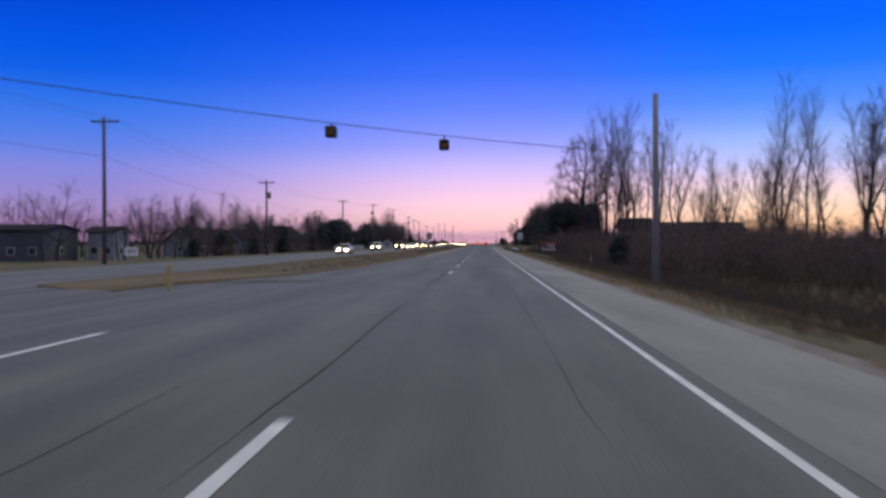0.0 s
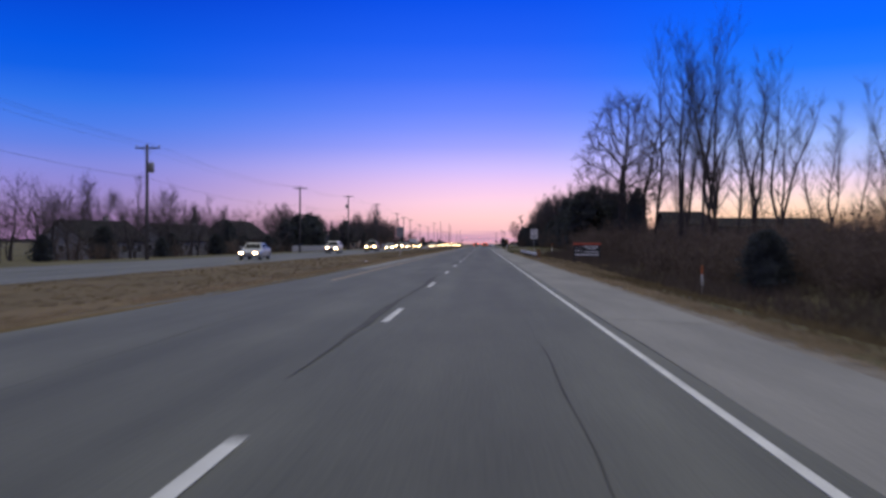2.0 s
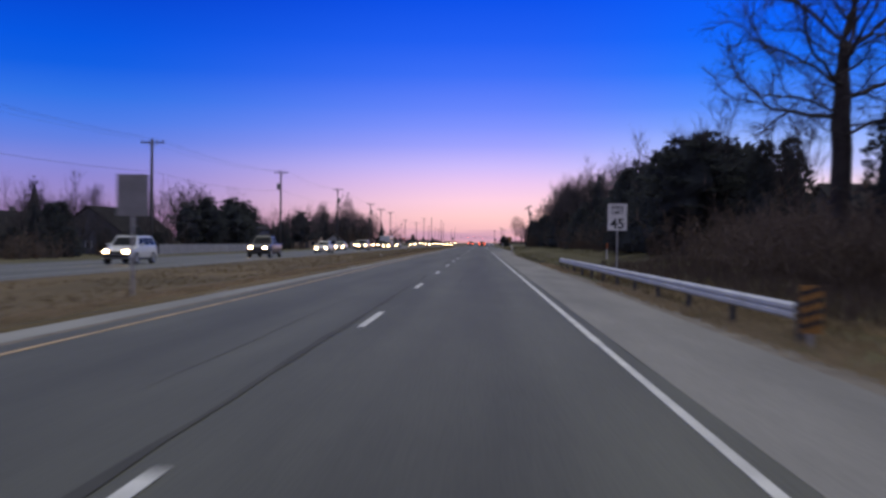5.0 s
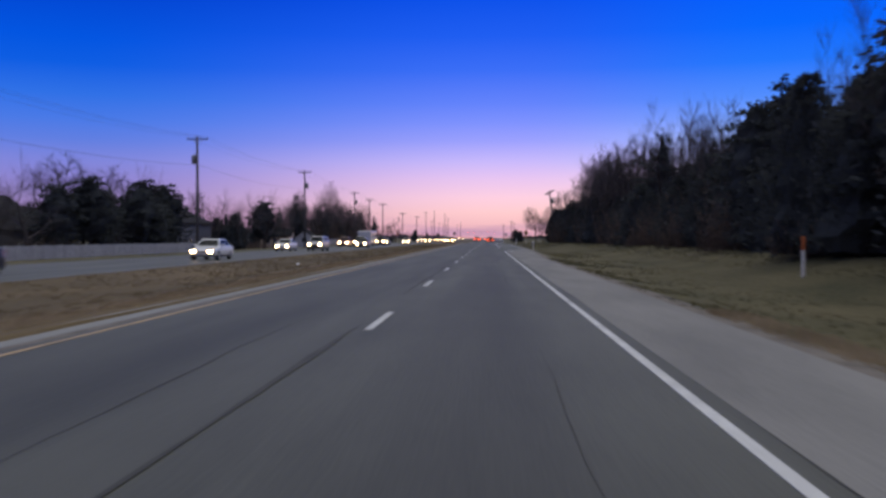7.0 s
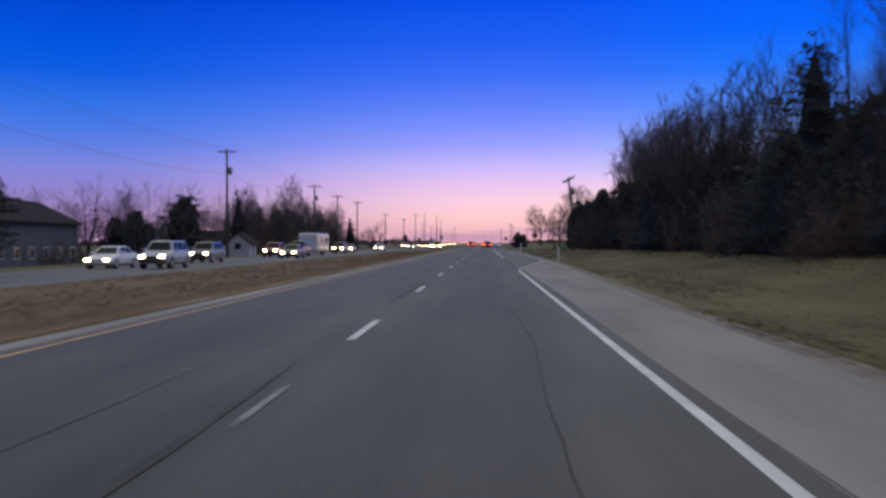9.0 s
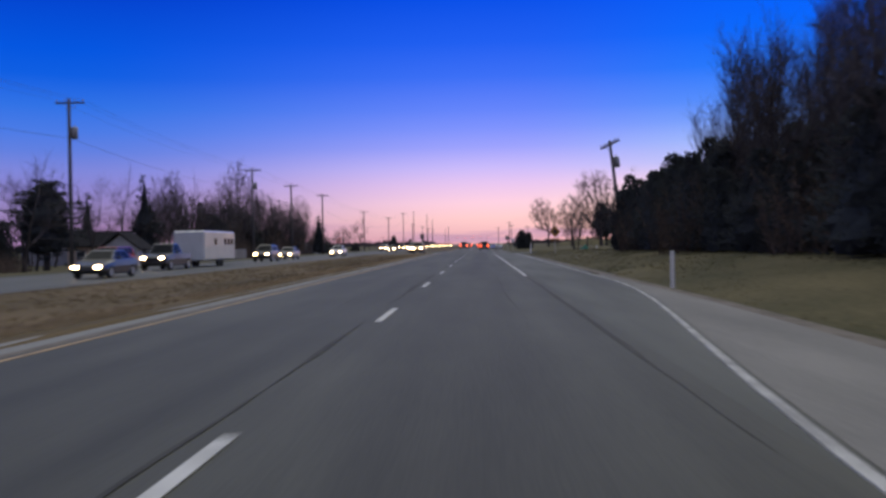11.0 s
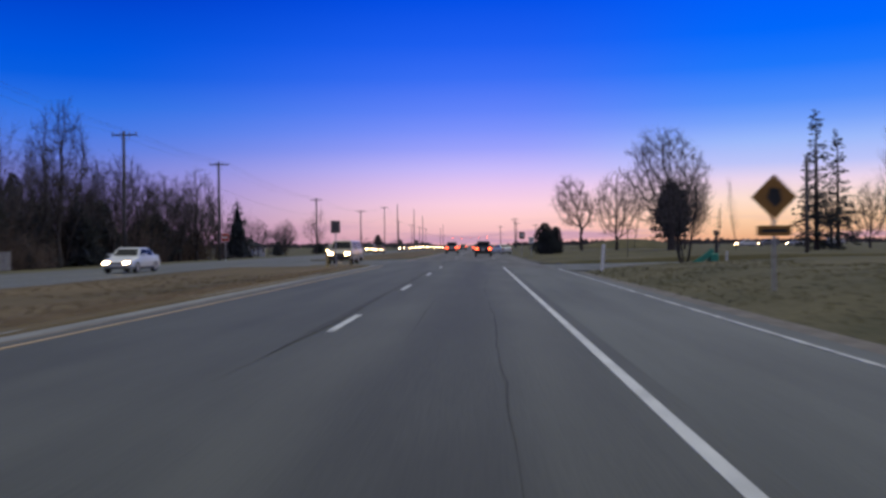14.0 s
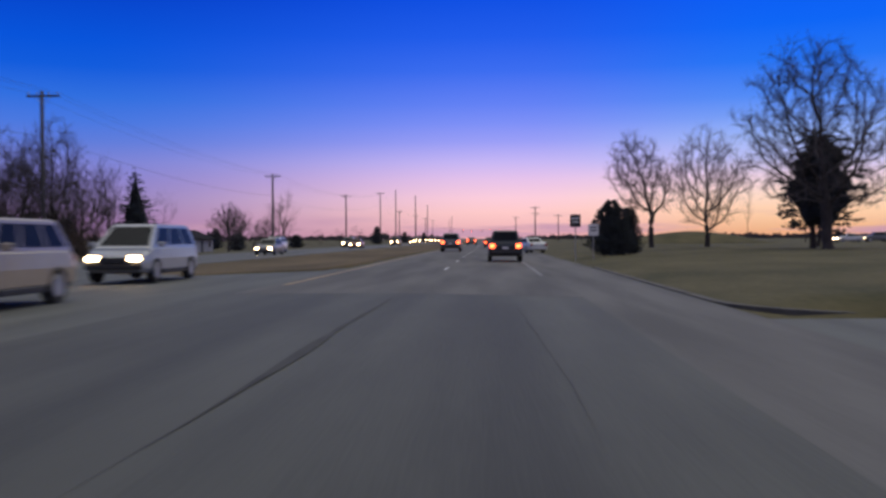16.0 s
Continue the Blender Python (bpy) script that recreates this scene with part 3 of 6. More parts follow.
def seam(x, y0, y1, wobble, seed, width=0.05, zf=road_z, parent=road, material=TAR):
    """A poured tar seam that wanders along the road."""
    s = Shape()
    n = max(6, int((y1 - y0) / 0.8))
    for j in range(n + 1):
        y = y0 + (y1 - y0) * j / n
        xx = x + wobble * noise.noise(Vector((seed * 7.3, y * 0.12, 0))) + 0.3 * wobble * noise.noise(Vector((seed, y * 0.6, 5)))
        w = width * max(0.06, 0.75 + 1.1 * noise.noise(Vector((seed + x, y * 0.22, 9))) + 0.35 * noise.noise(Vector((seed, y * 0.9, 2))))
        w *= min(1.0, (j + 0.2) / 7, (n - j + 0.2) / 7)
        s.v += [(xx - w, y, zf(xx) + 0.004), (xx + w, y, zf(xx) + 0.004)]
    for j in range(n):
        s.f.append((2 * j, 2 * j + 1, 2 * j + 3, 2 * j + 2))
    part("tar_seam", s, material, parent)


rnd = random.Random(12)
y = -40
while y < 400:
    ln = rnd.uniform(10, 45)
    seam(-0.24, y, min(407, y + ln), 0.10, 1, rnd.uniform(0.05, 0.085), material=JOINT)
    y += ln + rnd.uniform(2, 16)
y = -30
while y < 400:
    ln = rnd.uniform(9, 34)
    seam(2.4, y, min(407, y + ln), 0.16, rnd.random() * 50, 0.010)
    y += ln + rnd.uniform(6, 20)
y = -20
while y < 398:
    ln = rnd.uniform(6, 22)
    seam(rnd.choice((1.15, 0.95, -1.3, -1.25, -2.6)), y, min(407, y + ln), 0.15, rnd.random() * 50, 0.011)
    y += ln + rnd.uniform(3, 14)
y = -10
while y < 258:
    ln = rnd.uniform(5, 24)
    seam(3.855, y, y + ln, 0.05, rnd.random() * 50, 0.011, lambda x: road_z(x) + 0.002)
    y += ln + rnd.uniform(3, 14)
seam(3.6, 268.0, 301.0, 0.05, 3, 0.055, material=JOINT)
for y in (104.0, 214.0, 60.0, 335.0):
    s = Shape()
    for i in range(9):
        x = 3.88 + i * 0.25
        yy = y + 0.25 * noise.noise(Vector((x, y, 0)))
        s.v += [(x, yy - 0.022, road_z(x) + 0.004), (x, yy + 0.022, road_z(x) + 0.004)]
    for i in range(8):
        s.f.append((2 * i, 2 * i + 2, 2 * i + 3, 2 * i + 1))
    part("tar_seam", s, TAR, shoulder if y < 262 else turn_lane)


# ---- trees ----
def grow(trunk, crown, p, d, length, r, depth, rnd, spread, up, kids, sides, fork=0.55, fuzz=11, crook=0.13, keep=0.0):
    """One limb with its side limbs; thick ones go to the trunk, thin ones to the crown."""
    n = 5 if depth > 3 else 4 if depth > 2 else 3
    pts, radii, dirs = [p], [r], [d]
    for i in range(n):
        d = (d + Vector((rnd.gauss(0, 1), rnd.gauss(0, 1), rnd.gauss(0, 0.6))) * crook + Vector((0, 0, up))).normalized()
        p = p + d * length / n
        pts.append(p)
        dirs.append(d)
        radii.append(max(0.006, r * (1 - (0.68 - keep) * (i + 1) / n)))
    (trunk if depth > 2 else crown).tube(pts, radii, sides if depth > 2 else 3, caps=False)
    if depth == 1:
        for _ in range(2 * fuzz):
            k = rnd.randint(1, n)
            q = pts[k].lerp(pts[k - 1], rnd.random())
            t = (dirs[k] + Vector((rnd.gauss(0, 1), rnd.gauss(0, 1), rnd.gauss(0.1, 0.8))) * 0.75).normalized()
            crown.sprig(q, q + t * max(length, 1.15) * rnd.uniform(0.3, 0.95), max(0.005, radii[k] * (0.3 if length > 1 else 0.18)), Vector((rnd.gauss(0, 1), rnd.gauss(0, 1), rnd.gauss(0, 1))))
        crown.spike(pts[-1], pts[-1] + dirs[-1] * length * 0.5, radii[-1])
        return
    for c in range(kids):
        k = rnd.uniform(0.35, 1.0) * n
        i = min(n - 1, int(k))
        q = pts[i].lerp(pts[i + 1], k - i)
        side = dirs[i].orthogonal().normalized()
        side.rotate(Matrix.Rotation(2.4 * c + rnd.uniform(-0.7, 0.7), 3, dirs[i]))
        t = (dirs[i] * (1 - spread) + side * spread + Vector((0, 0, 0.12))).normalized()
        grow(trunk, crown, q, t, length * rnd.uniform(fork - 0.1, fork + 0.15), radii[i] * (keep + (rnd.uniform(0.52, 0.68) if depth > 3 else rnd.uniform(0.40, 0.56))), depth - 1, rnd, spread, up, kids, sides, fork, fuzz, crook, keep)
    grow(trunk, crown, pts[-1], dirs[-1], length * fork, radii[-1], depth - 1, rnd, spread, up, kids, sides, fork, fuzz, crook, keep)


def bare_tree(seed, height, stems, spread, kids, depth, first, thick, label, up=0.05, lean=0.0, fuzz=11, bole=0.0, crook=0.13, keep=0.0):
    """A leafless tree; bole: the share of its height below the first limbs."""
    rnd = random.Random(seed)
    trunk, crown = Shape(), Shape()
    root = thing("tree", label, "tree", at(0, 0, 0))
    for s in range(stems):
        a = 2 * math.pi * s / stems + rnd.random()
        out = 0.0 if stems == 1 else rnd.uniform(0.16, 0.34)
        d = Vector((math.cos(a) * out + lean, math.sin(a) * out, 1)).normalized()
        base = Vector((math.cos(a) * 0.25 * (stems > 1), math.sin(a) * 0.25 * (stems > 1), -0.25))
        if bole:
            top = base + d * height * bole
            mid = base.lerp(top, 0.5) + Vector((rnd.gauss(0, 0.08), rnd.gauss(0, 0.08), 0))
            trunk.tube([base, base + d * 0.5, mid, top], [thick * 1.5, thick * 1.2, thick * 1.1, thick], 8, caps=False)
            base = top
        grow(trunk, crown, base, d, height * first * rnd.uniform(0.88, 1.05), thick, depth, rnd, spread, up, kids, 6, 0.55, fuzz, crook, keep)
    return finish_tree(root, trunk, crown, height)


def finish_tree(root, trunk, crown, height):
    heights = sorted(v[2] for v in crown.v)
    k = height / heights[int(len(heights) * 0.985)]
    for s in (trunk, crown):
        s.v = [(x * k, y * k, z * k) for x, y, z in s.v]
    part("trunk", trunk, BARK, root, smooth=True)
    part("crown", crown, TWIG, root)
    return root


def upright_tree(seed, height, leaders, limbs, thick, label, reach=0.2, twigs=9, fine=1.0, clear=0.22, fork=(0.12, 0.3), rise=(0.7, 1.5), crook=0.16, lift=0.14, open_out=(0.16, 0.30)):
    """A leafless tree: one or more wavering stems that run to the top, with side limbs and many fine twigs."""
    rnd = random.Random(seed)
    trunk, crown = Shape(), Shape()
    root = thing("tree", label, "tree", at(0, 0, 0))
    split = height * rnd.uniform(*fork) if leaders > 1 else 0.0
    foot = Vector((0, 0, -0.25))
    if split:
        trunk.tube([foot, Vector((0, 0, 0.5)), Vector((rnd.gauss(0, 0.1), rnd.gauss(0, 0.1), split * 0.6)), Vector((0, 0, split + 0.3))], [thick * 1.5, thick * 1.2, thick * 1.05, thick * 0.95], 8, caps=False)
    for s in range(leaders):
        a = 2 * math.pi * s / leaders + rnd.uniform(-0.4, 0.4)
        p = Vector((0, 0, split)) if split else foot
        tall = height * (1.0 if s == 0 else rnd.uniform(0.72, 0.96)) - p.z
        d = Vector((math.cos(a), math.sin(a), 0)) * (rnd.uniform(*open_out) if leaders > 1 else 0.02) + Vector((0, 0, 1))
        n, r0 = 12, thick * (1.0 if leaders == 1 else 0.72)
        pts, radii = [p], [r0 * (1.3 if not split else 1.0)]
        for i in range(n):
            d = (d + Vector((rnd.gauss(0, 0.5 * crook), rnd.gauss(0, 0.5 * crook), 0.05))).normalized()
            p = p + d * tall / n
            pts.append(p)
            radii.append(max(0.012, r0 * (1 - 0.97 * ((i + 1) / n) ** 0.9)))
        trunk.tube(pts, radii, 6, caps=False)
        for j in range(limbs):
            h = clear + (0.98 - clear) * (j + rnd.random()) / limbs
            i = min(n - 1, int(h * n))
            q = pts[i].lerp(pts[i + 1], h * n - i)
            b = 2.4 * j + rnd.uniform(-0.5, 0.5)
            t = Vector((math.cos(b), math.sin(b), rnd.uniform(*rise) + 1.3 * h * h)).normalized()
            ln = height * reach * (1.1 - 0.55 * h) * rnd.uniform(0.6, 1.25)
            r = max(0.014, radii[i] * rnd.uniform(0.34, 0.55))
            lp, lr = [q], [r]
            for k in range(4):
                t = (t + Vector((rnd.gauss(0, crook), rnd.gauss(0, crook), lift))).normalized()
                q = q + t * ln / 4
                lp.append(q)
                lr.append(max(0.008, r * (1 - 0.23 * (k + 1))))
            crown.tube(lp, lr, 4, caps=False)
            for k in range(twigs):
                u = rnd.uniform(0.5, 4.0)
                i2 = min(3, int(u))
                q2 = lp[i2].lerp(lp[i2 + 1], u - i2)
                axis = (lp[i2 + 1] - lp[i2]).normalized()
                t2 = (axis + Vector((rnd.gauss(0, 0.42), rnd.gauss(0, 0.42), rnd.gauss(0.15, 0.3)))).normalized()
                end = q2 + t2 * ln * rnd.uniform(0.3, 0.75)
                crown.spike(q2, end, max(0.010 * fine, 0.32 * lr[i2]))
                for _ in range(8):
                    q3 = q2.lerp(end, rnd.uniform(0.1, 1.0))
                    t3 = (t2 + Vector((rnd.gauss(0, 0.33), rnd.gauss(0, 0.33), rnd.gauss(0.15, 0.3)))).normalized()
                    crown.sprig(q3, q3 + t3 * rnd.uniform(0.4, 1.5) * (0.6 + 0.03 * height), 0.0055 * fine, Vector((rnd.gauss(0, 1), rnd.gauss(0, 1), rnd.gauss(0, 1))))
    return finish_tree(root, trunk, crown, height)


def crown_tree(seed, height, width, label, clear=0.25, fork=0.3, thick=0.25, shape=None, shift=0.0, points=520, step=0.42, twigs=7, fine=1.0, leaders=1, wander=0.28, droop=0.0, slim=0.53):
    """A leafless tree whose limbs reach for points spread through its crown, forking as they go.
    clear, fork: shares of the height where the crown and the first limbs begin; shape: the crown's half width over its height."""
    rs = np.random.RandomState(seed)
    rnd = random.Random(seed)
    prof = shape or (lambda u: math.sin(math.pi * (0.12 + 0.80 * u)) ** 0.7)
    goals = []
    while len(goals) < points:
        u, a, r = rs.rand(), rs.rand() * 2 * math.pi, math.sqrt(rs.rand()) * 0.97
        lump = 0.86 + 0.42 * noise.noise(Vector((math.cos(a) * 1.2 + seed, math.sin(a) * 1.2, u * 3)))
        w = width * 0.5 * prof(u) * lump
        if rs.rand() < (prof(u)) ** 2 * (0.35 + 0.65 * r):
            goals.append((shift * u + math.cos(a) * r * w, math.sin(a) * r * w, height * (clear + (1 - clear) * u)))
    goals = np.array(goals)
    nodes, parent = [], []
    n0 = max(2, int(height * fork / step))
    for s in range(leaders):
        a = 2.4 * s + rs.rand()
        q = np.array((0.0, 0.0, -0.25))
        last = -1
        for i in range(n0 + 1):
            nodes.append(q.copy())
            parent.append(last)
            last = len(nodes) - 1
            spread = 0.0 if leaders == 1 else 0.42
            q = q + np.array((math.cos(a) * spread + rs.normal(0, 0.05), math.sin(a) * spread + rs.normal(0, 0.05), 1.0)) * (height * fork / n0)
    drift = [np.zeros(3) for _ in nodes]
    for _ in range(90):
        if len(goals) < 8:
            break
        at_n = np.array(nodes)
        gap = ((goals[:, None, :] - at_n[None, :, :]) ** 2).sum(2)
        near = gap.argmin(1)
        best = np.sqrt(gap[np.arange(len(goals)), near])
        pull = {}
        for g, k in enumerate(near):
            if best[g] < height * 0.5:
                pull.setdefault(int(k), []).append((goals[g] - nodes[k]) / max(best[g], 1e-6))
        for k, dirs in pull.items():
            d = np.mean(dirs, axis=0)
            d = d / max(np.linalg.norm(d), 1e-6)
            d = d + 0.75 * drift[k] + rs.normal(0, wander, 3) + np.array((0, 0, 0.10 - droop))
            d = d / max(np.linalg.norm(d), 1e-6)
            nodes.append(nodes[k] + d * step)
            parent.append(k)
            drift.append(d)
        gap = ((goals[:, None, :] - np.array(nodes[-len(pull):])[None, :, :]) ** 2).sum(2).min(1)
        goals = goals[gap > (step * 1.35) ** 2]
    kids = [[] for _ in nodes]
    load = [0.0] * len(nodes)
    for k in range(len(nodes) - 1, -1, -1):
        load[k] = max(load[k], 1.0)
        if parent[k] >= 0:
            kids[parent[k]].append(k)
            load[parent[k]] += load[k]
    big = max(load)
    girth = [max(0.009 * fine, thick * (l / big) ** slim) for l in load]
    trunk, crown = Shape(), Shape()
    root = thing("tree", label, "tree", at(0, 0, 0))
    starts = [k for k in range(len(nodes)) if parent[k] < 0]
    while starts:
        k = starts.pop()
        chain = [k] if parent[k] < 0 else [parent[k], k]
        while kids[chain[-1]]:
            order = sorted(kids[chain[-1]], key=lambda j: -load[j])
            starts += order[1:]
            chain.append(order[0])
        pts = [Vector(nodes[j]) for j in chain]
        radii = [girth[j] for j in chain]
        radii[0] = radii[1] if len(radii) > 1 and parent[k] >= 0 else radii[0] * 1.45
        if len(chain) > 1:
            (trunk if radii[0] > thick * 0.25 else crown).tube(pts, radii, 7 if radii[0] > thick * 0.4 else 4, caps=False)
    for k in range(len(nodes)):
        if parent[k] < 0 or girth[k] > 0.05 * fine + 0.02:
            continue
        q, d = Vector(nodes[k]), Vector(nodes[k] - nodes[parent[k]]).normalized()
        for _ in range(twigs):
            t = (d + Vector((rnd.gauss(0, 0.55), rnd.gauss(0, 0.55), rnd.gauss(0.12, 0.45)))).normalized()
            end = q + t * rnd.uniform(0.5, 1.25) * step * 2.4
            crown.sprig(q, end, 0.013 * fine, Vector((rnd.gauss(0, 1), rnd.gauss(0, 1), rnd.gauss(0, 1))))
            for _ in range(2):
                q2 = q.lerp(end, rnd.uniform(0.25, 0.8))
                t2 = (t + Vector((rnd.gauss(0, 0.5), rnd.gauss(0, 0.5), rnd.gauss(0.1, 0.4)))).normalized()
                crown.sprig(q2, q2 + t2 * rnd.uniform(0.4, 0.9) * step * 1.8, 0.0085 * fine, Vector((rnd.gauss(0, 1), rnd.gauss(0, 1), rnd.gauss(0, 1))))
    return finish_tree(root, trunk, crown, height)


def inner_body(shape, cx, cy, radius, z0, z1, prof, seed, rings=9, sides=11):
    """The dense inner foliage of an evergreen: a lumpy closed form."""
    rows = []
    for j in range(rings):
        h = j / (rings - 1)
        row = []
        for i in range(sides):
            a = 2 * math.pi * i / sides
            lump = 0.85 + 0.55 * noise.noise(Vector((math.cos(a) * 1.3 + seed, math.sin(a) * 1.3, h * 5)))
            r = radius * prof(h) * lump
            row.append((cx + math.cos(a) * r, cy + math.sin(a) * r, z0 + (z1 - z0) * (h + 0.05 * noise.noise(Vector((a, h * 4, seed))))))
        rows.append(row)
    shape.loft(rows)


def park_pine(seed, height, width, label):
    """An old pine on two bare stems under one dense ragged crown of layered boughs."""
    rnd = random.Random(seed)
    trunk, crown = Shape(), Shape()
    root = thing("pine", label, "conifer", at(0, 0, 0))
    for x in (0.0, 1.3):
        trunk.tube([(x, 0, -0.25), (x, 0.1, 1.2), (x * 0.9, 0, height * 0.5), (0.6, 0, height * 0.9)], [0.32, 0.25, 0.18, 0.03], 7)
    full = lambda h: math.sin(math.pi * min(1.0, 0.16 + 0.80 * h)) ** 0.75
    inner_body(crown, 0.6, 0, width * 0.66, height * 0.2, height * 0.95, full, seed, 12, 13)
    for k in range(64):
        h = (k + rnd.random()) / 64
        a = 2.4 * k + rnd.uniform(-0.5, 0.5)
        z = height * (0.15 + 0.82 * h)
        r = width * full(h) * rnd.choice((0.72, 0.85, 0.95, 1.05, 1.18)) * rnd.uniform(0.92, 1.08)
        foot = Vector((0.6, 0, z))
        tip = foot + Vector((math.cos(a) * r, math.sin(a) * r, rnd.uniform(-0.45, 0.35)))
        crown.spike(foot, tip, 0.04)
        for j in range(34):
            t = 0.42 + 0.6 * rnd.random() ** 0.8
            q = foot.lerp(tip, t) + Vector((rnd.gauss(0, 0.30), rnd.gauss(0, 0.30), rnd.gauss(0.05, 0.10)))
            d = Vector((math.cos(a) + rnd.gauss(0, 0.7), math.sin(a) + rnd.gauss(0, 0.7), rnd.uniform(-0.3, 0.7))).normalized()
            crown.spray(q, d, rnd.uniform(0.35, 0.7), rnd.uniform(0.09, 0.17), Vector((rnd.gauss(0, 0.7), rnd.gauss(0, 0.7), 1)))
    part("trunk", trunk, BARK, root)
    part("crown", crown, NEEDLES, root)
    return root


def spruce(seed, height, width, label, sparse=1.0):
    """A spruce: drooping boughs with side sprays round a dense inner cone."""
    rnd = random.Random(seed)
    trunk, crown = Shape(), Shape()
    root = thing("spruce", label, "conifer", at(0, 0, 0))
    trunk.tube([(0, 0, -0.25), (0, 0, height * 0.5), (0, 0, height * 0.98)], [0.02 * height, 0.012 * height, 0.015], 6)
    if sparse > 0.8:
        inner_body(crown, 0, 0, width * 0.55, height * 0.05, height * 0.9, lambda u: 1 - 0.97 * u, seed, 14, 11)
    for k in range(int(230 * sparse)):
        u = rnd.random()
        z = height * (0.04 + 0.945 * (u if k % 3 == 0 else 1 - math.sqrt(1 - u * 0.995)))
        f = 1 - z / height
        rr = (width * f ** 0.9 + 0.10) * rnd.uniform(0.62, 1.08)
        a = rnd.uniform(0, 2 * math.pi)
        d = Vector((math.cos(a), math.sin(a), -0.22 + 0.55 * (1 - f)))
        tip = Vector((0, 0, z)) + d * rr
        crown.spike(Vector((0, 0, z)), tip, 0.03)
        m = max(4, int(rr * 4.2))
        for j in range(m):
            t = 0.35 + 0.68 * (j + 0.6) / m
            q = Vector((0, 0, z)).lerp(tip, t) + Vector((rnd.gauss(0, 0.08), rnd.gauss(0, 0.08), rnd.gauss(-0.04, 0.08)))
            for sgn in (-1, 1):
                s = Vector((-math.sin(a) * sgn, math.cos(a) * sgn, 0)) * rnd.uniform(0.5, 1.1) + Vector((d.x, d.y, rnd.uniform(-0.6, 0.25)))
                crown.spray(q, s.normalized(), rnd.uniform(0.28, 0.55) * (0.6 + 0.6 * f), rnd.uniform(0.07, 0.14), Vector((rnd.gauss(0, 0.6), rnd.gauss(0, 0.6), 1)))
    part("trunk", trunk, BARK, root)
    part("crown", crown, NEEDLES, root)
    return root


def cedar(seed, height, width, label, name="cedar", count=1900, pointed=0.75, material=None, stems=1, coarse=0.6):
    """A dense conifer or shrub whose tufts stand round an uneven body."""
    rnd = random.Random(seed)
    trunk, crown = Shape(), Shape()
    root = thing(name, label, "conifer" if name == "cedar" else "shrub", at(0, 0, 0))
    for s in range(stems):
        a = 2.3 * s
        o = 0.0 if stems == 1 else 0.25 * width
        trunk.tube([(o * math.cos(a), o * math.sin(a), -0.2), (o * math.cos(a), o * math.sin(a), height * 0.4), (0, 0, height * 0.8)], [0.09, 0.06, 0.01], 5)
    inner_body(crown, 0, 0, width * 0.68, 0.02 * height, 0.9 * height, lambda u: (1 - u) ** pointed * (0.6 + 0.4 * min(1, u * 6)) + 0.02, seed, 11, 12)
    for _ in range(count):
        h = rnd.random() ** 0.85
        a = rnd.uniform(0, 2 * math.pi)
        lump = 0.72 + 0.55 * noise.noise(Vector((math.cos(a) * 1.4 + seed, math.sin(a) * 1.4, h * 6))) + 0.42 * noise.noise(Vector((math.cos(a) * 3.5, math.sin(a) * 3.5 + seed, h * 15)))
        if rnd.random() < 0.06:
            lump *= 1.3
        prof = (1 - h) ** pointed * (0.55 + 0.45 * min(1, h * 6)) + 0.04
        r = width * prof * lump * (0.72 + 0.36 * math.sqrt(rnd.random()))
        p = Vector((math.cos(a) * r, math.sin(a) * r, h * height * 0.97))
        d = Vector((math.cos(a) * 0.7, math.sin(a) * 0.7, rnd.uniform(0.1, 1.3))).normalized()
        crown.spray(p, d, coarse * rnd.uniform(0.3, 0.75), coarse * rnd.uniform(0.07, 0.14), Vector((rnd.gauss(0, 1), rnd.gauss(0, 1), rnd.gauss(0, 1))))
    part("trunk", trunk, BARK, root)
    part("crown", crown, material or NEEDLES, root)
    return root


def thicket(seed, height, width, label, count=92, twig=19):
    """A leafless clump of brush: many thin stems with fine side twigs."""
    rnd = random.Random(seed)
    stems, twigs = Shape(), Shape()
    root = thing("thicket", label, "shrub", at(0, 0, 0))
    for _ in range(count):
        a, r = rnd.uniform(0, 2 * math.pi), width * math.sqrt(rnd.random())
        p = Vector((math.cos(a) * r, math.sin(a) * r, -0.2))
        h = height * rnd.uniform(0.45, 1.08) * (1 - 0.4 * (r / width) ** 2)
        d = Vector((rnd.gauss(0, 0.22), rnd.gauss(0, 0.22), 1))
        q = p + d * h
        stems.spike(p, q, rnd.uniform(0.010, 0.022))
        for _ in range(twig):
            k = rnd.uniform(0.05, 0.98)
            s = p.lerp(q, k)
            t = Vector((rnd.gauss(0, 0.6), rnd.gauss(0, 0.6), rnd.uniform(0.2, 1.2)))
            twigs.sprig(s, s + t.normalized() * rnd.uniform(0.3, 0.9), rnd.uniform(0.009, 0.018), Vector((rnd.gauss(0, 1), rnd.gauss(0, 1), rnd.gauss(0, 1))))
    tagged(part("stem_tangle", stems, BRUSH, root), kind="stuff")
    tagged(part("twig_tangle", twigs, BRUSH, root), kind="stuff")
    return root


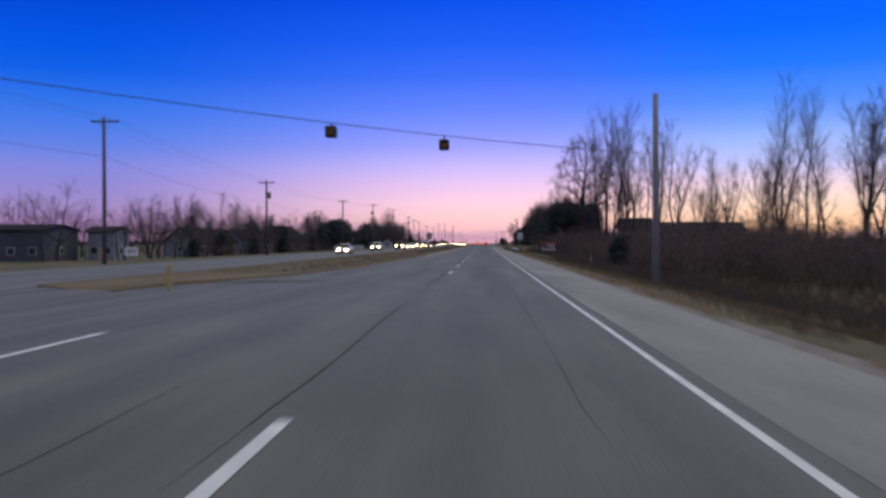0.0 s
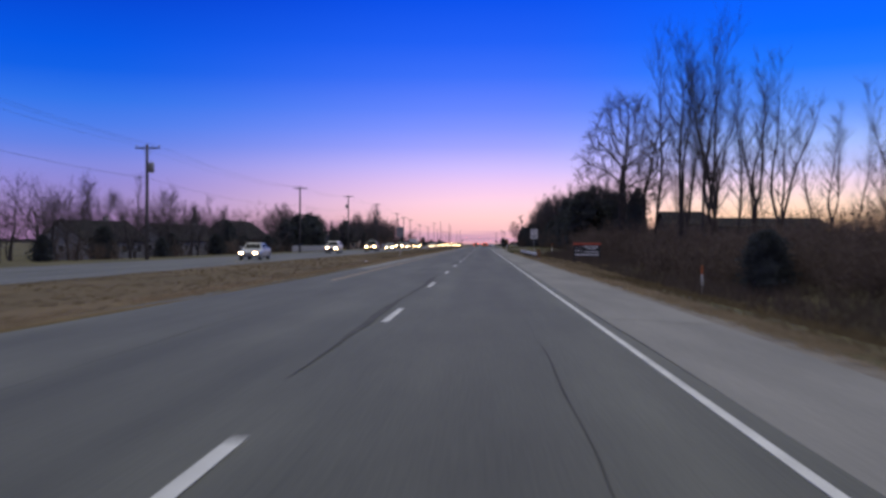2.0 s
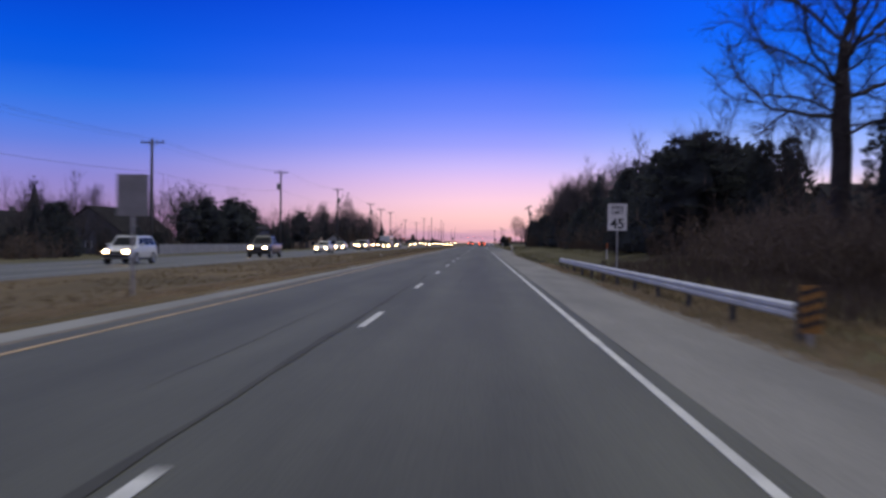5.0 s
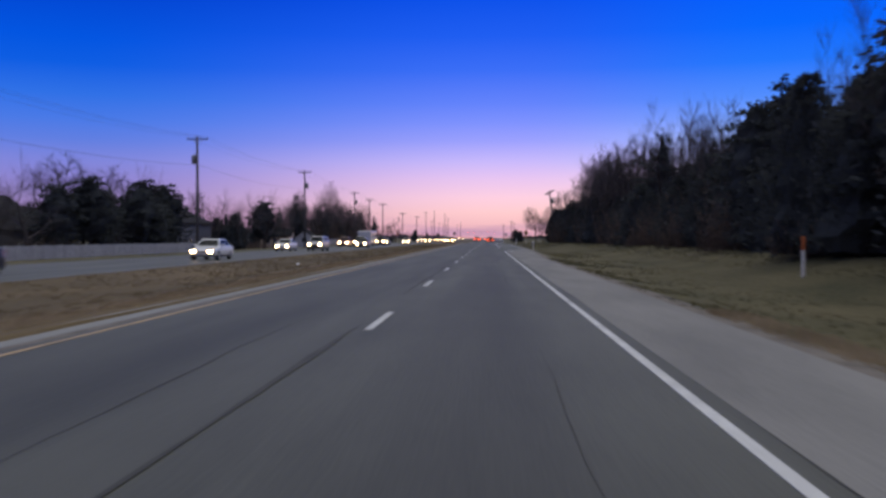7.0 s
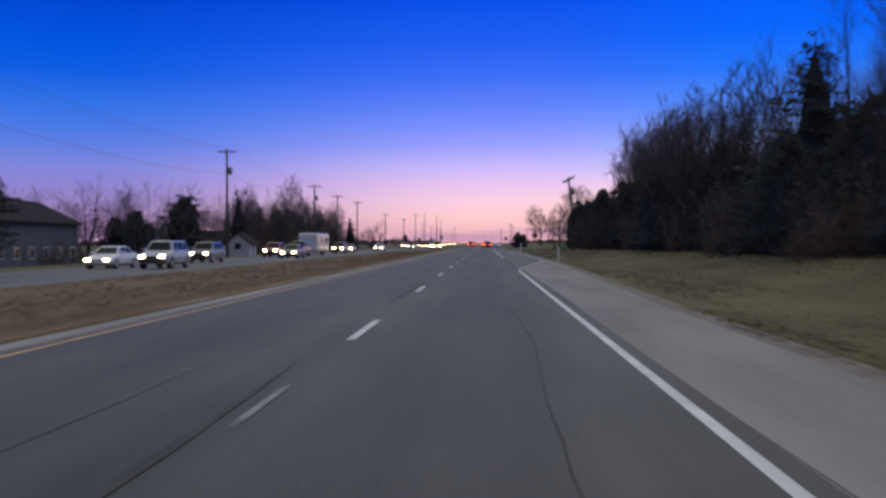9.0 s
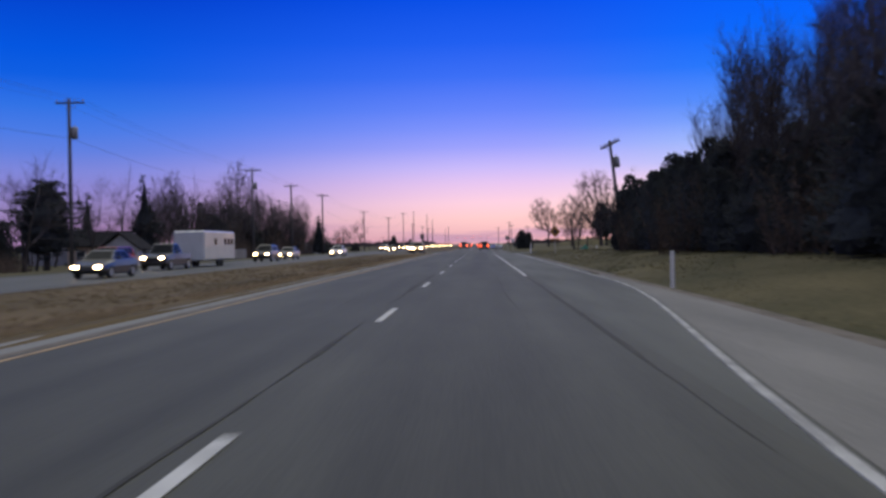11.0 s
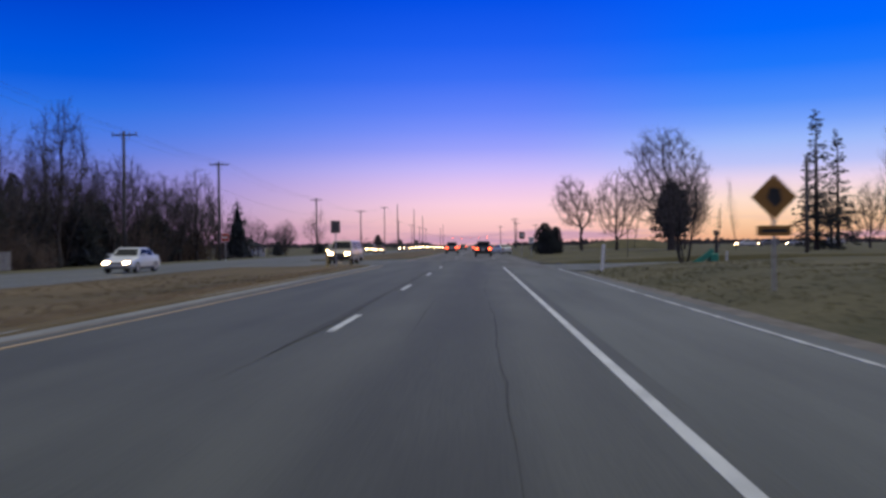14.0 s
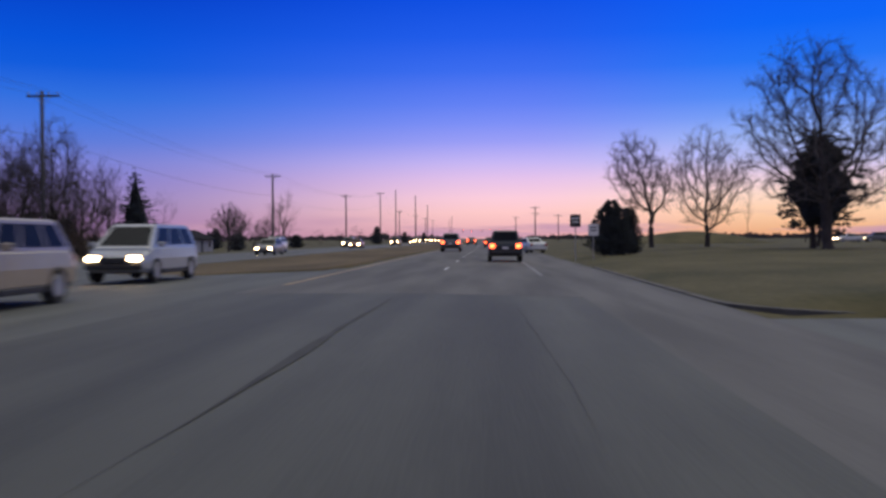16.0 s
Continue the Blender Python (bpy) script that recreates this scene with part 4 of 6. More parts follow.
TALL_LABEL = "tall leafless roadside tree with upright grey limbs"
ROUND_LABEL = "leafless tree with a wide crown of fine twigs"
protos = {
    "up0": upright_tree(71, 20, 1, 26, 0.21, TALL_LABEL, 0.20, 8),
    "up1": upright_tree(74, 20, 2, 20, 0.24, TALL_LABEL, 0.18, 8),
    "up2": upright_tree(77, 20, 1, 22, 0.19, TALL_LABEL, 0.24, 8, clear=0.34),
    "up3": upright_tree(79, 20, 3, 15, 0.26, TALL_LABEL, 0.18, 8),
    "elm0": upright_tree(81, 14, 3, 15, 0.19, ROUND_LABEL, 0.24, 8, 1.3, 0.10),
    "elm1": upright_tree(84, 14, 4, 12, 0.19, ROUND_LABEL, 0.24, 8, 1.3, 0.12),
    "gnarl": crown_tree(92, 15.6, 13.0, "gnarled leafless tree with crooked spreading branches", 0.20, 0.20, 0.42, lambda u: math.sin(math.pi * (0.22 + 0.66 * u)) ** 0.8, -1.6, 900, 0.42, 5, 1.25, 1, 0.22),
    "snag": crown_tree(97, 20.5, 12.8, "big leafless tree with a straight trunk and crooked arching limbs", 0.32, 0.46, 0.50, lambda u: math.sin(math.pi * (0.30 + 0.60 * u)) ** 0.7, 0.0, 900, 0.50, 5, 1.15, 1, 0.22, 0.04, 0.58),
    "leaner": crown_tree(26, 18, 6.4, "slender leaning leafless tree with few limbs", 0.34, 0.40, 0.21, lambda u: math.sin(math.pi * (0.25 + 0.65 * u)), 2.6, 240, 0.5, 5, 1.1, 1, 0.26, 0.0, 0.50),
    "pine1": park_pine(45, 10.3, 3.7, "dense dark pine on two bare stems"),
    "park0": crown_tree(31, 11, 7.2, "leafless tree with a leaning trunk and a round crown", 0.30, 0.24, 0.26, None, -2.2, 520, 0.38, 5, 1.2, 1, 0.28),
    "park1": crown_tree(35, 11, 8.4, ROUND_LABEL, 0.17, 0.16, 0.24, None, 0.0, 560, 0.42, 4, 1.35, 1, 0.14),
    "vase": crown_tree(39, 7, 5.4, "small leafless tree with many stems fanning from a short trunk", 0.20, 0.16, 0.075, lambda u: 0.25 + 0.75 * math.sin(math.pi * (0.05 + 0.72 * u)), 0.0, 520, 0.27, 6, 0.6, 5, 0.14),
    "haze0": bare_tree(36, 11, 1, 0.52, 5, 3, 0.46, 0.16, ROUND_LABEL, 0.06, 0, 15),
    "haze1": bare_tree(37, 11, 2, 0.46, 4, 3, 0.50, 0.13, ROUND_LABEL, 0.06, 0, 14),
    "haze2": bare_tree(38, 11, 1, 0.58, 5, 3, 0.42, 0.17, ROUND_LABEL, 0.05, 0, 15),
    "spruce0": spruce(41, 12, 3.0, "tall dark green spruce"),
    "spruce1": spruce(42, 12, 4.1, "broad dark green spruce with drooping boughs"),
    "pine0": spruce(43, 12, 2.2, "slender dark pine with sparse boughs", 0.75),
    "cedar0": cedar(51, 7, 2.3, "dense dark green cedar"),
    "cedar1": cedar(52, 7, 2.7, "dense dark green cedar with an uneven top", pointed=0.7),
    "bush0": cedar(53, 3.8, 2.3, "rounded dark evergreen bush", "bush", 3600, 0.5, None, 3, 0.5),
    "thicket0": thicket(61, 3.2, 2.6, "brown tangle of leafless roadside brush"),
    "thicket1": thicket(62, 3.6, 3.0, "dense brown leafless brush"),
    "thicket2": thicket(63, 6.5, 2.6, "tall dark leafless brush at the edge of the woods", 100, 30),
    "cedar2": cedar(54, 7, 2.6, "dark green cedar with an uneven top", pointed=0.7, count=1050, coarse=1.2),
}
TOP = {"up0": 20, "up1": 20, "up2": 20, "up3": 20, "elm0": 14, "elm1": 14, "thicket2": 6.5, "cedar2": 7, "snag": 20.5, "vase": 7, "leaner": 18, "pine1": 10.3, "gnarl": 15.6, "park0": 11, "park1": 11,
       "haze0": 11, "haze1": 11, "haze2": 11, "spruce0": 12, "spruce1": 12, "pine0": 12, "cedar0": 7, "cedar1": 7, "bush0": 3.8, "thicket0": 3.2, "thicket1": 3.6}
used = set()
spin = random.Random(77)


def plant(kind, x, y, height, group="", wide=1.0, turn=None):
    """Stands a tree of that kind on the ground, at that height."""
    k = height / TOP[kind]
    m = pose(x, y, ground_z(x, y), 0, 0, spin.uniform(0, 360) if turn is None else turn) @ Matrix.Diagonal((k * wide, k * wide, k, 1))
    if kind in used:
        ob = copy_thing(protos[kind], m)
        if group:
            ob["group"] = group
        return ob
    used.add(kind)
    ob = protos[kind]
    protos[kind] = copy_thing(ob, Matrix.Identity(4))
    ob.matrix_basis = m
    if group:
        ob["group"] = group
    return ob


def drop_spares():
    for kind, ob in protos.items():
        for o in [*ob.children_recursive, ob]:
            bpy.data.objects.remove(o)


# verge side: tall row and brush of the first stretch
TG, WG, PG, LG = "tall roadside trees", "trees of the woods", "trees of the park", "trees behind the oncoming road"
for kind, x, y, h in [("up0", 17.3, 127, 20.4), ("up1", 18.8, 123, 20.8), ("up2", 20.6, 122, 21.4), ("up0", 21.8, 127, 20.5), ("up3", 24, 133, 19.4), ("up2", 21, 131, 19.9), ("up0", 23.4, 128, 21.3), ("up2", 25.5, 130, 18.9), ("up1", 27.5, 131, 19.9), ("up0", 29.4, 137, 18.9),
                      ("up3", 30.9, 134, 19.4), ("up2", 33.9, 134, 16.2), ("up1", 35.4, 133, 15.2), ("up0", 38.1, 135, 14.1), ("up1", 23.5, 142, 14), ("up0", 27, 146, 13), ("up2", 31, 150, 13),
                      ("up0", 21.5, 138, 13), ("up3", 33, 112, 14), ("up1", 40, 100, 14), ("up0", 38.5, 118, 13), ("up2", 42, 122, 13),
                      ("up3", 27.5, 74, 15.5), ("up0", 31, 78, 16.5), ("elm1", 34, 72, 14.5), ("up1", 38, 82, 16), ("up2", 29, 81, 15), ("up0", 35.5, 85, 16.5), ("up3", 42, 88, 15), ("elm0", 45, 80, 14), ("elm1", 30, 88, 11), ("elm0", 26, 93, 9),
                      ("up1", 44, 120, 13), ("up0", 47, 105, 13), ("up2", 37, 160, 13), ("up1", 26, 158, 12), ("elm0", 36, 100, 9), ("elm1", 30, 108, 8.5)]:
    plant(kind, x, y, h, TG)
for x, y, h in [(19.5, 188, 12.0), (21.8, 195, 12.6), (18.4, 204, 11.2), (24, 182, 12.0)]:
    plant("elm0", x, y, h, WG, 1.0)
plant("snag", 19.8, 163, 20.5, TG, 1.0, 40)
plant("leaner", 20.4, 150, 17.5, TG, 1.0, 0)
plant("cedar1", 21.4, 160.5, 8.6, WG, 0.85)
for x, y, h in [(17.5, 187.5, 9.0), (19.5, 189, 9.6), (21.5, 192, 9.4), (17.2, 196, 8.8), (19.0, 203, 9.8), (16.8, 210, 8.6), (22.5, 184, 8.4), (25, 186, 8.8)]:
    plant("pine1" if h > 8.9 else "cedar0", x, y, h, WG, 1.1)
for i in range(16):
    plant("thicket1", 16.5 + 1.7 * (i % 5) + (i % 3), 140 + i * 1.9, 4.2 + 0.3 * (i % 4), "roadside brush", 1.15)
rnd = random.Random(5)
for i in range(58):
    y = 18 + i * 2.75 + rnd.uniform(-1, 1)
    x = 15.5 + rnd.uniform(0, 9) + (2 if y < 60 else 0)
    if 72 < y < 93:
        x = max(x, 19.5)
    plant(rnd.choice(("thicket0", "thicket1")), x, y, rnd.uniform(3.0, 4.4), "roadside brush", 1.2)
for i in range(18):
    plant(rnd.choice(("thicket0", "thicket1")), 30 + rnd.uniform(0, 26), 62 + i * 5.6, rnd.uniform(3.2, 4.4), "roadside brush", 1.8)
for x, y, h in [(27, 158, 4.8), (29.5, 164, 5.2), (26, 168, 5.0), (31, 172, 4.6), (28.5, 176, 5.0)]:
    plant("thicket1", x, y, h, "roadside brush", 1.5)
for i in range(22):
    plant(("thicket1", "thicket0", "haze1")[i % 3], 23 + rnd.uniform(0, 24), 92 + i * 3.1, rnd.uniform(4.2, 5.6), "roadside brush", 1.5)
plant("cedar0", 17.0, 92.5, 3.2, "", 1.4)
plant("bush0", 15.6, 88.5, 3.2, "", 0.95)
for x, y, h in [(22, 112, 3.6), (26, 112, 3.8), (30, 122, 3.8), (24, 106, 3.4), (20.5, 103, 3.4), (28, 104, 3.6)]:
    plant("thicket1", x, y, h, "roadside brush", 1.3)
# the woods: dark wall of conifers, brush and bare trees
for kind, x, y, h in [("spruce0", 19.2, 221.5, 10.6), ("spruce1", 21.9, 212.5, 12.2), ("spruce1", 20.5, 200, 9.6), ("spruce0", 19.6, 193, 9.2), ("cedar1", 17.6, 206, 7.6),
                      ("spruce1", 25, 233, 10.5), ("spruce0", 21, 246, 9.5), ("spruce1", 24, 257, 10)]:
    plant(kind, x, y, h, WG, 1.4 if h > 12 else 1.1)
for i in range(52):
    y = 186 + i * 3.05 + rnd.uniform(-1.2, 1.2)
    x = 18.2 + rnd.uniform(0, 2.0) - 3.0 * max(0, min(1, (y - 285) / 35))
    plant(("cedar1", "cedar0", "cedar1", "cedar0", "thicket2")[i % 5], x, y, rnd.uniform(4.6, 6.8), WG, 1.35)
for i in range(40):
    y = 188 + i * 3.9 + rnd.uniform(-1.5, 1.5)
    x = 21.5 + rnd.uniform(0, 3.5) - 2.5 * max(0, min(1, (y - 285) / 35))
    plant(("cedar1", "cedar2", "cedar2", "cedar1", "spruce1")[i % 5], x, y, rnd.uniform(6.8, 9.2), WG, 1.3)
for i in range(44):
    y = 214 + i * 3.0 + rnd.uniform(-1.5, 1.5)
    x = 19.5 + rnd.uniform(0, 9)
    if abs(y - 271) < 7:
        x = max(x, 24.5)
    plant(("elm0", "up3", "elm1", "elm0", "up1")[i % 5], x, y, rnd.uniform(10.0, 12.0) + 3.2 * max(0, min(1, (y - 250) / 14)), WG, 0.95)
for i in range(6):
    y = 192 + i * 17 + rnd.uniform(-1.5, 1.5)
    plant(rnd.choice(("thicket0", "thicket1")), 17.0 + rnd.uniform(0, 1.5) - 2.8 * max(0, min(1, (y - 285) / 35)), y, rnd.uniform(2.0, 3.4), "brush of the woods", 1.2)
for x, y, h in [(13.9, 341.0, 5.2), (14.6, 340.5, 6.4), (16.5, 342.5, 5.8), (18.8, 344, 7.4), (15.2, 334, 6.0), (16, 328, 6.8), (15.4, 321.5, 6.4), (17.5, 337, 7.8), (19, 331, 8.4), (21.5, 341, 7.4), (24.5, 344, 8.4), (27, 343, 7.8), (16.2, 345.2, 5.6), (17.4, 340, 6.8), (14.9, 337.4, 5.8), (14.8, 331, 6.0), (20, 345, 6.8)]:
    plant("cedar0" if h < 6.7 else "cedar1", x, y, h, "row of cedars", 1.0)
for x, y, h in [(19.5, 322, 15.0), (22, 329, 13.5), (24, 318, 15.5), (20, 308, 13.5), (24, 345, 12)]:
    plant("elm1", x, y, h, WG, 1.0)
plant("spruce1", 21.8, 272, 13.4, WG, 1.25)
plant("pine1", 19.3, 226, 9.5, WG, 0.8)
plant("pine1", 20.9, 226.5, 10.6, WG, 0.85)
for x, y, h in [(19.5, 291, 12.6), (18.3, 301, 12.2), (20.8, 284, 13.2), (17.6, 312, 11.4), (18.6, 296, 11.8), (20.5, 306, 13)]:
    plant("park1", x, y, h, WG, 0.72)
# the park by the side street
for kind, x, y, h, w, turn in [("park0", 18.4, 483, 11.3, 1.0, 0), ("park1", 23.8, 482, 11.5, 1.0, 200), ("gnarl", 27.9, 460, 15.4, 1.0, 0), ("vase", 16.2, 400.6, 6.3, 1.0, 10), ("park0", 33.5, 478, 8.0, 1.0, 120),
                               ("pine0", 41, 444, 16.5, 1.0, 0), ("pine0", 46.9, 453, 15.2, 1.0, 90), ("up1", 50, 446, 15, 0.9, 30), ("up0", 33, 520, 9, 0.8, 0), ("up2", 44, 540, 10, 0.8, 60),
                               ("up1", 60, 560, 10, 0.8, 0), ("park1", 58, 470, 9, 1, 80), ("up0", 39, 470, 10, 0.7, 150), ("up2", 70, 520, 12, 0.7, 0), ("up1", 54, 500, 11, 0.9, 200), ("park0", 64, 500, 10, 1.0, 0)]:
    plant(kind, x, y, h, PG, w, turn)
plant("pine1", 28.5, 465, 9.8, PG, 1.0, 0)
plant("bush0", 10.6, 455, 4.0, PG, 0.82)
plant("bush0", 12.2, 457.5, 3.5, PG, 0.62)
# behind the oncoming road
for kind, x, y, h in [("spruce1", -65, 251, 12), ("haze0", -48, 262, 11), ("park1", -50, 276, 12.0), ("haze1", -49, 290, 12), ("pine1", -47, 268, 8.5), ("pine1", -45, 273, 9.6), ("pine1", -46, 279, 8.3), ("pine1", -45, 285, 9.0), ("pine1", -46, 293, 10.5), ("pine1", -45, 298, 10.1), ("pine1", -44, 289, 7.3),
                      ("spruce1", -74, 495, 14.6), ("spruce1", -38.6, 490, 10.2), ("park1", -37.5, 523, 7.0), ("spruce0", -45, 388, 12.8), ("pine1", -47, 363, 10.3), ("haze0", -50, 347, 11), ("haze2", -44, 352, 11.5), ("haze0", -43, 374, 11.5), ("haze1", -43.5, 366, 10.5), ("haze1", -45, 338, 10.5), ("haze0", -45, 322, 10), ("haze2", -52, 338, 10.5), ("park1", -46, 441, 18.2), ("park0", -51, 413, 14.6), ("park1", -40.8, 474.5, 13.1), ("park1", -46.6, 460.7, 14.1), ("cedar1", -56, 449, 12.0), ("spruce1", -45, 432, 9), ("spruce0", -46, 427, 8), ("spruce1", -46, 446, 8.5), ("haze1", -45, 420, 13.5), ("haze2", -43, 434, 13.5), ("haze0", -46, 425, 13), ("spruce1", -43, 438, 8.5), ("cedar2", -48, 345, 7), ("spruce0", -58, 399, 11.5),
                      ("spruce1", -52, 352, 8), ("cedar2", -55, 368, 6), ("spruce1", -47, 215, 6.5), ("cedar2", -50, 225, 6.5), ("cedar2", -52, 232, 7)]:
    plant(kind, x, y, h, LG, {18.2: 0.66, 14.6: 0.62, 13.1: 0.78, 14.1: 0.95, 12.0: 0.7 if kind == "cedar1" else 1.1}.get(h, 1.1))
for kind, x, y, h in [("haze0", -62, 297, 13.5), ("haze0", -43.5, 405, 13), ("haze1", -43, 427, 12), ("haze2", -46, 450, 12.5), ("haze2", -46, 467, 12.5), ("haze1", -48, 476, 11.5), ("haze0", -44, 486, 10.5), ("haze0", -42, 452, 12.5), ("haze1", -43, 460, 12), ("haze2", -41, 444, 12),
                      ("haze1", -44, 436, 11.5), ("haze0", -45, 478, 12), ("haze2", -42, 470, 11), ("elm0", -47, 399, 13), ("haze0", -52, 388, 9), ("haze1", -56, 378, 9),
                      ("haze1", -60, 330, 10), ("haze2", -52, 318, 9), ("haze0", -58, 352, 10), ("haze1", -48, 362, 11), ("haze0", -80, 150, 12), ("haze1", -88, 178, 13),
                      ("haze2", -76, 200, 13), ("haze0", -85, 222, 13), ("haze1", -70, 268, 10), ("haze2", -80, 290, 11), ("haze0", -66, 170, 8), ("haze1", -95, 250, 10),
                      ("haze0", -56, 140, 7), ("haze2", -62, 122, 7), ("haze0", -42, 500, 9), ("haze1", -48, 520, 8), ("haze2", -38, 560, 11), ("haze0", -40, 566, 10)]:
    plant(kind, x, y, h, LG)
for i in range(46):
    y = 118 + i * 8.6 + rnd.uniform(-3, 3)
    plant(rnd.choice(("haze0", "haze1", "haze2")), -54 - rnd.uniform(0, 24), y, rnd.uniform(8.5, 12.5), LG, 1.25)
for i in range(30):
    y = 398 + i * 3.3 + rnd.uniform(-2, 2)
    plant(("elm0", "haze1", "park1", "haze2", "elm1")[i % 5], -43 - rnd.uniform(0, 9), y, rnd.uniform(9.5, 12.5), LG, 1.0)
for i in range(22):
    y = 416 + i * 3.5 + rnd.uniform(-1.5, 1.5)
    plant("cedar2" if i % 3 else "cedar0", -42.5 - rnd.uniform(0, 7), y, rnd.uniform(4.0, 8.5), LG, 1.3)
for kind, x, y, h in [("elm0", -60, 199, 14), ("elm1", -65, 233, 14.5), ("elm0", -66, 270, 14), ("elm1", -58, 178, 12.5), ("elm0", -72, 214, 14), ("park1", -57, 306, 13), ("elm1", -84, 430, 17)]:
    plant(kind, x, y, h, LG, 1.1)
for i in range(30):
    y = 120 + i * 6.0 + rnd.uniform(-3, 3)
    plant(rnd.choice(("haze0", "haze2", "haze1", "haze2")), -45 - rnd.uniform(0, 8), y, rnd.uniform(4.5, 8.5), LG, 1.2)
for i in range(16):
    y = 300 + i * 12 + rnd.uniform(-3, 3)
    plant(rnd.choice(("thicket0", "thicket1")), -41 - rnd.uniform(0, 14), y, rnd.uniform(2.2, 4.0), "brush behind the oncoming road", 1.3)
for x, y, h in [(-70, 243, 6.5), (-52, 246, 4.0), (-66, 278, 7), (-70, 306, 7), (-56, 326, 6.0), (-54, 352, 6.5), (-58, 366, 6)]:
    plant("cedar2", x, y, h, LG, 1.15)
for i in range(18):
    y = 130 + i * 24 + rnd.uniform(-4, 4)
    plant(rnd.choice(("haze0", "haze1", "haze2")), -92 - rnd.uniform(0, 40), y, rnd.uniform(9, 14), "far trees beyond the houses", 1.1)
for i in range(16):
    y = 560 + i * 36 + rnd.uniform(-6, 6)
    plant(rnd.choice(("haze0", "haze1", "cedar2")), -44 - rnd.uniform(0, 40), y, rnd.uniform(5, 8.5), "far trees beyond the houses", 1.1)
for i in range(30):
    y = 138 + i * 5.6 + rnd.uniform(-2, 2)
    plant(("cedar2", "haze1", "thicket1", "cedar2", "haze2")[i % 5], -42.5 - rnd.uniform(0, 6), y, rnd.uniform(2.6, 4.6), LG, 1.5)
for i in range(8):
    plant(rnd.choice(("thicket0", "thicket1")), -41.5 - rnd.uniform(0, 6), 392 + i * 12 + rnd.uniform(-1, 1), rnd.uniform(3.4, 5.6), "brush behind the oncoming road", 1.2)
for i in range(12):
    plant("thicket2", -42 - rnd.uniform(0, 5), 408 + i * 7.2 + rnd.uniform(-1, 1), rnd.uniform(6.5, 9), "brush behind the oncoming road", 1.1)
for i in range(22):
    plant(rnd.choice(("haze0", "haze1", "haze2")), -45 - rnd.uniform(0, 12), 128 + i * 6.2 + rnd.uniform(-2, 2), rnd.uniform(7.5, 10.5), LG, 1.1)
for kind, x, y, h, w in [("park1", -84, 690, 12.8, 1.1), ("park1", -76, 700, 10.0, 1.2), ("haze1", -62, 640, 6.5, 1.4), ("haze2", -54, 600, 5.5, 1.4), ("cedar2", -57, 560, 3.6, 1.8), ("cedar2", -50, 572, 3.4, 1.8), ("cedar2", -64, 590, 4.0, 2.0), ("cedar2", -46, 610, 3.2, 2.0)]:
    plant(kind, x, y, h, "far trees beyond the houses", w)
drop_spares()

# far woods along the horizon
shape = Shape()
rnd = random.Random(9)
for i in range(5200):
    a = rnd.uniform(-75, 75)
    dist = rnd.uniform(800, 1300)
    x, y = math.sin(radians(a)) * dist, 380 + math.cos(radians(a)) * dist
    if -60 < x < 40:
        continue
    h = (5.0 + 4.0 * noise.noise(Vector((a * 0.5, 0, 0))) + 2.0 * noise.noise(Vector((a * 3, 1, 0)))) * rnd.uniform(0.4, 1.0)
    b = Vector((x, y, rnd.uniform(-0.5, max(0.2, h - 2.5))))
    shape.spray(b, Vector((rnd.gauss(0, 0.25), 0, 1)).normalized(), rnd.uniform(3, 5), rnd.uniform(1.5, 3.0), Vector((0.2, 1, 0)))
far_woods = tagged(part("far_woods", shape, TWIG), "low dark line of far leafless woods", "woods", kind="stuff")


# ---- grass ----
def tufts(name, x0, x1, y0, y1, count, tall, seed, label, zf, material, wide=0.012):
    s = Shape()
    rnd = random.Random(seed)
    for _ in range(count):
        x, y = rnd.uniform(x0, x1), rnd.uniform(y0, y1)
        if noise.noise(Vector((x * 0.5, y * 0.22, seed))) < -0.24:
            continue
        p = Vector((x, y, zf(x, y) - 0.02))
        for _ in range(3):
            d = Vector((rnd.gauss(0, 0.35), rnd.gauss(0, 0.35), 1)).normalized()
            s.spray(p + Vector((rnd.gauss(0, 0.05), rnd.gauss(0, 0.05), 0)), d, tall * rnd.uniform(0.5, 1.2), wide, Vector((rnd.gauss(0, 1), rnd.gauss(0, 1), 0.2)))
    return tagged(part(name, s, material), label, "grass", kind="stuff")


def median_z(x, y):
    return (-0.01 - 0.16 * math.sin(math.pi * (x + 14.05) / 9.05) + 0.010 * (x + 5.0)) if x < rim(y) else -0.2


tufts("median_grass", -13.6, -5.9, 40, 390, 15000, 0.11, 1, "short dry grass of the median", median_z, BLADES, 0.016)
tufts("median_edge_grass", -6.5, -5.45, 42, 396, 11000, 0.15, 4, "bleached dead grass along the median's edge", median_z, PALE_BLADES, 0.016)
tufts("verge_edge_grass", 6.35, 7.3, 0, 186, 9000, 0.17, 5, "bleached dead grass along the gravel edge", ground_z, PALE_BLADES, 0.014)
tufts("verge_pale_grass", 7.2, 11.5, 92, 150, 6500, 0.24, 8, "pale dead grass below the notice board", ground_z, PALE_BLADES, 0.016)
tufts("verge_grass", 7.0, 15.5, 0, 178, 17000, 0.26, 2, "rank dry grass of the verge", ground_z, BLADES, 0.014)
tufts("verge_weeds", 10.0, 19.0, 10, 182, 9000, 0.95, 6, "dead brown weed stalks at the foot of the brush", ground_z, BRUSH, 0.016)
tufts("lawn_edge_grass", 6.3, 7.8, 186, 238, 2000, 0.06, 7, "short dull grass creeping over the gravel edge", lambda x, y: road_z(x) - 0.03 if x < 6.6 else ground_z(x, y), GREEN_BLADES, 0.02)
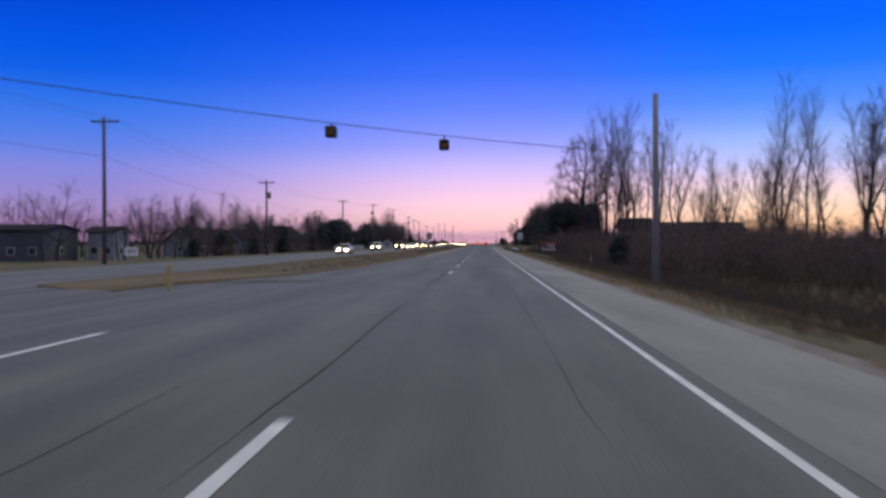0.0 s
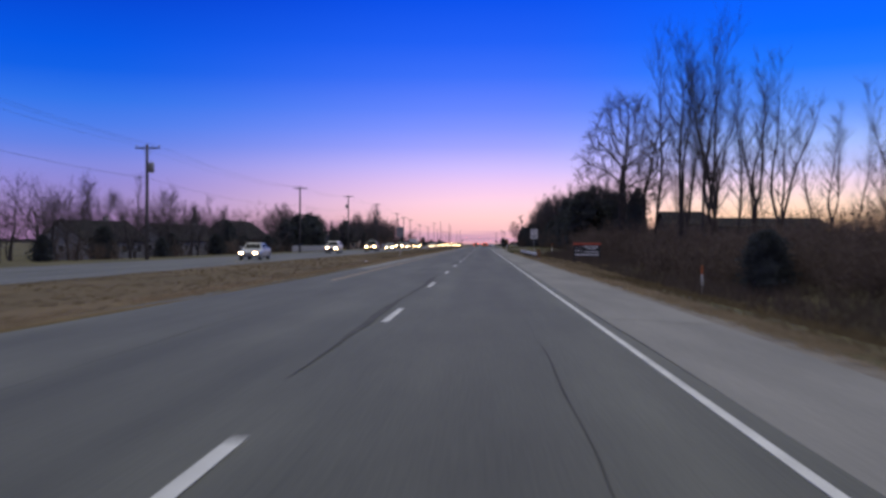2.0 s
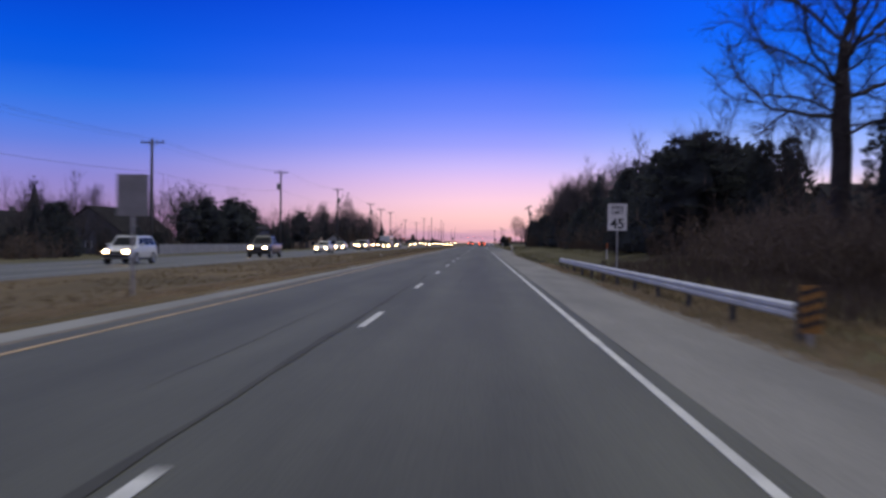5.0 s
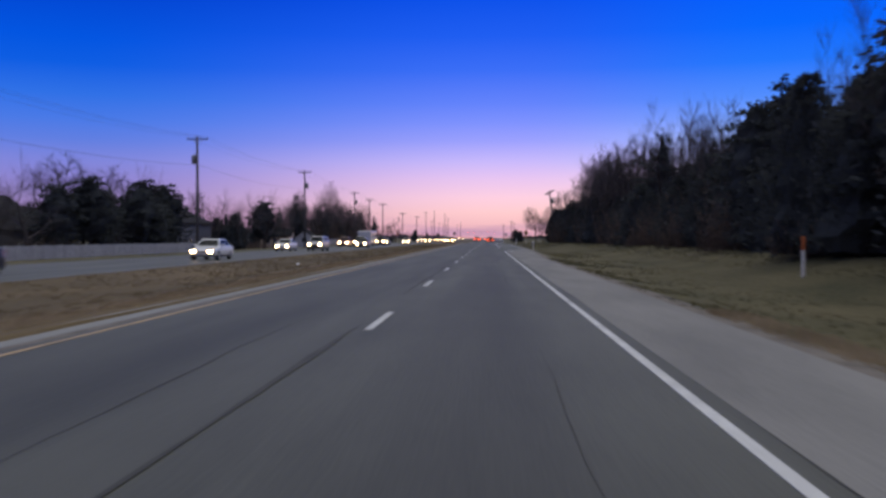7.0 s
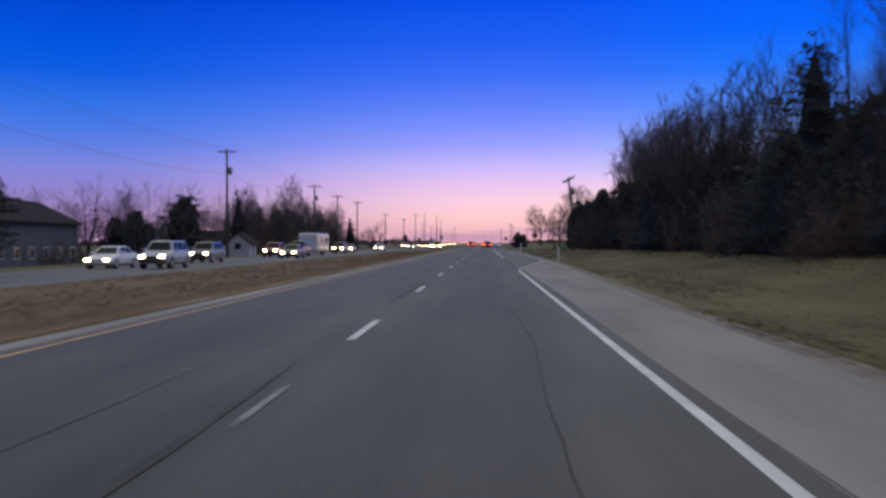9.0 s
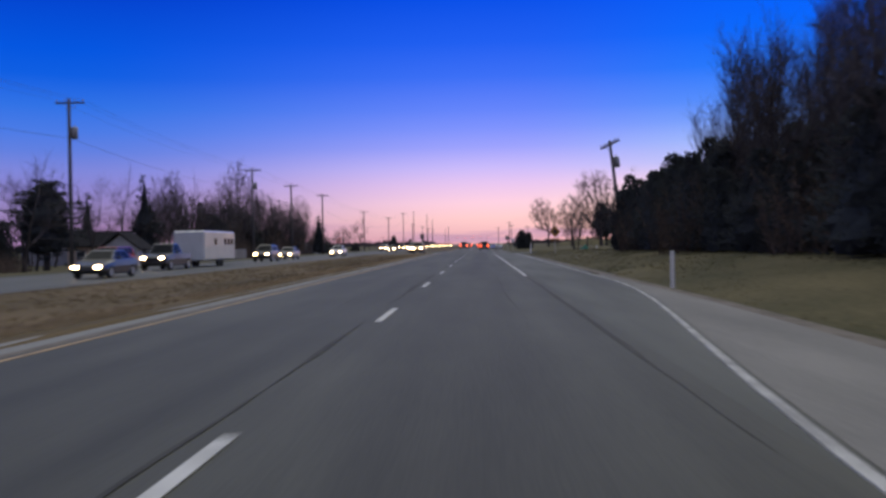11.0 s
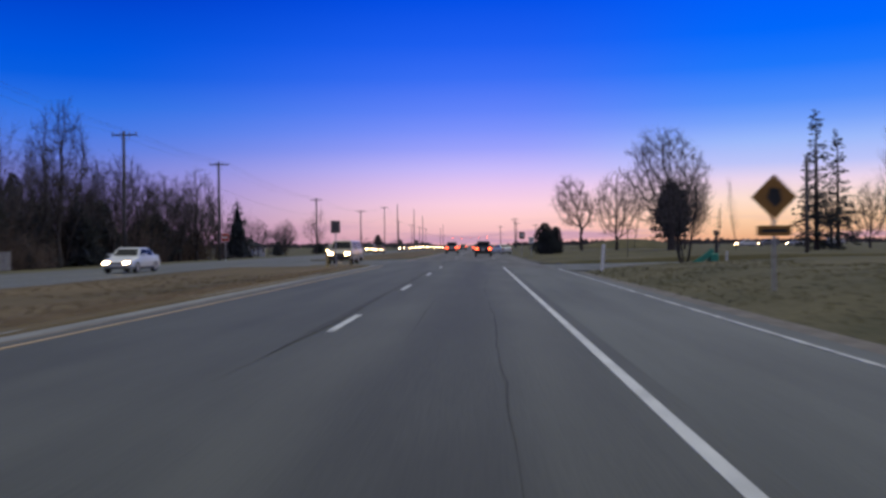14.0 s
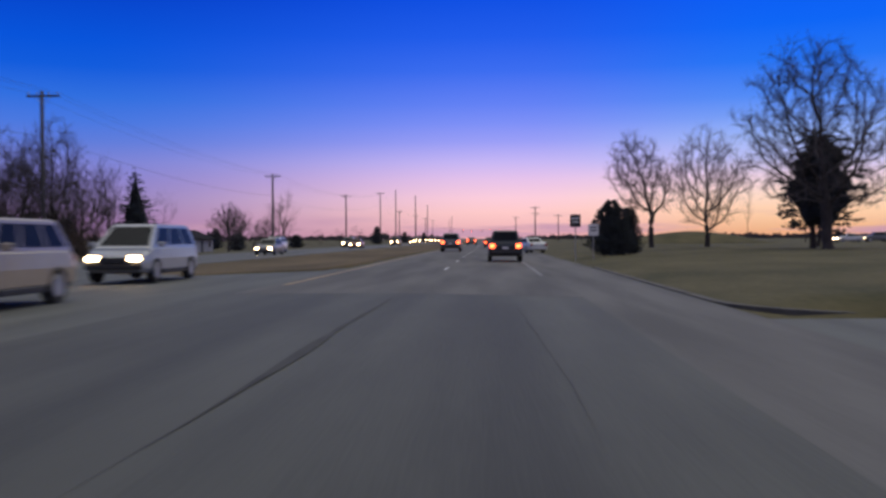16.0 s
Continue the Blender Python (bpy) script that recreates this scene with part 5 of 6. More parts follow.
tufts("lawn_grass", 7.7, 17.5, 180, 386, 14000, 0.09, 3, "short dull green winter grass beside the road", ground_z, GREEN_BLADES, 0.014)


# ---- utility poles and wires ----
def utility_pole(x, y, top, label, can=0, lean=0.0, arm_turn=0.0, double=False, arm=True, wood=None, arm_tip=0.0):
    """A wooden pole with a crossarm, braces, insulators and, on some, a transformer."""
    gz = ground_z(x, y)
    h = top - gz
    ob = thing("utility_pole", label, "utility pole", pose(x, y, gz, 0, lean, 0), "utility poles")
    s = Shape()
    k = 0.7 if h < 8 and not arm else 1.0
    s.tube([(0, 0, -0.4), (0.02, 0, h * 0.5), (0, 0, h)], [0.19 * k, 0.165 * k, 0.13 * k], 10)
    part("pole", s, wood or POLE_WOOD, ob, smooth=True)
    if arm:
        m = pose(0, 0, h - 0.35, 0, arm_tip, arm_turn)
        for side in ((-0.16, 0.16) if double else (0.19,)):
            s = Shape()
            s.box(-1.25, side - 0.06, -0.07, 1.25, side + 0.06, 0.07, m, 0.012)
            cross = part("crossarm", s, POLE_WOOD, ob)
            for ix in (-1.12, -0.45, 0.45, 1.12):
                s = Shape()
                p = m @ Vector((ix, side, 0.07))
                s.tube([p, p + Vector((0, 0, 0.10)), p + Vector((0, 0, 0.16)), p + Vector((0, 0, 0.22))], [0.02, 0.05, 0.06, 0.03], 8)
                part("insulator", s, SIGN_BACK, cross)
        for sx in (-1, 1):
            s = Shape()
            s.tube([m @ Vector((0.62 * sx, 0.19, -0.05)), m @ Vector((0.08 * sx, 0.17, -0.62))], [0.02, 0.02], 5)
            part("brace", s, GALV, ob)
    if can:
        s = Shape()
        cz = h * 0.80
        s.tube([(0.42 * can, 0.1, cz - 0.5), (0.42 * can, 0.1, cz - 0.46), (0.42 * can, 0.1, cz + 0.42), (0.42 * can, 0.1, cz + 0.5)], [0.24, 0.28, 0.28, 0.22], 12)
        tr = part("transformer", s, SIGN_BACK, ob, "grey drum transformer", True)
        s = Shape()
        s.tube([(0.42 * can, 0.1, cz + 0.5), (0.42 * can, 0.1, cz + 0.74)], [0.05, 0.03], 6)
        part("bushing", s, SIGN_BACK, tr)
        s = Shape()
        s.box(min(0, 0.3 * can), 0.06, cz - 0.1, max(0, 0.3 * can), 0.14, cz + 0.1)
        part("bracket", s, GALV, tr)
    return ob


POLES = [(-31.4, -12, 12.4, 0), (-31.3, 70.7, 12.3, 0), (-32.1, 133, 11.1, 1), (-32.2, 210, 11.7, 0), (-32.6, 273, 13.4, -1), (-33.0, 338.5, 14.2, 1), (-32.0, 397, 13.1, 1),
         (-31.6, 423, 12.4, 0), (-31.4, 454, 12.3, 0), (-32.1, 528.5, 11.4, 0), (-32.0, 600, 11.6, 0), (-32.2, 668, 15.6, 0), (-33, 735, 12, 0), (-32, 800, 12, 0), (-32, 860, 12, 0), (-32, 920, 12, 0)]
POLE_LABEL = "weathered wooden utility pole with a crossarm beside the oncoming road"
for x, y, top, can in POLES:
    utility_pole(x, y, top, ("wooden utility pole with a crossarm and a drum transformer" if can else POLE_LABEL), can)
for x, y, top in [(-27.8, 672, 16.5), (-22.3, 680, 15.0), (-24, 760, 15), (-20, 900, 14), (-26, 1000, 14), (14, 640, 10), (17, 700, 10), (12, 760, 10), (24, 690, 9)]:
    utility_pole(x, y, top, "tall thin wooden pole far along the road", arm=(x > 0))
utility_pole(15.1, 347.8, 10.7, "leaning wooden pole with a tilted doubled crossarm and transformer", 1, -6.5, 42, True, arm_tip=-16)
utility_pole(16.2, 352, 6.8, "plain wooden pole behind the leaning pole", arm=False, lean=-2)
utility_pole(14.0, 59.8, 7.2, "thin plain wooden pole in the brush", arm=False, lean=-1)
utility_pole(9.6, 36.5, 8.35, "plain bleached grey wooden pole that carries the signal wire", arm=False, wood=PALE_POLE)
utility_pole(30.6, 417.7, 8.7, "plain dark pole in the park", arm=False)


def wire(pts_a, pts_b, sag, label, r=0.012, name="power_line", n=14):
    a, b = Vector(pts_a), Vector(pts_b)
    s = Shape()
    pts = []
    for i in range(n + 1):
        t = i / n
        p = a.lerp(b, t)
        p.z -= sag * 4 * t * (1 - t)
        pts.append(p)
    s.tube(pts, [r] * (n + 1), 4)
    return tagged(part(name, s, WIRE), label, "cable", "overhead wires")


for (xa, ya, za, _), (xb, yb, zb, _) in zip(POLES, POLES[1:]):
    for off in (-1.12, 0.45, 1.12):
        wire((xa + off, ya + 0.19, za - 0.08), (xb + off, yb + 0.19, zb - 0.08), 0.012 * (yb - ya), "thin black power line between utility poles", 0.007)
    wire((xa + 0.15, ya, za - 3.4), (xb + 0.15, yb, zb - 3.4), 0.011 * (yb - ya), "black telephone cable between utility poles", 0.012)

# span wire with two flashing beacons over the road
anchor_l, anchor_r = Vector((-32.0, -4.0, 7.7)), Vector((9.6, 36.5, 5.52))
utility_pole(-32.0, -4.1, 10.0, "wooden pole at the far end of the signal wire", arm=False)


def span_at(x):
    t = (x - anchor_l.x) / (anchor_r.x - anchor_l.x)
    return Vector((x, anchor_l.y + (anchor_r.y - anchor_l.y) * t, 5.36 + 0.0022 * (x - 1) ** 2))


shape = Shape()
shape.tube([span_at(-32 + i * 41.6 / 30) for i in range(31)], [0.016] * 31, 5)
tagged(part("span_wire", shape, WIRE), "black span wire across the road with beacons hung on it", "cable")


def beacon(x, hang, label):
    p = span_at(x)
    ob = thing("signal_beacon", label, "traffic signal", at(p.x, p.y, p.z - hang), "signal beacons")
    s = Shape()
    s.box(-0.19, -0.14, 0, 0.19, 0.16, 0.4, None, 0.04)
    part("housing", s, DARK_METAL, ob)
    s = Shape()
    s.tube([(0, 0, 0.4), (0, 0, hang)], [0.025, 0.025], 6)
    part("hanger", s, DARK_METAL, ob)
    s = Shape()
    s.tube([(0, -0.14, 0.2), (0, -0.17, 0.2)], [0.135, 0.11], 16)
    part("lens", s, AMBER, ob, "unlit amber lens", True)
    s = Shape()
    rings = []
    for yy in (-0.15, -0.34):
        rings.append([(0.16 * math.cos(a), yy, 0.2 + 0.16 * math.sin(a)) for a in [radians(-30 + 240 * k / 10) for k in range(11)]])
    s.loft(rings, caps=False, closed=False)
    part("visor", s, DARK_METAL, ob)
    return ob


beacon(-3.6, 0.50, "dark box beacon with an unlit amber lens on the span wire")
beacon(0.05, 0.54, "dark box beacon with an unlit amber lens over the lane")
# far signals hung over the next crossing
far_wire = [(-30 + i * 3, 905, 6.0 + 0.004 * (i * 3 - 24) ** 2) for i in range(17)]
shape = Shape()
shape.tube(far_wire, [0.03] * 17, 4)
tagged(part("span_wire", shape, WIRE), "black span wire of the far crossing", "cable")
for x in (-14, -9, -3, 2, 7):
    ob = thing("traffic_signal", "dark three-lamp traffic signal on the far wire", "traffic signal", at(x, 905, 4.9), "far traffic signals")
    s = Shape()
    s.box(-0.2, -0.15, 0, 0.2, 0.15, 1.15, None, 0.04)
    part("housing", s, DARK_METAL, ob)
    for k in range(3):
        s = Shape()
        s.tube([(0, -0.15, 0.2 + 0.37 * k), (0, -0.2, 0.2 + 0.37 * k)], [0.14, 0.12], 10)
        part("lens", s, TAIL if k == 2 else BLACK, ob, "red lit lens" if k == 2 else "")


# ---- signs, posts and rails ----
def post_part(ob, x, h, r=0.03, material=None, name="post"):
    s = Shape()
    s.box(x - r, -r, -0.35, x + r, r, h, None, 0.006)
    return part(name, s, material or GALV, ob)


def bars(ob, rows, y, material):
    """Writing that cannot be read: plain bars."""
    for x0, x1, z0, z1 in rows:
        s = Shape()
        s.box(x0, y - 0.004, z0, x1, y, z1)
        part("text_bar", s, material, ob)


def board(w, h, t=0.012, bevel=0.0):
    s = Shape()
    s.box(-w / 2, -t, -h / 2, w / 2, t, h / 2, None, bevel)
    return s


def letter(panel, words, size, z, material):
    """Raised lettering on a sign's face, centred at that height."""
    curve = bpy.data.curves.new("writing", "FONT")
    curve.body, curve.size, curve.align_x, curve.extrude, curve.offset = words, size, "CENTER", 0.002, 0.018 * size
    probe = bpy.data.objects.new("writing", curve)
    me = bpy.data.meshes.new_from_object(probe)
    bpy.data.objects.remove(probe)
    me.transform(pose(0, -0.053, z, 90, 0, 0))
    me.materials.clear()
    me.materials.append(material)
    return part("writing", me, material, panel)


def flat_sign(name, label, x, y, z, w, h, face, turn=0.0, rows=(), ink=None, posts=(0.0,), back_seen=False):
    gz = ground_z(x, y)
    ob = thing(name, label, "road sign", at(x, y, gz, turn))
    for px in posts:
        post_part(ob, px, z - gz + h * 0.35)
    s = Shape()
    s.box(-w / 2, -0.05, z - gz - h / 2, w / 2, -0.032, z - gz + h / 2)
    panel = part("panel", s, SIGN_BACK if back_seen else face, ob)
    for x0, x1, z0, z1 in rows:
        b = Shape()
        b.box(x0, -0.054, z - gz + z0, x1, -0.05, z - gz + z1)
        part("text_bar", b, ink or BLACK, panel)
    return ob


limit = flat_sign("speed_limit_sign", "white rectangular speed limit sign with black writing on a steel post", 8.0, 158, 2.55, 0.86, 1.2, SIGN_WHITE, 0)
for words, size, z in (("SPEED", 0.22, 0.35), ("LIMIT", 0.22, 0.13), ("45", 0.62, -0.50)):
    letter(limit.children[-1], words, size, z + 2.55 - ground_z(8.0, 158), BLACK)
flat_sign("sign_back", "grey back of a road sign on the median", -7.3, 140.5, 2.5, 0.85, 1.1, SIGN_BACK, 0, back_seen=True)
flat_sign("sign_back", "dull brown back of a road sign at the median's end", -6.43, 391.7, 2.4, 0.56, 0.74, SIGN_BROWN, 0)
flat_sign("road_sign", "dark road sign on a post beside the evergreen bush", 7.3, 447.6, 2.35, 0.68, 0.82, BLACK, 0, [(-0.24, 0.24, 0.1, 0.2), (-0.2, 0.2, -0.12, -0.02)], SIGN_WHITE)
flat_sign("road_sign", "pale road sign on a low post beside the evergreen bush", 8.4, 447.0, 1.75, 0.66, 0.74, SIGN_WHITE, 0, [(-0.22, 0.22, 0.12, 0.2), (-0.2, 0.2, -0.08, 0.0)])
flat_sign("road_sign", "small white lot sign standing in the yard", -42.0, 104, 0.4, 1.6, 1.0, SIGN_WHITE, 25, [(-0.6, 0.6, 0.12, 0.24), (-0.5, 0.5, -0.16, -0.04)])
flat_sign("road_sign", "small red and white sign by the oncoming road", -24.7, 433, 2.3, 0.75, 0.75, RED_TRIM, 0, [(-0.28, 0.28, -0.08, 0.08)], SIGN_WHITE)

# diamond warning sign with a plaque
gz = ground_z(9.9, 361.6)
warn = thing("warning_sign", "yellow diamond warning sign with a plaque below", "road sign", at(9.9, 361.6, gz))
post_part(warn, 0.0, 2.6 - gz)
s = Shape()
c = 2.42 - gz
r = 0.60
s.loft([[(0, yy, c - r), (r, yy, c), (0, yy, c + r), (-r, yy, c)] for yy in (-0.05, -0.032)])
dia = part("panel", s, SIGN_YELLOW, warn)
s = Shape()
s.loft([[(0.02, yy, c - 0.28), (0.2, yy, c - 0.1), (0.14, yy, c + 0.2), (-0.1, yy, c + 0.26), (-0.2, yy, c - 0.02)] for yy in (-0.056, -0.05)])
part("symbol", s, BLACK, dia)
s = Shape()
s.box(-0.45, -0.05, c - 1.02, 0.45, -0.032, c - 0.75)
plaque = part("plaque", s, SIGN_YELLOW, warn)
s = Shape()
s.box(-0.34, -0.054, c - 0.93, 0.34, -0.05, c - 0.84)
part("text_bar", s, BLACK, plaque)

# the dark notice board at the edge of the brush
gz = -0.5
nb = thing("notice_board", "black notice board with a red top rail and white writing", "sign", at(10.66, 122.8, gz + 0.10, -6))
for x in (-1.1, 1.1):
    post_part(nb, x, 1.75, 0.06, BLACK, "leg")
s = Shape()
s.box(-1.14, -0.05, 0.62, 1.14, 0.05, 1.62, None, 0.01)
panel = part("panel", s, BLACK, nb)
s = Shape()
s.box(-1.2, -0.08, 1.625, 1.2, 0.08, 1.80, None, 0.015)
part("top_rail", s, RED_TRIM, nb, "red painted top rail")
rows = [(-0.3, 0.95, 1.42, 1.51), (-0.05, 0.8, 1.25, 1.33), (-0.25, 0.95, 0.98, 1.06), (-1.0, -0.42, 1.36, 1.38), (-1.0, -0.42, 1.02, 1.04), (-1.0, -0.98, 1.04, 1.36), (-0.44, -0.42, 1.04, 1.36), (-0.9, -0.55, 1.12, 1.18)]
rows += [(-1.03 + 0.16 * k, -0.91 + 0.16 * k, 0.70, 0.85) for k in range(13)]
for x0, x1, z0, z1 in rows:
    b = Shape()
    b.box(x0, -0.056, z0, x1, -0.05, z1)
    part("text_bar", b, SIGN_WHITE, panel)


def stake(x, y, h, tip, label, w=0.045, name="marker_post", colour=None, lean=0.0):
    gz = ground_z(x, y)
    ob = thing(name, label, "marker post", pose(x, y, gz, 0, lean, 0), "marker posts")
    s = Shape()
    s.box(-w, -0.02, -0.3, w, 0.02, h * (0.68 if tip else 1.0), None, 0.008)
    part("post", s, colour or PLASTIC_WHITE, ob)
    if tip:
        s = Shape()
        s.box(-w, -0.02, h * 0.682, w, 0.02, h, None, 0.008)
        part("tip", s, ORANGE, ob, "orange tip")
    return ob


stake(12.75, 89.8, 1.5, True, "white marker post with an orange tip in the brush")
stake(13.5, 201.0, 1.6, True, "white marker post with an orange tip before the woods", 0.06)
stake(8.0, 292.3, 1.25, False, "plain white marker post in the grass", 0.06)
stake(14.8, 415.6, 2.9, False, "thin dark wooden stake in the park grass", 0.035, colour=POLE_WOOD)
stake(8.5, 384.8, 1.36, False, "leaning white marker post at the side street", 0.075, lean=4.5)
stake(19.5, 402, 1.1, False, "plain white marker post in the park grass", 0.06)
stake(-8.3, 21.2, 0.95, False, "yellow marker post at the median's end", 0.09, colour=POST_YELLOW)
stake(-7.2, 393.2, 0.95, False, "yellow marker post at the far end of the median", 0.07, colour=POST_YELLOW)

# striped hazard marker and guard rail
gz = ground_z(6.95, 131)
hz = thing("hazard_marker", "yellow and black striped hazard marker at the rail's end", "road sign", at(6.95, 131, gz))
post_part(hz, 0.0, 0.95)
s = Shape()
s.box(-0.17, -0.05, 0.28, 0.17, -0.032, 1.02)
hp = part("panel", s, SIGN_YELLOW, hz)
for k in range(4):
    z = 0.33 + k * 0.17
    b = Shape()
    b.loft([[(-0.16, yy, z), (0.16, yy, z + 0.11), (0.16, yy, z + 0.19), (-0.16, yy, z + 0.08)] for yy in (-0.055, -0.05)])
    part("stripe", b, BLACK, hp)
rail = thing("guard_rail", "low galvanised guard rail along the shoulder", "guard rail", at(7.15, 132, ground_z(7.15, 132)))
s = Shape()
prof = [(0.0, 0.42), (0.05, 0.47), (0.05, 0.53), (0.0, 0.565), (0.05, 0.60), (0.05, 0.66), (0.0, 0.71), (-0.012, 0.71), (0.03, 0.655), (0.03, 0.605), (-0.02, 0.565), (0.03, 0.525), (0.03, 0.475), (-0.012, 0.42)]
s.loft([[(-0.09 - px, yy, pz) for px, pz in prof] for yy in (0, 11, 22, 33, 44)])
part("beam", s, RAIL_STEEL, rail)
for k in range(12):
    b = Shape()
    b.box(-0.07, k * 4 - 0.05, -0.4, 0.05, k * 4 + 0.05, 0.74, None, 0.01)
    part("post", b, POLE_WOOD, rail)
# kerb at the corner of the side street
kerb = thing("kerb", "worn concrete kerb round the corner of the side street", "kerb", at(0, 0, 0))
for k in range(26):
    a0, a1 = radians(180 - 90 * k / 12), radians(180 - 90 * (k + 0.94) / 12)
    s = Shape()
    if k < 12:
        pa, pb = [(11 + 4.2 * math.cos(a), 408.5 - 4.2 * math.sin(a)) for a in (a0, a1)]
    elif k < 20:
        ya = 408.5 + (k - 12) * 3.0
        pa, pb = (6.8, ya), (6.8, ya + 2.94)
    else:
        xa = 11 + (k - 20) * 3.0
        pa, pb = (xa, 404.4), (xa + 2.94, 404.4)
    d = Vector((pb[0] - pa[0], pb[1] - pa[1], 0)).normalized()
    nrm = Vector((-d.y, d.x, 0)) * 0.11
    ring = lambda p, z: [Vector((p[0], p[1], z)) - nrm, Vector((p[0], p[1], z)) + nrm]
    lo, hi = -0.3, -0.175
    s.loft([[*ring(pa, lo), *reversed(ring(pa, hi))], [*ring(pb, lo), *reversed(ring(pb, hi))]])
    part("kerb_stone", s, KERB_STONE, kerb)


# ---- cars ----
PAINT = {}


def paint(name, c):
    if name not in PAINT:
        m = mat("car_paint_" + name, c, tuple(v * 0.85 for v in c), 0.35, 0.8, 5, spec=0.5)
        m.node_tree.nodes["Principled BSDF"].inputs["Coat Weight"].default_value = 0.5
        PAINT[name] = m
    return PAINT[name]


CARS = {  # length, width, height, belt, hood height, windscreen base, roof front, roof rear, rear window base
    "sedan": (4.75, 1.83, 1.45, 0.96, 0.86, 1.05, 0.35, -1.0, -1.75),
    "suv": (4.65, 1.88, 1.72, 1.10, 1.04, 1.15, 0.55, -1.85, -2.15),
    "van": (5.0, 1.96, 1.78, 1.08, 1.02, 1.75, 0.85, -2.1, -2.4),
    "pickup": (5.6, 1.98, 1.86, 1.18, 1.14, 1.15, 0.55, -0.55, -0.8),
}


def car(kind, colour, label, x, y, z, turn, lights=True, group="", brake=False, braked_label=""):
    L, W, H, belt, hood, wb, rf, rr, rb = CARS[kind]
    skin = colour
    ob = thing("car" if kind != "pickup" else "pickup_truck", label, "car" if kind != "pickup" else "pickup truck", at(x, y, z, turn), group)
    w, e = W / 2, L / 2
    low = 0.24 if kind == "sedan" else 0.30
    tail = belt + (0.04 if kind == "sedan" else 0.0)

    def ring(yy, ww, z0, z1):
        mid = z0 + (z1 - z0) * 0.55
        return [(-ww * 0.9, yy, z0), (ww * 0.9, yy, z0), (ww, yy, z0 + 0.12), (ww, yy, mid), (ww * 0.95, yy, z1 - 0.06), (ww * 0.86, yy, z1),
                (-ww * 0.86, yy, z1), (-ww * 0.95, yy, z1 - 0.06), (-ww, yy, mid), (-ww, yy, z0 + 0.12)]
    s = Shape()
    s.loft([ring(-e, w * 0.88, low + 0.16, tail - 0.22), ring(-e + 0.06, w * 0.94, low + 0.05, tail - 0.08), ring(-e + 0.3, w, low, tail), ring(-e * 0.45, w, low, belt),
            ring(wb - 0.2, w, low, belt), ring(wb + 0.15, w, low, hood + 0.03), ring(e - 0.55, w * 0.98, low, hood - 0.05), ring(e - 0.15, w * 0.92, low + 0.05, hood - 0.16),
            ring(e - 0.02, w * 0.84, low + 0.12, hood - 0.28), ring(e, w * 0.78, low + 0.2, hood - 0.36)])
    part("body", s, skin, ob, smooth=False)
    # cabin
    bx, tx = w * 0.90, w * 0.70
    s = Shape()
    cab = [[(-bx, rb, belt - 0.03), (bx, rb, belt - 0.03), (bx, wb, belt - 0.03), (-bx, wb, belt - 0.03)],
           [(-tx, rr, H - 0.05), (tx, rr, H - 0.05), (tx, rf, H - 0.05), (-tx, rf, H - 0.05)],
           [(-tx * 0.9, rr - 0.02 + 0.1, H), (tx * 0.9, rr + 0.08, H), (tx * 0.9, rf - 0.12, H), (-tx * 0.9, rf - 0.12, H)]]
    s.loft(cab)
    part("cabin", s, skin, ob)

    def pane(name, a, b, c, d, u0, u1, v0, v1):
        """A pane set 8 mm proud of the face a b c d (bottom left, bottom right, top right, top left)."""
        a, b, c, d = map(Vector, (a, b, c, d))
        at_uv = lambda u, v: (a.lerp(b, u)).lerp(d.lerp(c, u), v)
        nrm = (b - a).cross(d - a).normalized() * 0.008
        q = [at_uv(u0, v0), at_uv(u1, v0), at_uv(u1, v1), at_uv(u0, v1)]
        g = Shape()
        g.loft([q, [p + nrm for p in q]])
        part(name, g, GLASS, ob)
    b0, t0 = cab[0], cab[1]
    pane("windscreen", b0[2], b0[3], t0[3], t0[2], 0.06, 0.94, 0.10, 0.94)
    pane("rear_window", b0[0], b0[1], t0[1], t0[0], 0.09, 0.91, 0.16, 0.90)
    for u0, u1 in ((0.06, 0.30), (0.33, 0.62), (0.65, 0.93)) if kind in ("suv", "van") else ((0.08, 0.46), (0.5, 0.93)):
        pane("side_window", b0[1], b0[2], t0[2], t0[1], u0, u1, 0.14, 0.9)
        pane("side_window", b0[3], b0[0], t0[0], t0[3], 1 - u1, 1 - u0, 0.14, 0.9)
    if kind == "pickup":
        g = Shape()
        g.box(-w * 0.8, -e + 0.1, belt - 0.42, w * 0.8, rb - 0.08, belt + 0.012)
        part("bed", g, BLACK, ob, "dark open cargo bed")
    # wheels
    rad = 0.33 if kind == "sedan" else 0.38
    for sx in (-1, 1):
        for wy in (e - 0.92, -e + 0.98):
            g = Shape()
            pts = [(0.10, rad - 0.05), (0.11, rad - 0.015), (0.07, rad), (-0.07, rad), (-0.11, rad - 0.015), (-0.10, rad - 0.05)]
            g.loft([[(sx * (w - 0.10) + px * sx, wy + pr * math.cos(a), rad + pr * math.sin(a)) for a in [2 * math.pi * k / 18 for k in range(18)]] for px, pr in pts])
            wheel = part("wheel", g, RUBBER, ob, "black rubber tyre")
            g = Shape()
            g.loft([[(sx * (w + dx), wy + rr_ * math.cos(a), rad + rr_ * math.sin(a)) for a in [2 * math.pi * k / 12 for k in range(12)]] for dx, rr_ in ((-0.03, rad * 0.66), (0.018, rad * 0.62), (0.006, rad * 0.2))])
            part("rim", g, GALV, wheel)
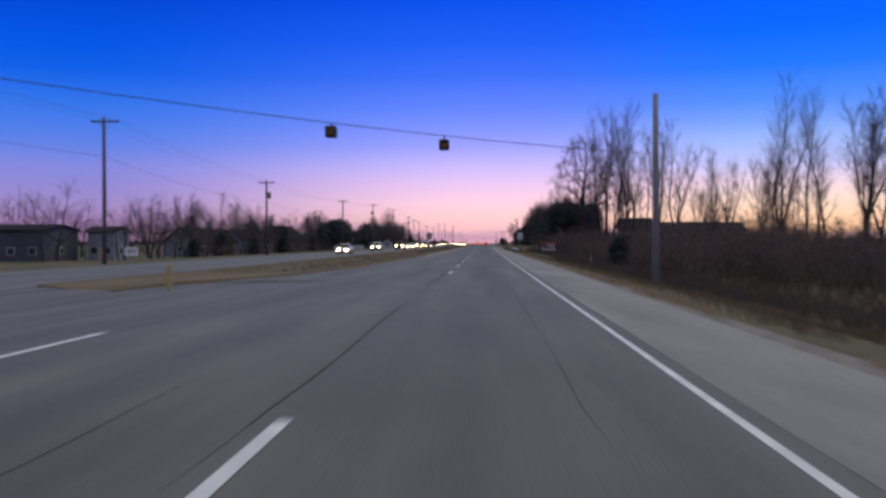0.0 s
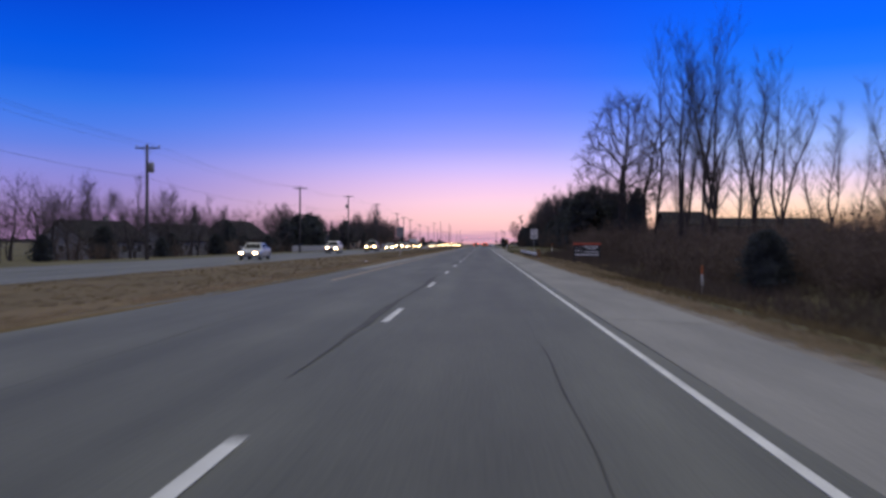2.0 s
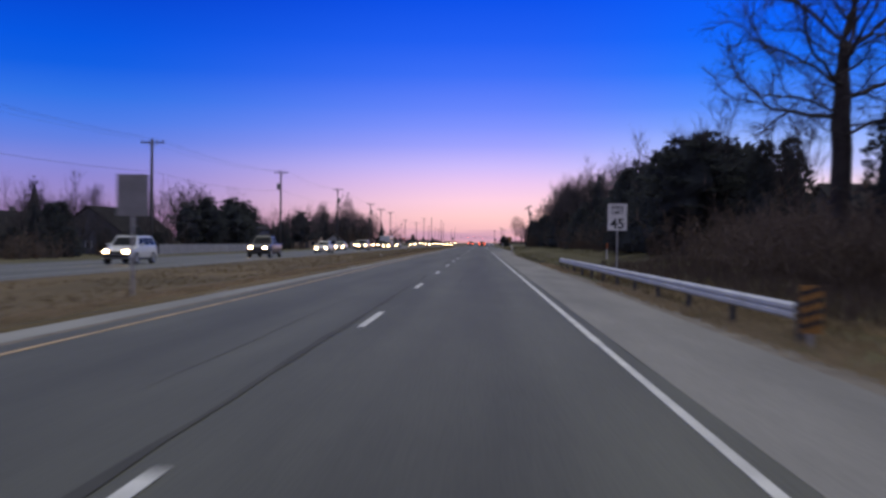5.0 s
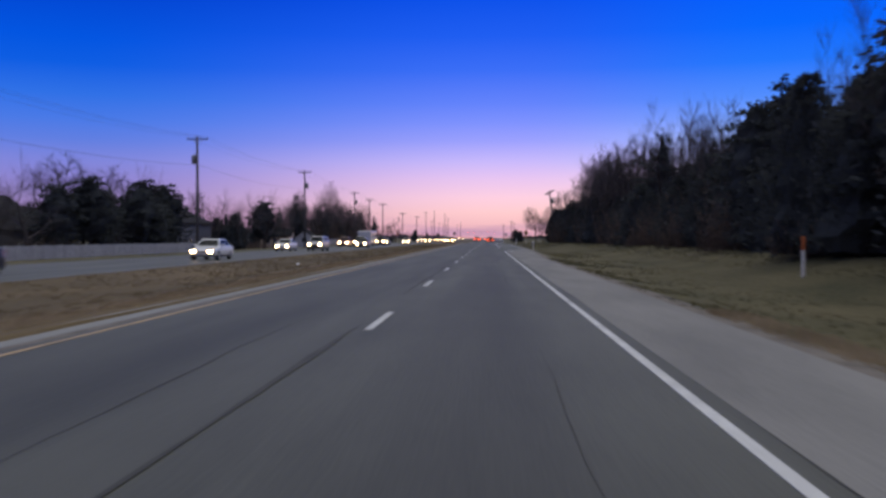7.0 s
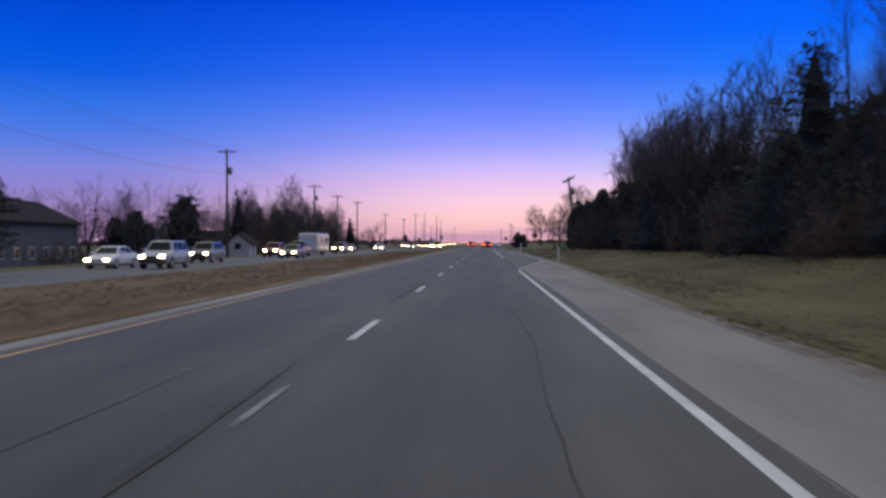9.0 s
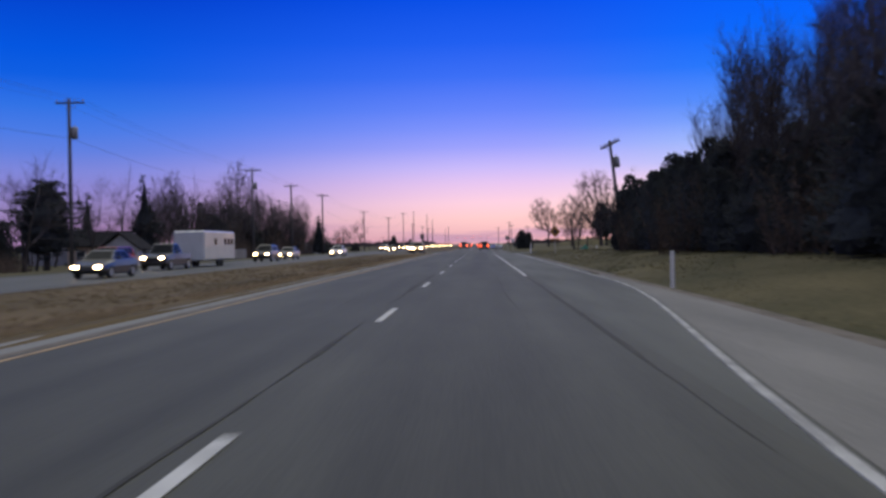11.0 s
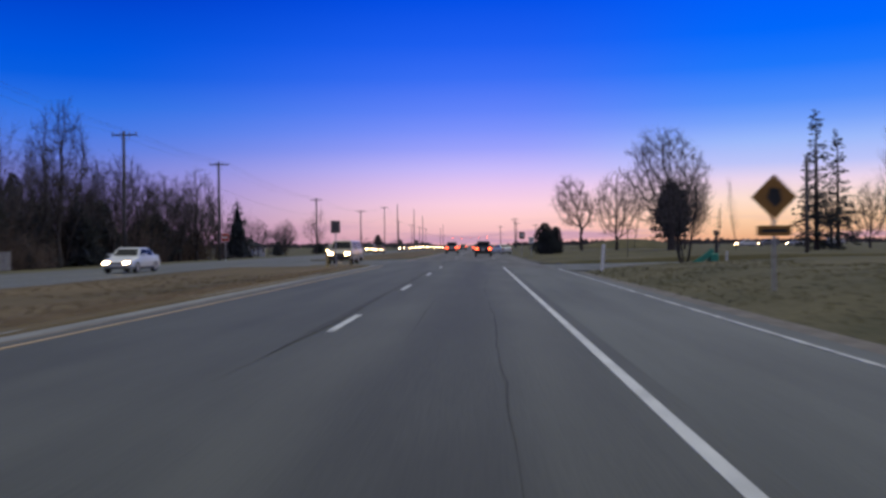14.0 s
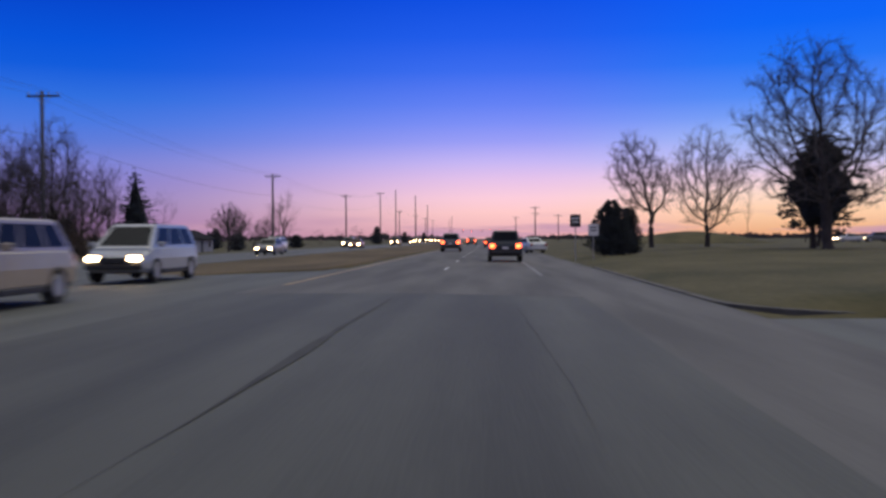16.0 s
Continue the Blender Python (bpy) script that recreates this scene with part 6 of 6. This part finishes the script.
    for sx in (-1, 1):
        g = Shape()
        xa, xb = sorted((sx * w * 0.46, sx * w * 0.80))
        g.box(xa, e - 0.19, hood - 0.36, xb, e + 0.012, hood - 0.20, None, 0.03)
        part("headlight", g, HEAD if lights else PANE, ob, "lit headlight" if lights else "headlight")
        g = Shape()
        xa, xb = sorted((sx * w * 0.60, sx * w * 0.90))
        g.box(xa, -e - 0.012, tail - 0.36, xb, -e + 0.12, tail - 0.12, None, 0.03)
        part("tail_light", g, TAIL if brake else TAIL_OFF, ob, "lit red tail light" if brake else "red tail light")
        g = Shape()
        xa, xb = sorted((sx * (w - 0.02), sx * (w + 0.2)))
        g.box(xa, wb - 0.42, belt, xb, wb - 0.28, belt + 0.15, None, 0.03)
        part("mirror", g, skin, ob)
    if kind != "sedan":
        for sx in (-1, 1):
            g = Shape()
            xa, xb = sorted((sx * w * 0.52, sx * w * 0.70))
            g.box(xa, e - 0.05, low + 0.14, xb, e + 0.036, low + 0.22, None, 0.01)
            part("fog_lamp", g, PANE, ob)
    for sx in (-1, 1):
        g = Shape()
        xa, xb = sorted((sx * w * 0.80, sx * (w + 0.012)))
        g.box(xa, -e + 1.45, low - 0.03, xb, e - 1.4, low + 0.10, None, 0.02)
        part("sill", g, BLACK, ob)
    g = Shape()
    g.box(-w * 0.42, e - 0.05, hood - 0.42, w * 0.42, e + 0.014, hood - 0.24, None, 0.02)
    part("grille", g, BLACK, ob)
    for nm, ya, yb in (("front_bumper", e - 0.14, e + 0.03), ("rear_bumper", -e - 0.03, -e + 0.14)):
        g = Shape()
        g.box(-w * 0.86, ya, low + 0.12, w * 0.86, yb, low + 0.30, None, 0.04)
        part(nm, g, BLACK if kind != "sedan" else skin, ob)
    g = Shape()
    g.box(-0.16, -e - 0.03, tail - 0.40, 0.16, -e - 0.014, tail - 0.28)
    part("number_plate", g, SIGN_WHITE, ob)
    return ob


SILVER, WHITE_P, DARK_P = paint("silver", (0.36, 0.37, 0.38)), paint("white", (0.62, 0.62, 0.61)), paint("black", (0.020, 0.021, 0.024))
RED_P, BLUE_P, GREY_P, TAN_P = paint("red", (0.16, 0.018, 0.018)), paint("blue", (0.03, 0.045, 0.09)), paint("grey", (0.12, 0.12, 0.125)), paint("tan", (0.34, 0.28, 0.2))
ON = "oncoming cars"


def oncoming(kind, colour, words, x, y):
    z = opp_z(x) if x < -12 else -0.07
    return car(kind, colour, words, x, y, z + 0.004, 180, True, ON)


oncoming("sedan", SILVER, "silver saloon car with lit headlights on the oncoming road", -18.0, 120.6)
oncoming("suv", WHITE_P, "white sport utility car with lit headlights", -19.6, 172)
oncoming("pickup", DARK_P, "dark pickup truck with lit headlights", -17.2, 197)
oncoming("sedan", WHITE_P, "white saloon car with lit headlights beside the median", -17.4, 229)
oncoming("sedan", WHITE_P, "white saloon car with lit headlights following in the outer lane", -22.2, 274)
oncoming("suv", GREY_P, "grey sport utility car with lit headlights", -21.2, 291)
oncoming("suv", SILVER, "silver sport utility car with lit headlights", -18.0, 272)
oncoming("sedan", DARK_P, "black saloon car with lit headlights", -17.8, 309)
oncoming("suv", RED_P, "dark red sport utility car with lit headlights", -22.6, 321.5)
oncoming("pickup", DARK_P, "dark pickup truck that tows a white trailer", -20.6, 326.3)
oncoming("suv", DARK_P, "black sport utility car with lit headlights", -20.4, 356)
oncoming("sedan", GREY_P, "dark grey saloon car with lit headlights", -21.2, 371)
oncoming("sedan", WHITE_P, "white saloon car with lit headlights near the crossover", -18.2, 390)
oncoming("van", SILVER, "silver minivan with lit headlights waiting in the crossover", -9.2, 416.4)
oncoming("suv", TAN_P, "tan sport utility car with bright headlights in the crossover", -7.9, 404.6)
far = random.Random(31)
y = 470.0
tint = [("sedan", GREY_P, "grey saloon car"), ("suv", WHITE_P, "white sport utility car"), ("sedan", RED_P, "red saloon car"), ("van", BLUE_P, "blue minivan"), ("suv", DARK_P, "black sport utility car")]
base_cars = []
for i in range(15):
    lane = (-18.0, -21.9)[i % 2] + far.uniform(-0.3, 0.3)
    if i < 5:
        kind, col, words = tint[i]
        base_cars.append(oncoming(kind, col, words + " with lit headlights far along the road", lane, y))
    else:
        copy_thing(base_cars[i % 5], at(lane, y, opp_z(lane) + 0.004, 180))
    y += far.uniform(14, 46)

# the trailer behind the pickup
tr = thing("trailer", "white box trailer with a row of small side windows", "trailer", at(-20.6, 335.6, opp_z(-20.6) + 0.004, 180))
s = Shape()
s.box(-1.2, -4.6, 0.5, 1.2, 4.2, 2.85, None, 0.12)
part("body", s, WHITE_P, tr)
for yy in (-3.6, -2.6, -1.6, 1.2):
    for sx in (-1, 1):
        g = Shape()
        xa, xb = sorted((sx * 1.202, sx * 1.215))
        g.box(xa, yy - 0.35, 1.75, xb, yy + 0.35, 2.25)
        part("window", g, GLASS, tr)
for sx in (-1, 1):
    for yy in (-1.0, -0.1):
        g = Shape()
        g.loft([[(sx * (1.0 + dx), yy + rr_ * math.cos(a), 0.36 + rr_ * math.sin(a)) for a in [2 * math.pi * k / 16 for k in range(16)]] for dx, rr_ in ((-0.1, 0.34), (-0.06, 0.36), (0.06, 0.36), (0.1, 0.33))])
        part("wheel", g, RUBBER, tr)
g = Shape()
g.tube([(0, 4.1, 0.6), (0, 6.4, 0.5)], [0.06, 0.06], 6)
part("drawbar", g, DARK_METAL, tr)

car("suv", DARK_P, "black hatchback car with lit tail lights ahead in the lane", 2.6, 440, road_z(2.5) + 0.004, 0, False, "cars ahead", True)
car("suv", GREY_P, "dark grey car with lit tail lights far ahead", -1.9, 474, 0.004, 0, False, "cars ahead", True)
car("sedan", RED_P, "dark red saloon car with lit tail lights", 1.8, 512, road_z(1.8) + 0.004, 0, False, "cars ahead", True)
car("sedan", DARK_P, "black saloon car with lit tail lights far ahead", -1.8, 560, 0.004, 0, False, "cars ahead", True)
car("sedan", WHITE_P, "white saloon car turning off the road", 5.5, 476, road_z(5.5), 20, True, "cars ahead", False)


# ---- houses and fences ----
def house(x, y, w, d, wall, ridge, turn, walls, label, lit=0, chimney=True, door_mat=None):
    """A house with walls, gabled roof, door and windows; its front looks along -y before the turn."""
    gz = ground_z(x, y)
    ob = thing("house", label, "house", at(x, y, gz, turn), "houses beyond the oncoming road")
    s = Shape()
    t = 0.15
    s.box(-w / 2, -d / 2, -0.4, w / 2, -d / 2 + t, wall)
    part("front_wall", s, walls, ob)
    s = Shape()
    s.box(-w / 2, d / 2 - t, -0.4, w / 2, d / 2, wall)
    part("back_wall", s, walls, ob)
    for sx in (-1, 1):
        s = Shape()
        xa, xb = sorted((sx * w / 2, sx * (w / 2 - t)))
        s.loft([[(xx, -d / 2 + t + 0.003, -0.4), (xx, d / 2 - t - 0.003, -0.4), (xx, d / 2 - t - 0.003, wall), (xx, 0, ridge - 0.12), (xx, -d / 2 + t + 0.003, wall)] for xx in (xa, xb)])
        part("gable_wall", s, walls, ob)
    s = Shape()
    o = 0.45
    slope = (ridge - wall) / (d / 2)
    prof = [(-d / 2 - o, wall - slope * o), (0, ridge), (d / 2 + o, wall - slope * o), (d / 2 + o, wall - slope * o + 0.16), (0, ridge + 0.17), (-d / 2 - o, wall - slope * o + 0.16)]
    s.loft([[(xx, py, pz) for py, pz in prof] for xx in (-w / 2 - o, w / 2 + o)])
    roof = part("roof", s, SHINGLES, ob)
    if chimney:
        g = Shape()
        g.box(w * 0.2, 0.3, ridge - 0.8, w * 0.2 + 0.6, 0.9, ridge + 0.7, None, 0.02)
        part("chimney", g, FENCE_GREY, roof)
    g = Shape()
    g.box(-0.48, -d / 2 - 0.04, 0.1, 0.48, -d / 2 - 0.003, 2.2)
    part("door", g, door_mat or SIDING_DARK, ob)
    n = max(2, int(w / 3))
    for k in range(n):
        wx = -w / 2 + (k + 0.5) * w / n
        if abs(wx) < 1.0:
            continue
        g = Shape()
        g.box(wx - 0.62, -d / 2 - 0.045, 0.95, wx + 0.62, -d / 2 - 0.003, 2.15)
        fr = part("window_frame", g, FENCE_WHITE, ob)
        g = Shape()
        g.box(wx - 0.53, -d / 2 - 0.052, 1.03, wx + 0.53, -d / 2 - 0.047, 2.07)
        part("pane", g, LIT_PANE if (lit and k == lit - 1) else PANE, fr)
    for sx in (-1, 1):
        xa, xb = sorted((sx * (w / 2 + 0.003), sx * (w / 2 + 0.045)))
        g = Shape()
        g.box(xa, -0.6, 1.0, xb, 0.6, 2.1)
        fr = part("window_frame", g, FENCE_WHITE, ob)
        xa, xb = sorted((sx * (w / 2 + 0.047), sx * (w / 2 + 0.052)))
        g = Shape()
        g.box(xa, -0.5, 1.08, xb, 0.5, 2.02)
        part("pane", g, PANE, fr)
    return ob


house(-60.4, 141, 4.3, 6, 4.6, 5.4, 0, STEEL_SIDING, "grey steel outbuilding with a tan door", 0, False, DOOR_TAN)
house(-75, 134, 20, 12, 4.7, 5.6, 0, SIDING_DARK, "long dark building with a low roof", 0, False)
house(-56, 176, 13, 8, 2.9, 5.6, 70, SIDING, "pale house with a dark shingle roof")
house(-54, 203, 14, 8, 2.9, 5.6, 80, SIDING, "pale low house with a dark roof")
house(-60, 232, 12, 8, 3.0, 6.0, 75, SIDING_DARK, "grey house with a dark roof")
house(-61, 272, 16, 12, 3.8, 7.9, 80, SIDING_DARK, "dim house with a broad dark roof")
house(-66, 292, 12, 9, 3.4, 7.2, 85, SIDING, "pale house behind the trees")
house(-50.5, 308, 25, 10, 4.9, 7.3, 90, SIDING_DARK, "long dim grey building with a dark roof", 0, False)
house(-48, 381, 7, 6, 2.9, 4.6, 0, DOOR_TAN, "small tan shed with a gabled roof", 0, False)
house(35, 198, 6.5, 8, 4.0, 6.0, 0, SIDING_DARK, "dark low house behind the roadside trees", 0, False)
house(49.5, 206, 21, 10, 3.6, 5.2, 0, SIDING_DARK, "long dim house behind the roadside trees", 0, False)
house(-62, 338, 13, 9, 3.0, 6.0, 80, SIDING_DARK, "dim house behind bare trees")
house(-70, 420, 13, 9, 3.0, 6.0, 80, SIDING, "pale house behind the leafless trees", 2)
house(-52, 545, 10, 7, 2.5, 3.9, 85, SIDING, "pale house far along the oncoming road", 0, False)
house(-37.5, 362, 3.6, 4.0, 2.1, 3.6, 90, FENCE_WHITE, "small white shed with a steep gable roof", 0, False)


def fence(x, y0, y1, h, material, label, gap):
    ob = thing("fence", label, "fence", at(x, y0, ground_z(x, y0)))
    n = int((y1 - y0) / 2.4)
    base = Shape()
    base.box(-0.05, -0.05, -0.3, 0.05, 0.05, h + 0.08, None, 0.01)
    post_mesh = base.mesh("post", material)
    bd = Shape()
    bd.box(0.052, 0.0, 0.06, 0.075, 0.15, h, None, 0.004)
    board_mesh = bd.mesh("board", material)
    for k in range(n + 1):
        p = part("post", post_mesh, material, ob)
        p.location = (0, k * 2.4, 0)
    m = min(290, int((y1 - y0) / (0.15 + gap)))
    for k in range(m):
        p = part("board", board_mesh, material, ob)
        p.location = (0, k * (0.15 + gap), 0)
    return ob


fence(-37.0, 226, 284, 1.25, FENCE_DULL, "low white board fence along the oncoming road", 0.05)
fence(-37.0, 388, 412, 1.6, FENCE_GREY, "grey weathered board fence before the trees", 0.012)

# low grassy mound at the back of the park
shape = Shape()
shape.loft([[(36 + 15 * k * math.cos(a), 545 + 11 * k * math.sin(a), ground_z(36, 545) - 0.1 + 2.1 * math.cos(k * math.pi / 2) ** 1.3 + 0.06 * noise.noise(Vector((a, k * 3, 1)))) for a in [2 * math.pi * i / 28 for i in range(28)]] for k in (1.0, 0.86, 0.7, 0.52, 0.34, 0.16, 0.05)])
tagged(part("mound", shape, GRASS, smooth=True), "low mound of winter grass behind the park", "mound", kind="structure")

# cars parked behind the park
for kind, colour, words, x, y, turn in [("sedan", WHITE_P, "white saloon car parked behind the park", 62, 545, 100), ("suv", GREY_P, "grey sport utility car parked behind the park", 68, 548, 84), ("sedan", SILVER, "silver saloon car parked behind the park", 75, 550, 96), ("van", WHITE_P, "white minivan parked behind the park", 84, 552, 88)]:
    car(kind, colour, words, x, y, ground_z(x, y) + 0.05, turn, True, "cars parked behind the park")

# playground slide in the park
gz = ground_z(17.6, 397)
slide = thing("playground_slide", "green plastic playground slide with a dark post", "slide", at(17.6, 397.4, gz))
s = Shape()
s.tube([(0, 0, -0.3), (0, 0, 2.2)], [0.1, 0.1], 8)
part("post", s, DARK_METAL, slide)
s = Shape()
s.box(-0.16, -0.16, 2.2, 0.16, 0.16, 2.5, None, 0.05)
part("cap", s, DARK_METAL, slide)
s = Shape()
s.loft([[(-0.25 - u * 1.3, -0.35, 1.05 - 0.95 * u ** 0.8), (-0.25 - u * 1.3, 0.35, 1.05 - 0.95 * u ** 0.8), (-0.25 - u * 1.3, 0.35, 1.35 - 0.95 * u ** 0.8), (-0.25 - u * 1.3, 0.3, 1.12 - 0.95 * u ** 0.8),
         (-0.25 - u * 1.3, -0.3, 1.12 - 0.95 * u ** 0.8), (-0.25 - u * 1.3, -0.35, 1.35 - 0.95 * u ** 0.8)] for u in (0, 0.25, 0.5, 0.75, 1.0)])
part("chute", s, SLIDE_GREEN, slide)
s = Shape()
s.box(-0.5, -0.4, 0, 0.05, 0.4, 1.0, None, 0.05)
part("ladder_box", s, SLIDE_GREEN, slide)

# scraps of litter on the median
for x, y, turn in ((-9.3, 219.1, 20), (-7.6, 114.5, 70)):
    z = -0.01 - 0.16 * math.sin(math.pi * (x + 14.05) / 9.05) + 0.010 * (x + 5.0)
    scrap = thing("litter", "small crumpled pale scrap of plastic on the median", "litter", at(x, y, z, turn), "scraps of litter")
    s = Shape()
    s.loft([[(-0.12, -0.08, 0), (0.11, -0.09, 0.01), (0.13, 0.08, 0), (-0.10, 0.09, 0)], [(-0.09, -0.05, 0.07), (0.07, -0.06, 0.05), (0.09, 0.05, 0.09), (-0.05, 0.07, 0.05)]])
    part("scrap", s, SIGN_WHITE, scrap)
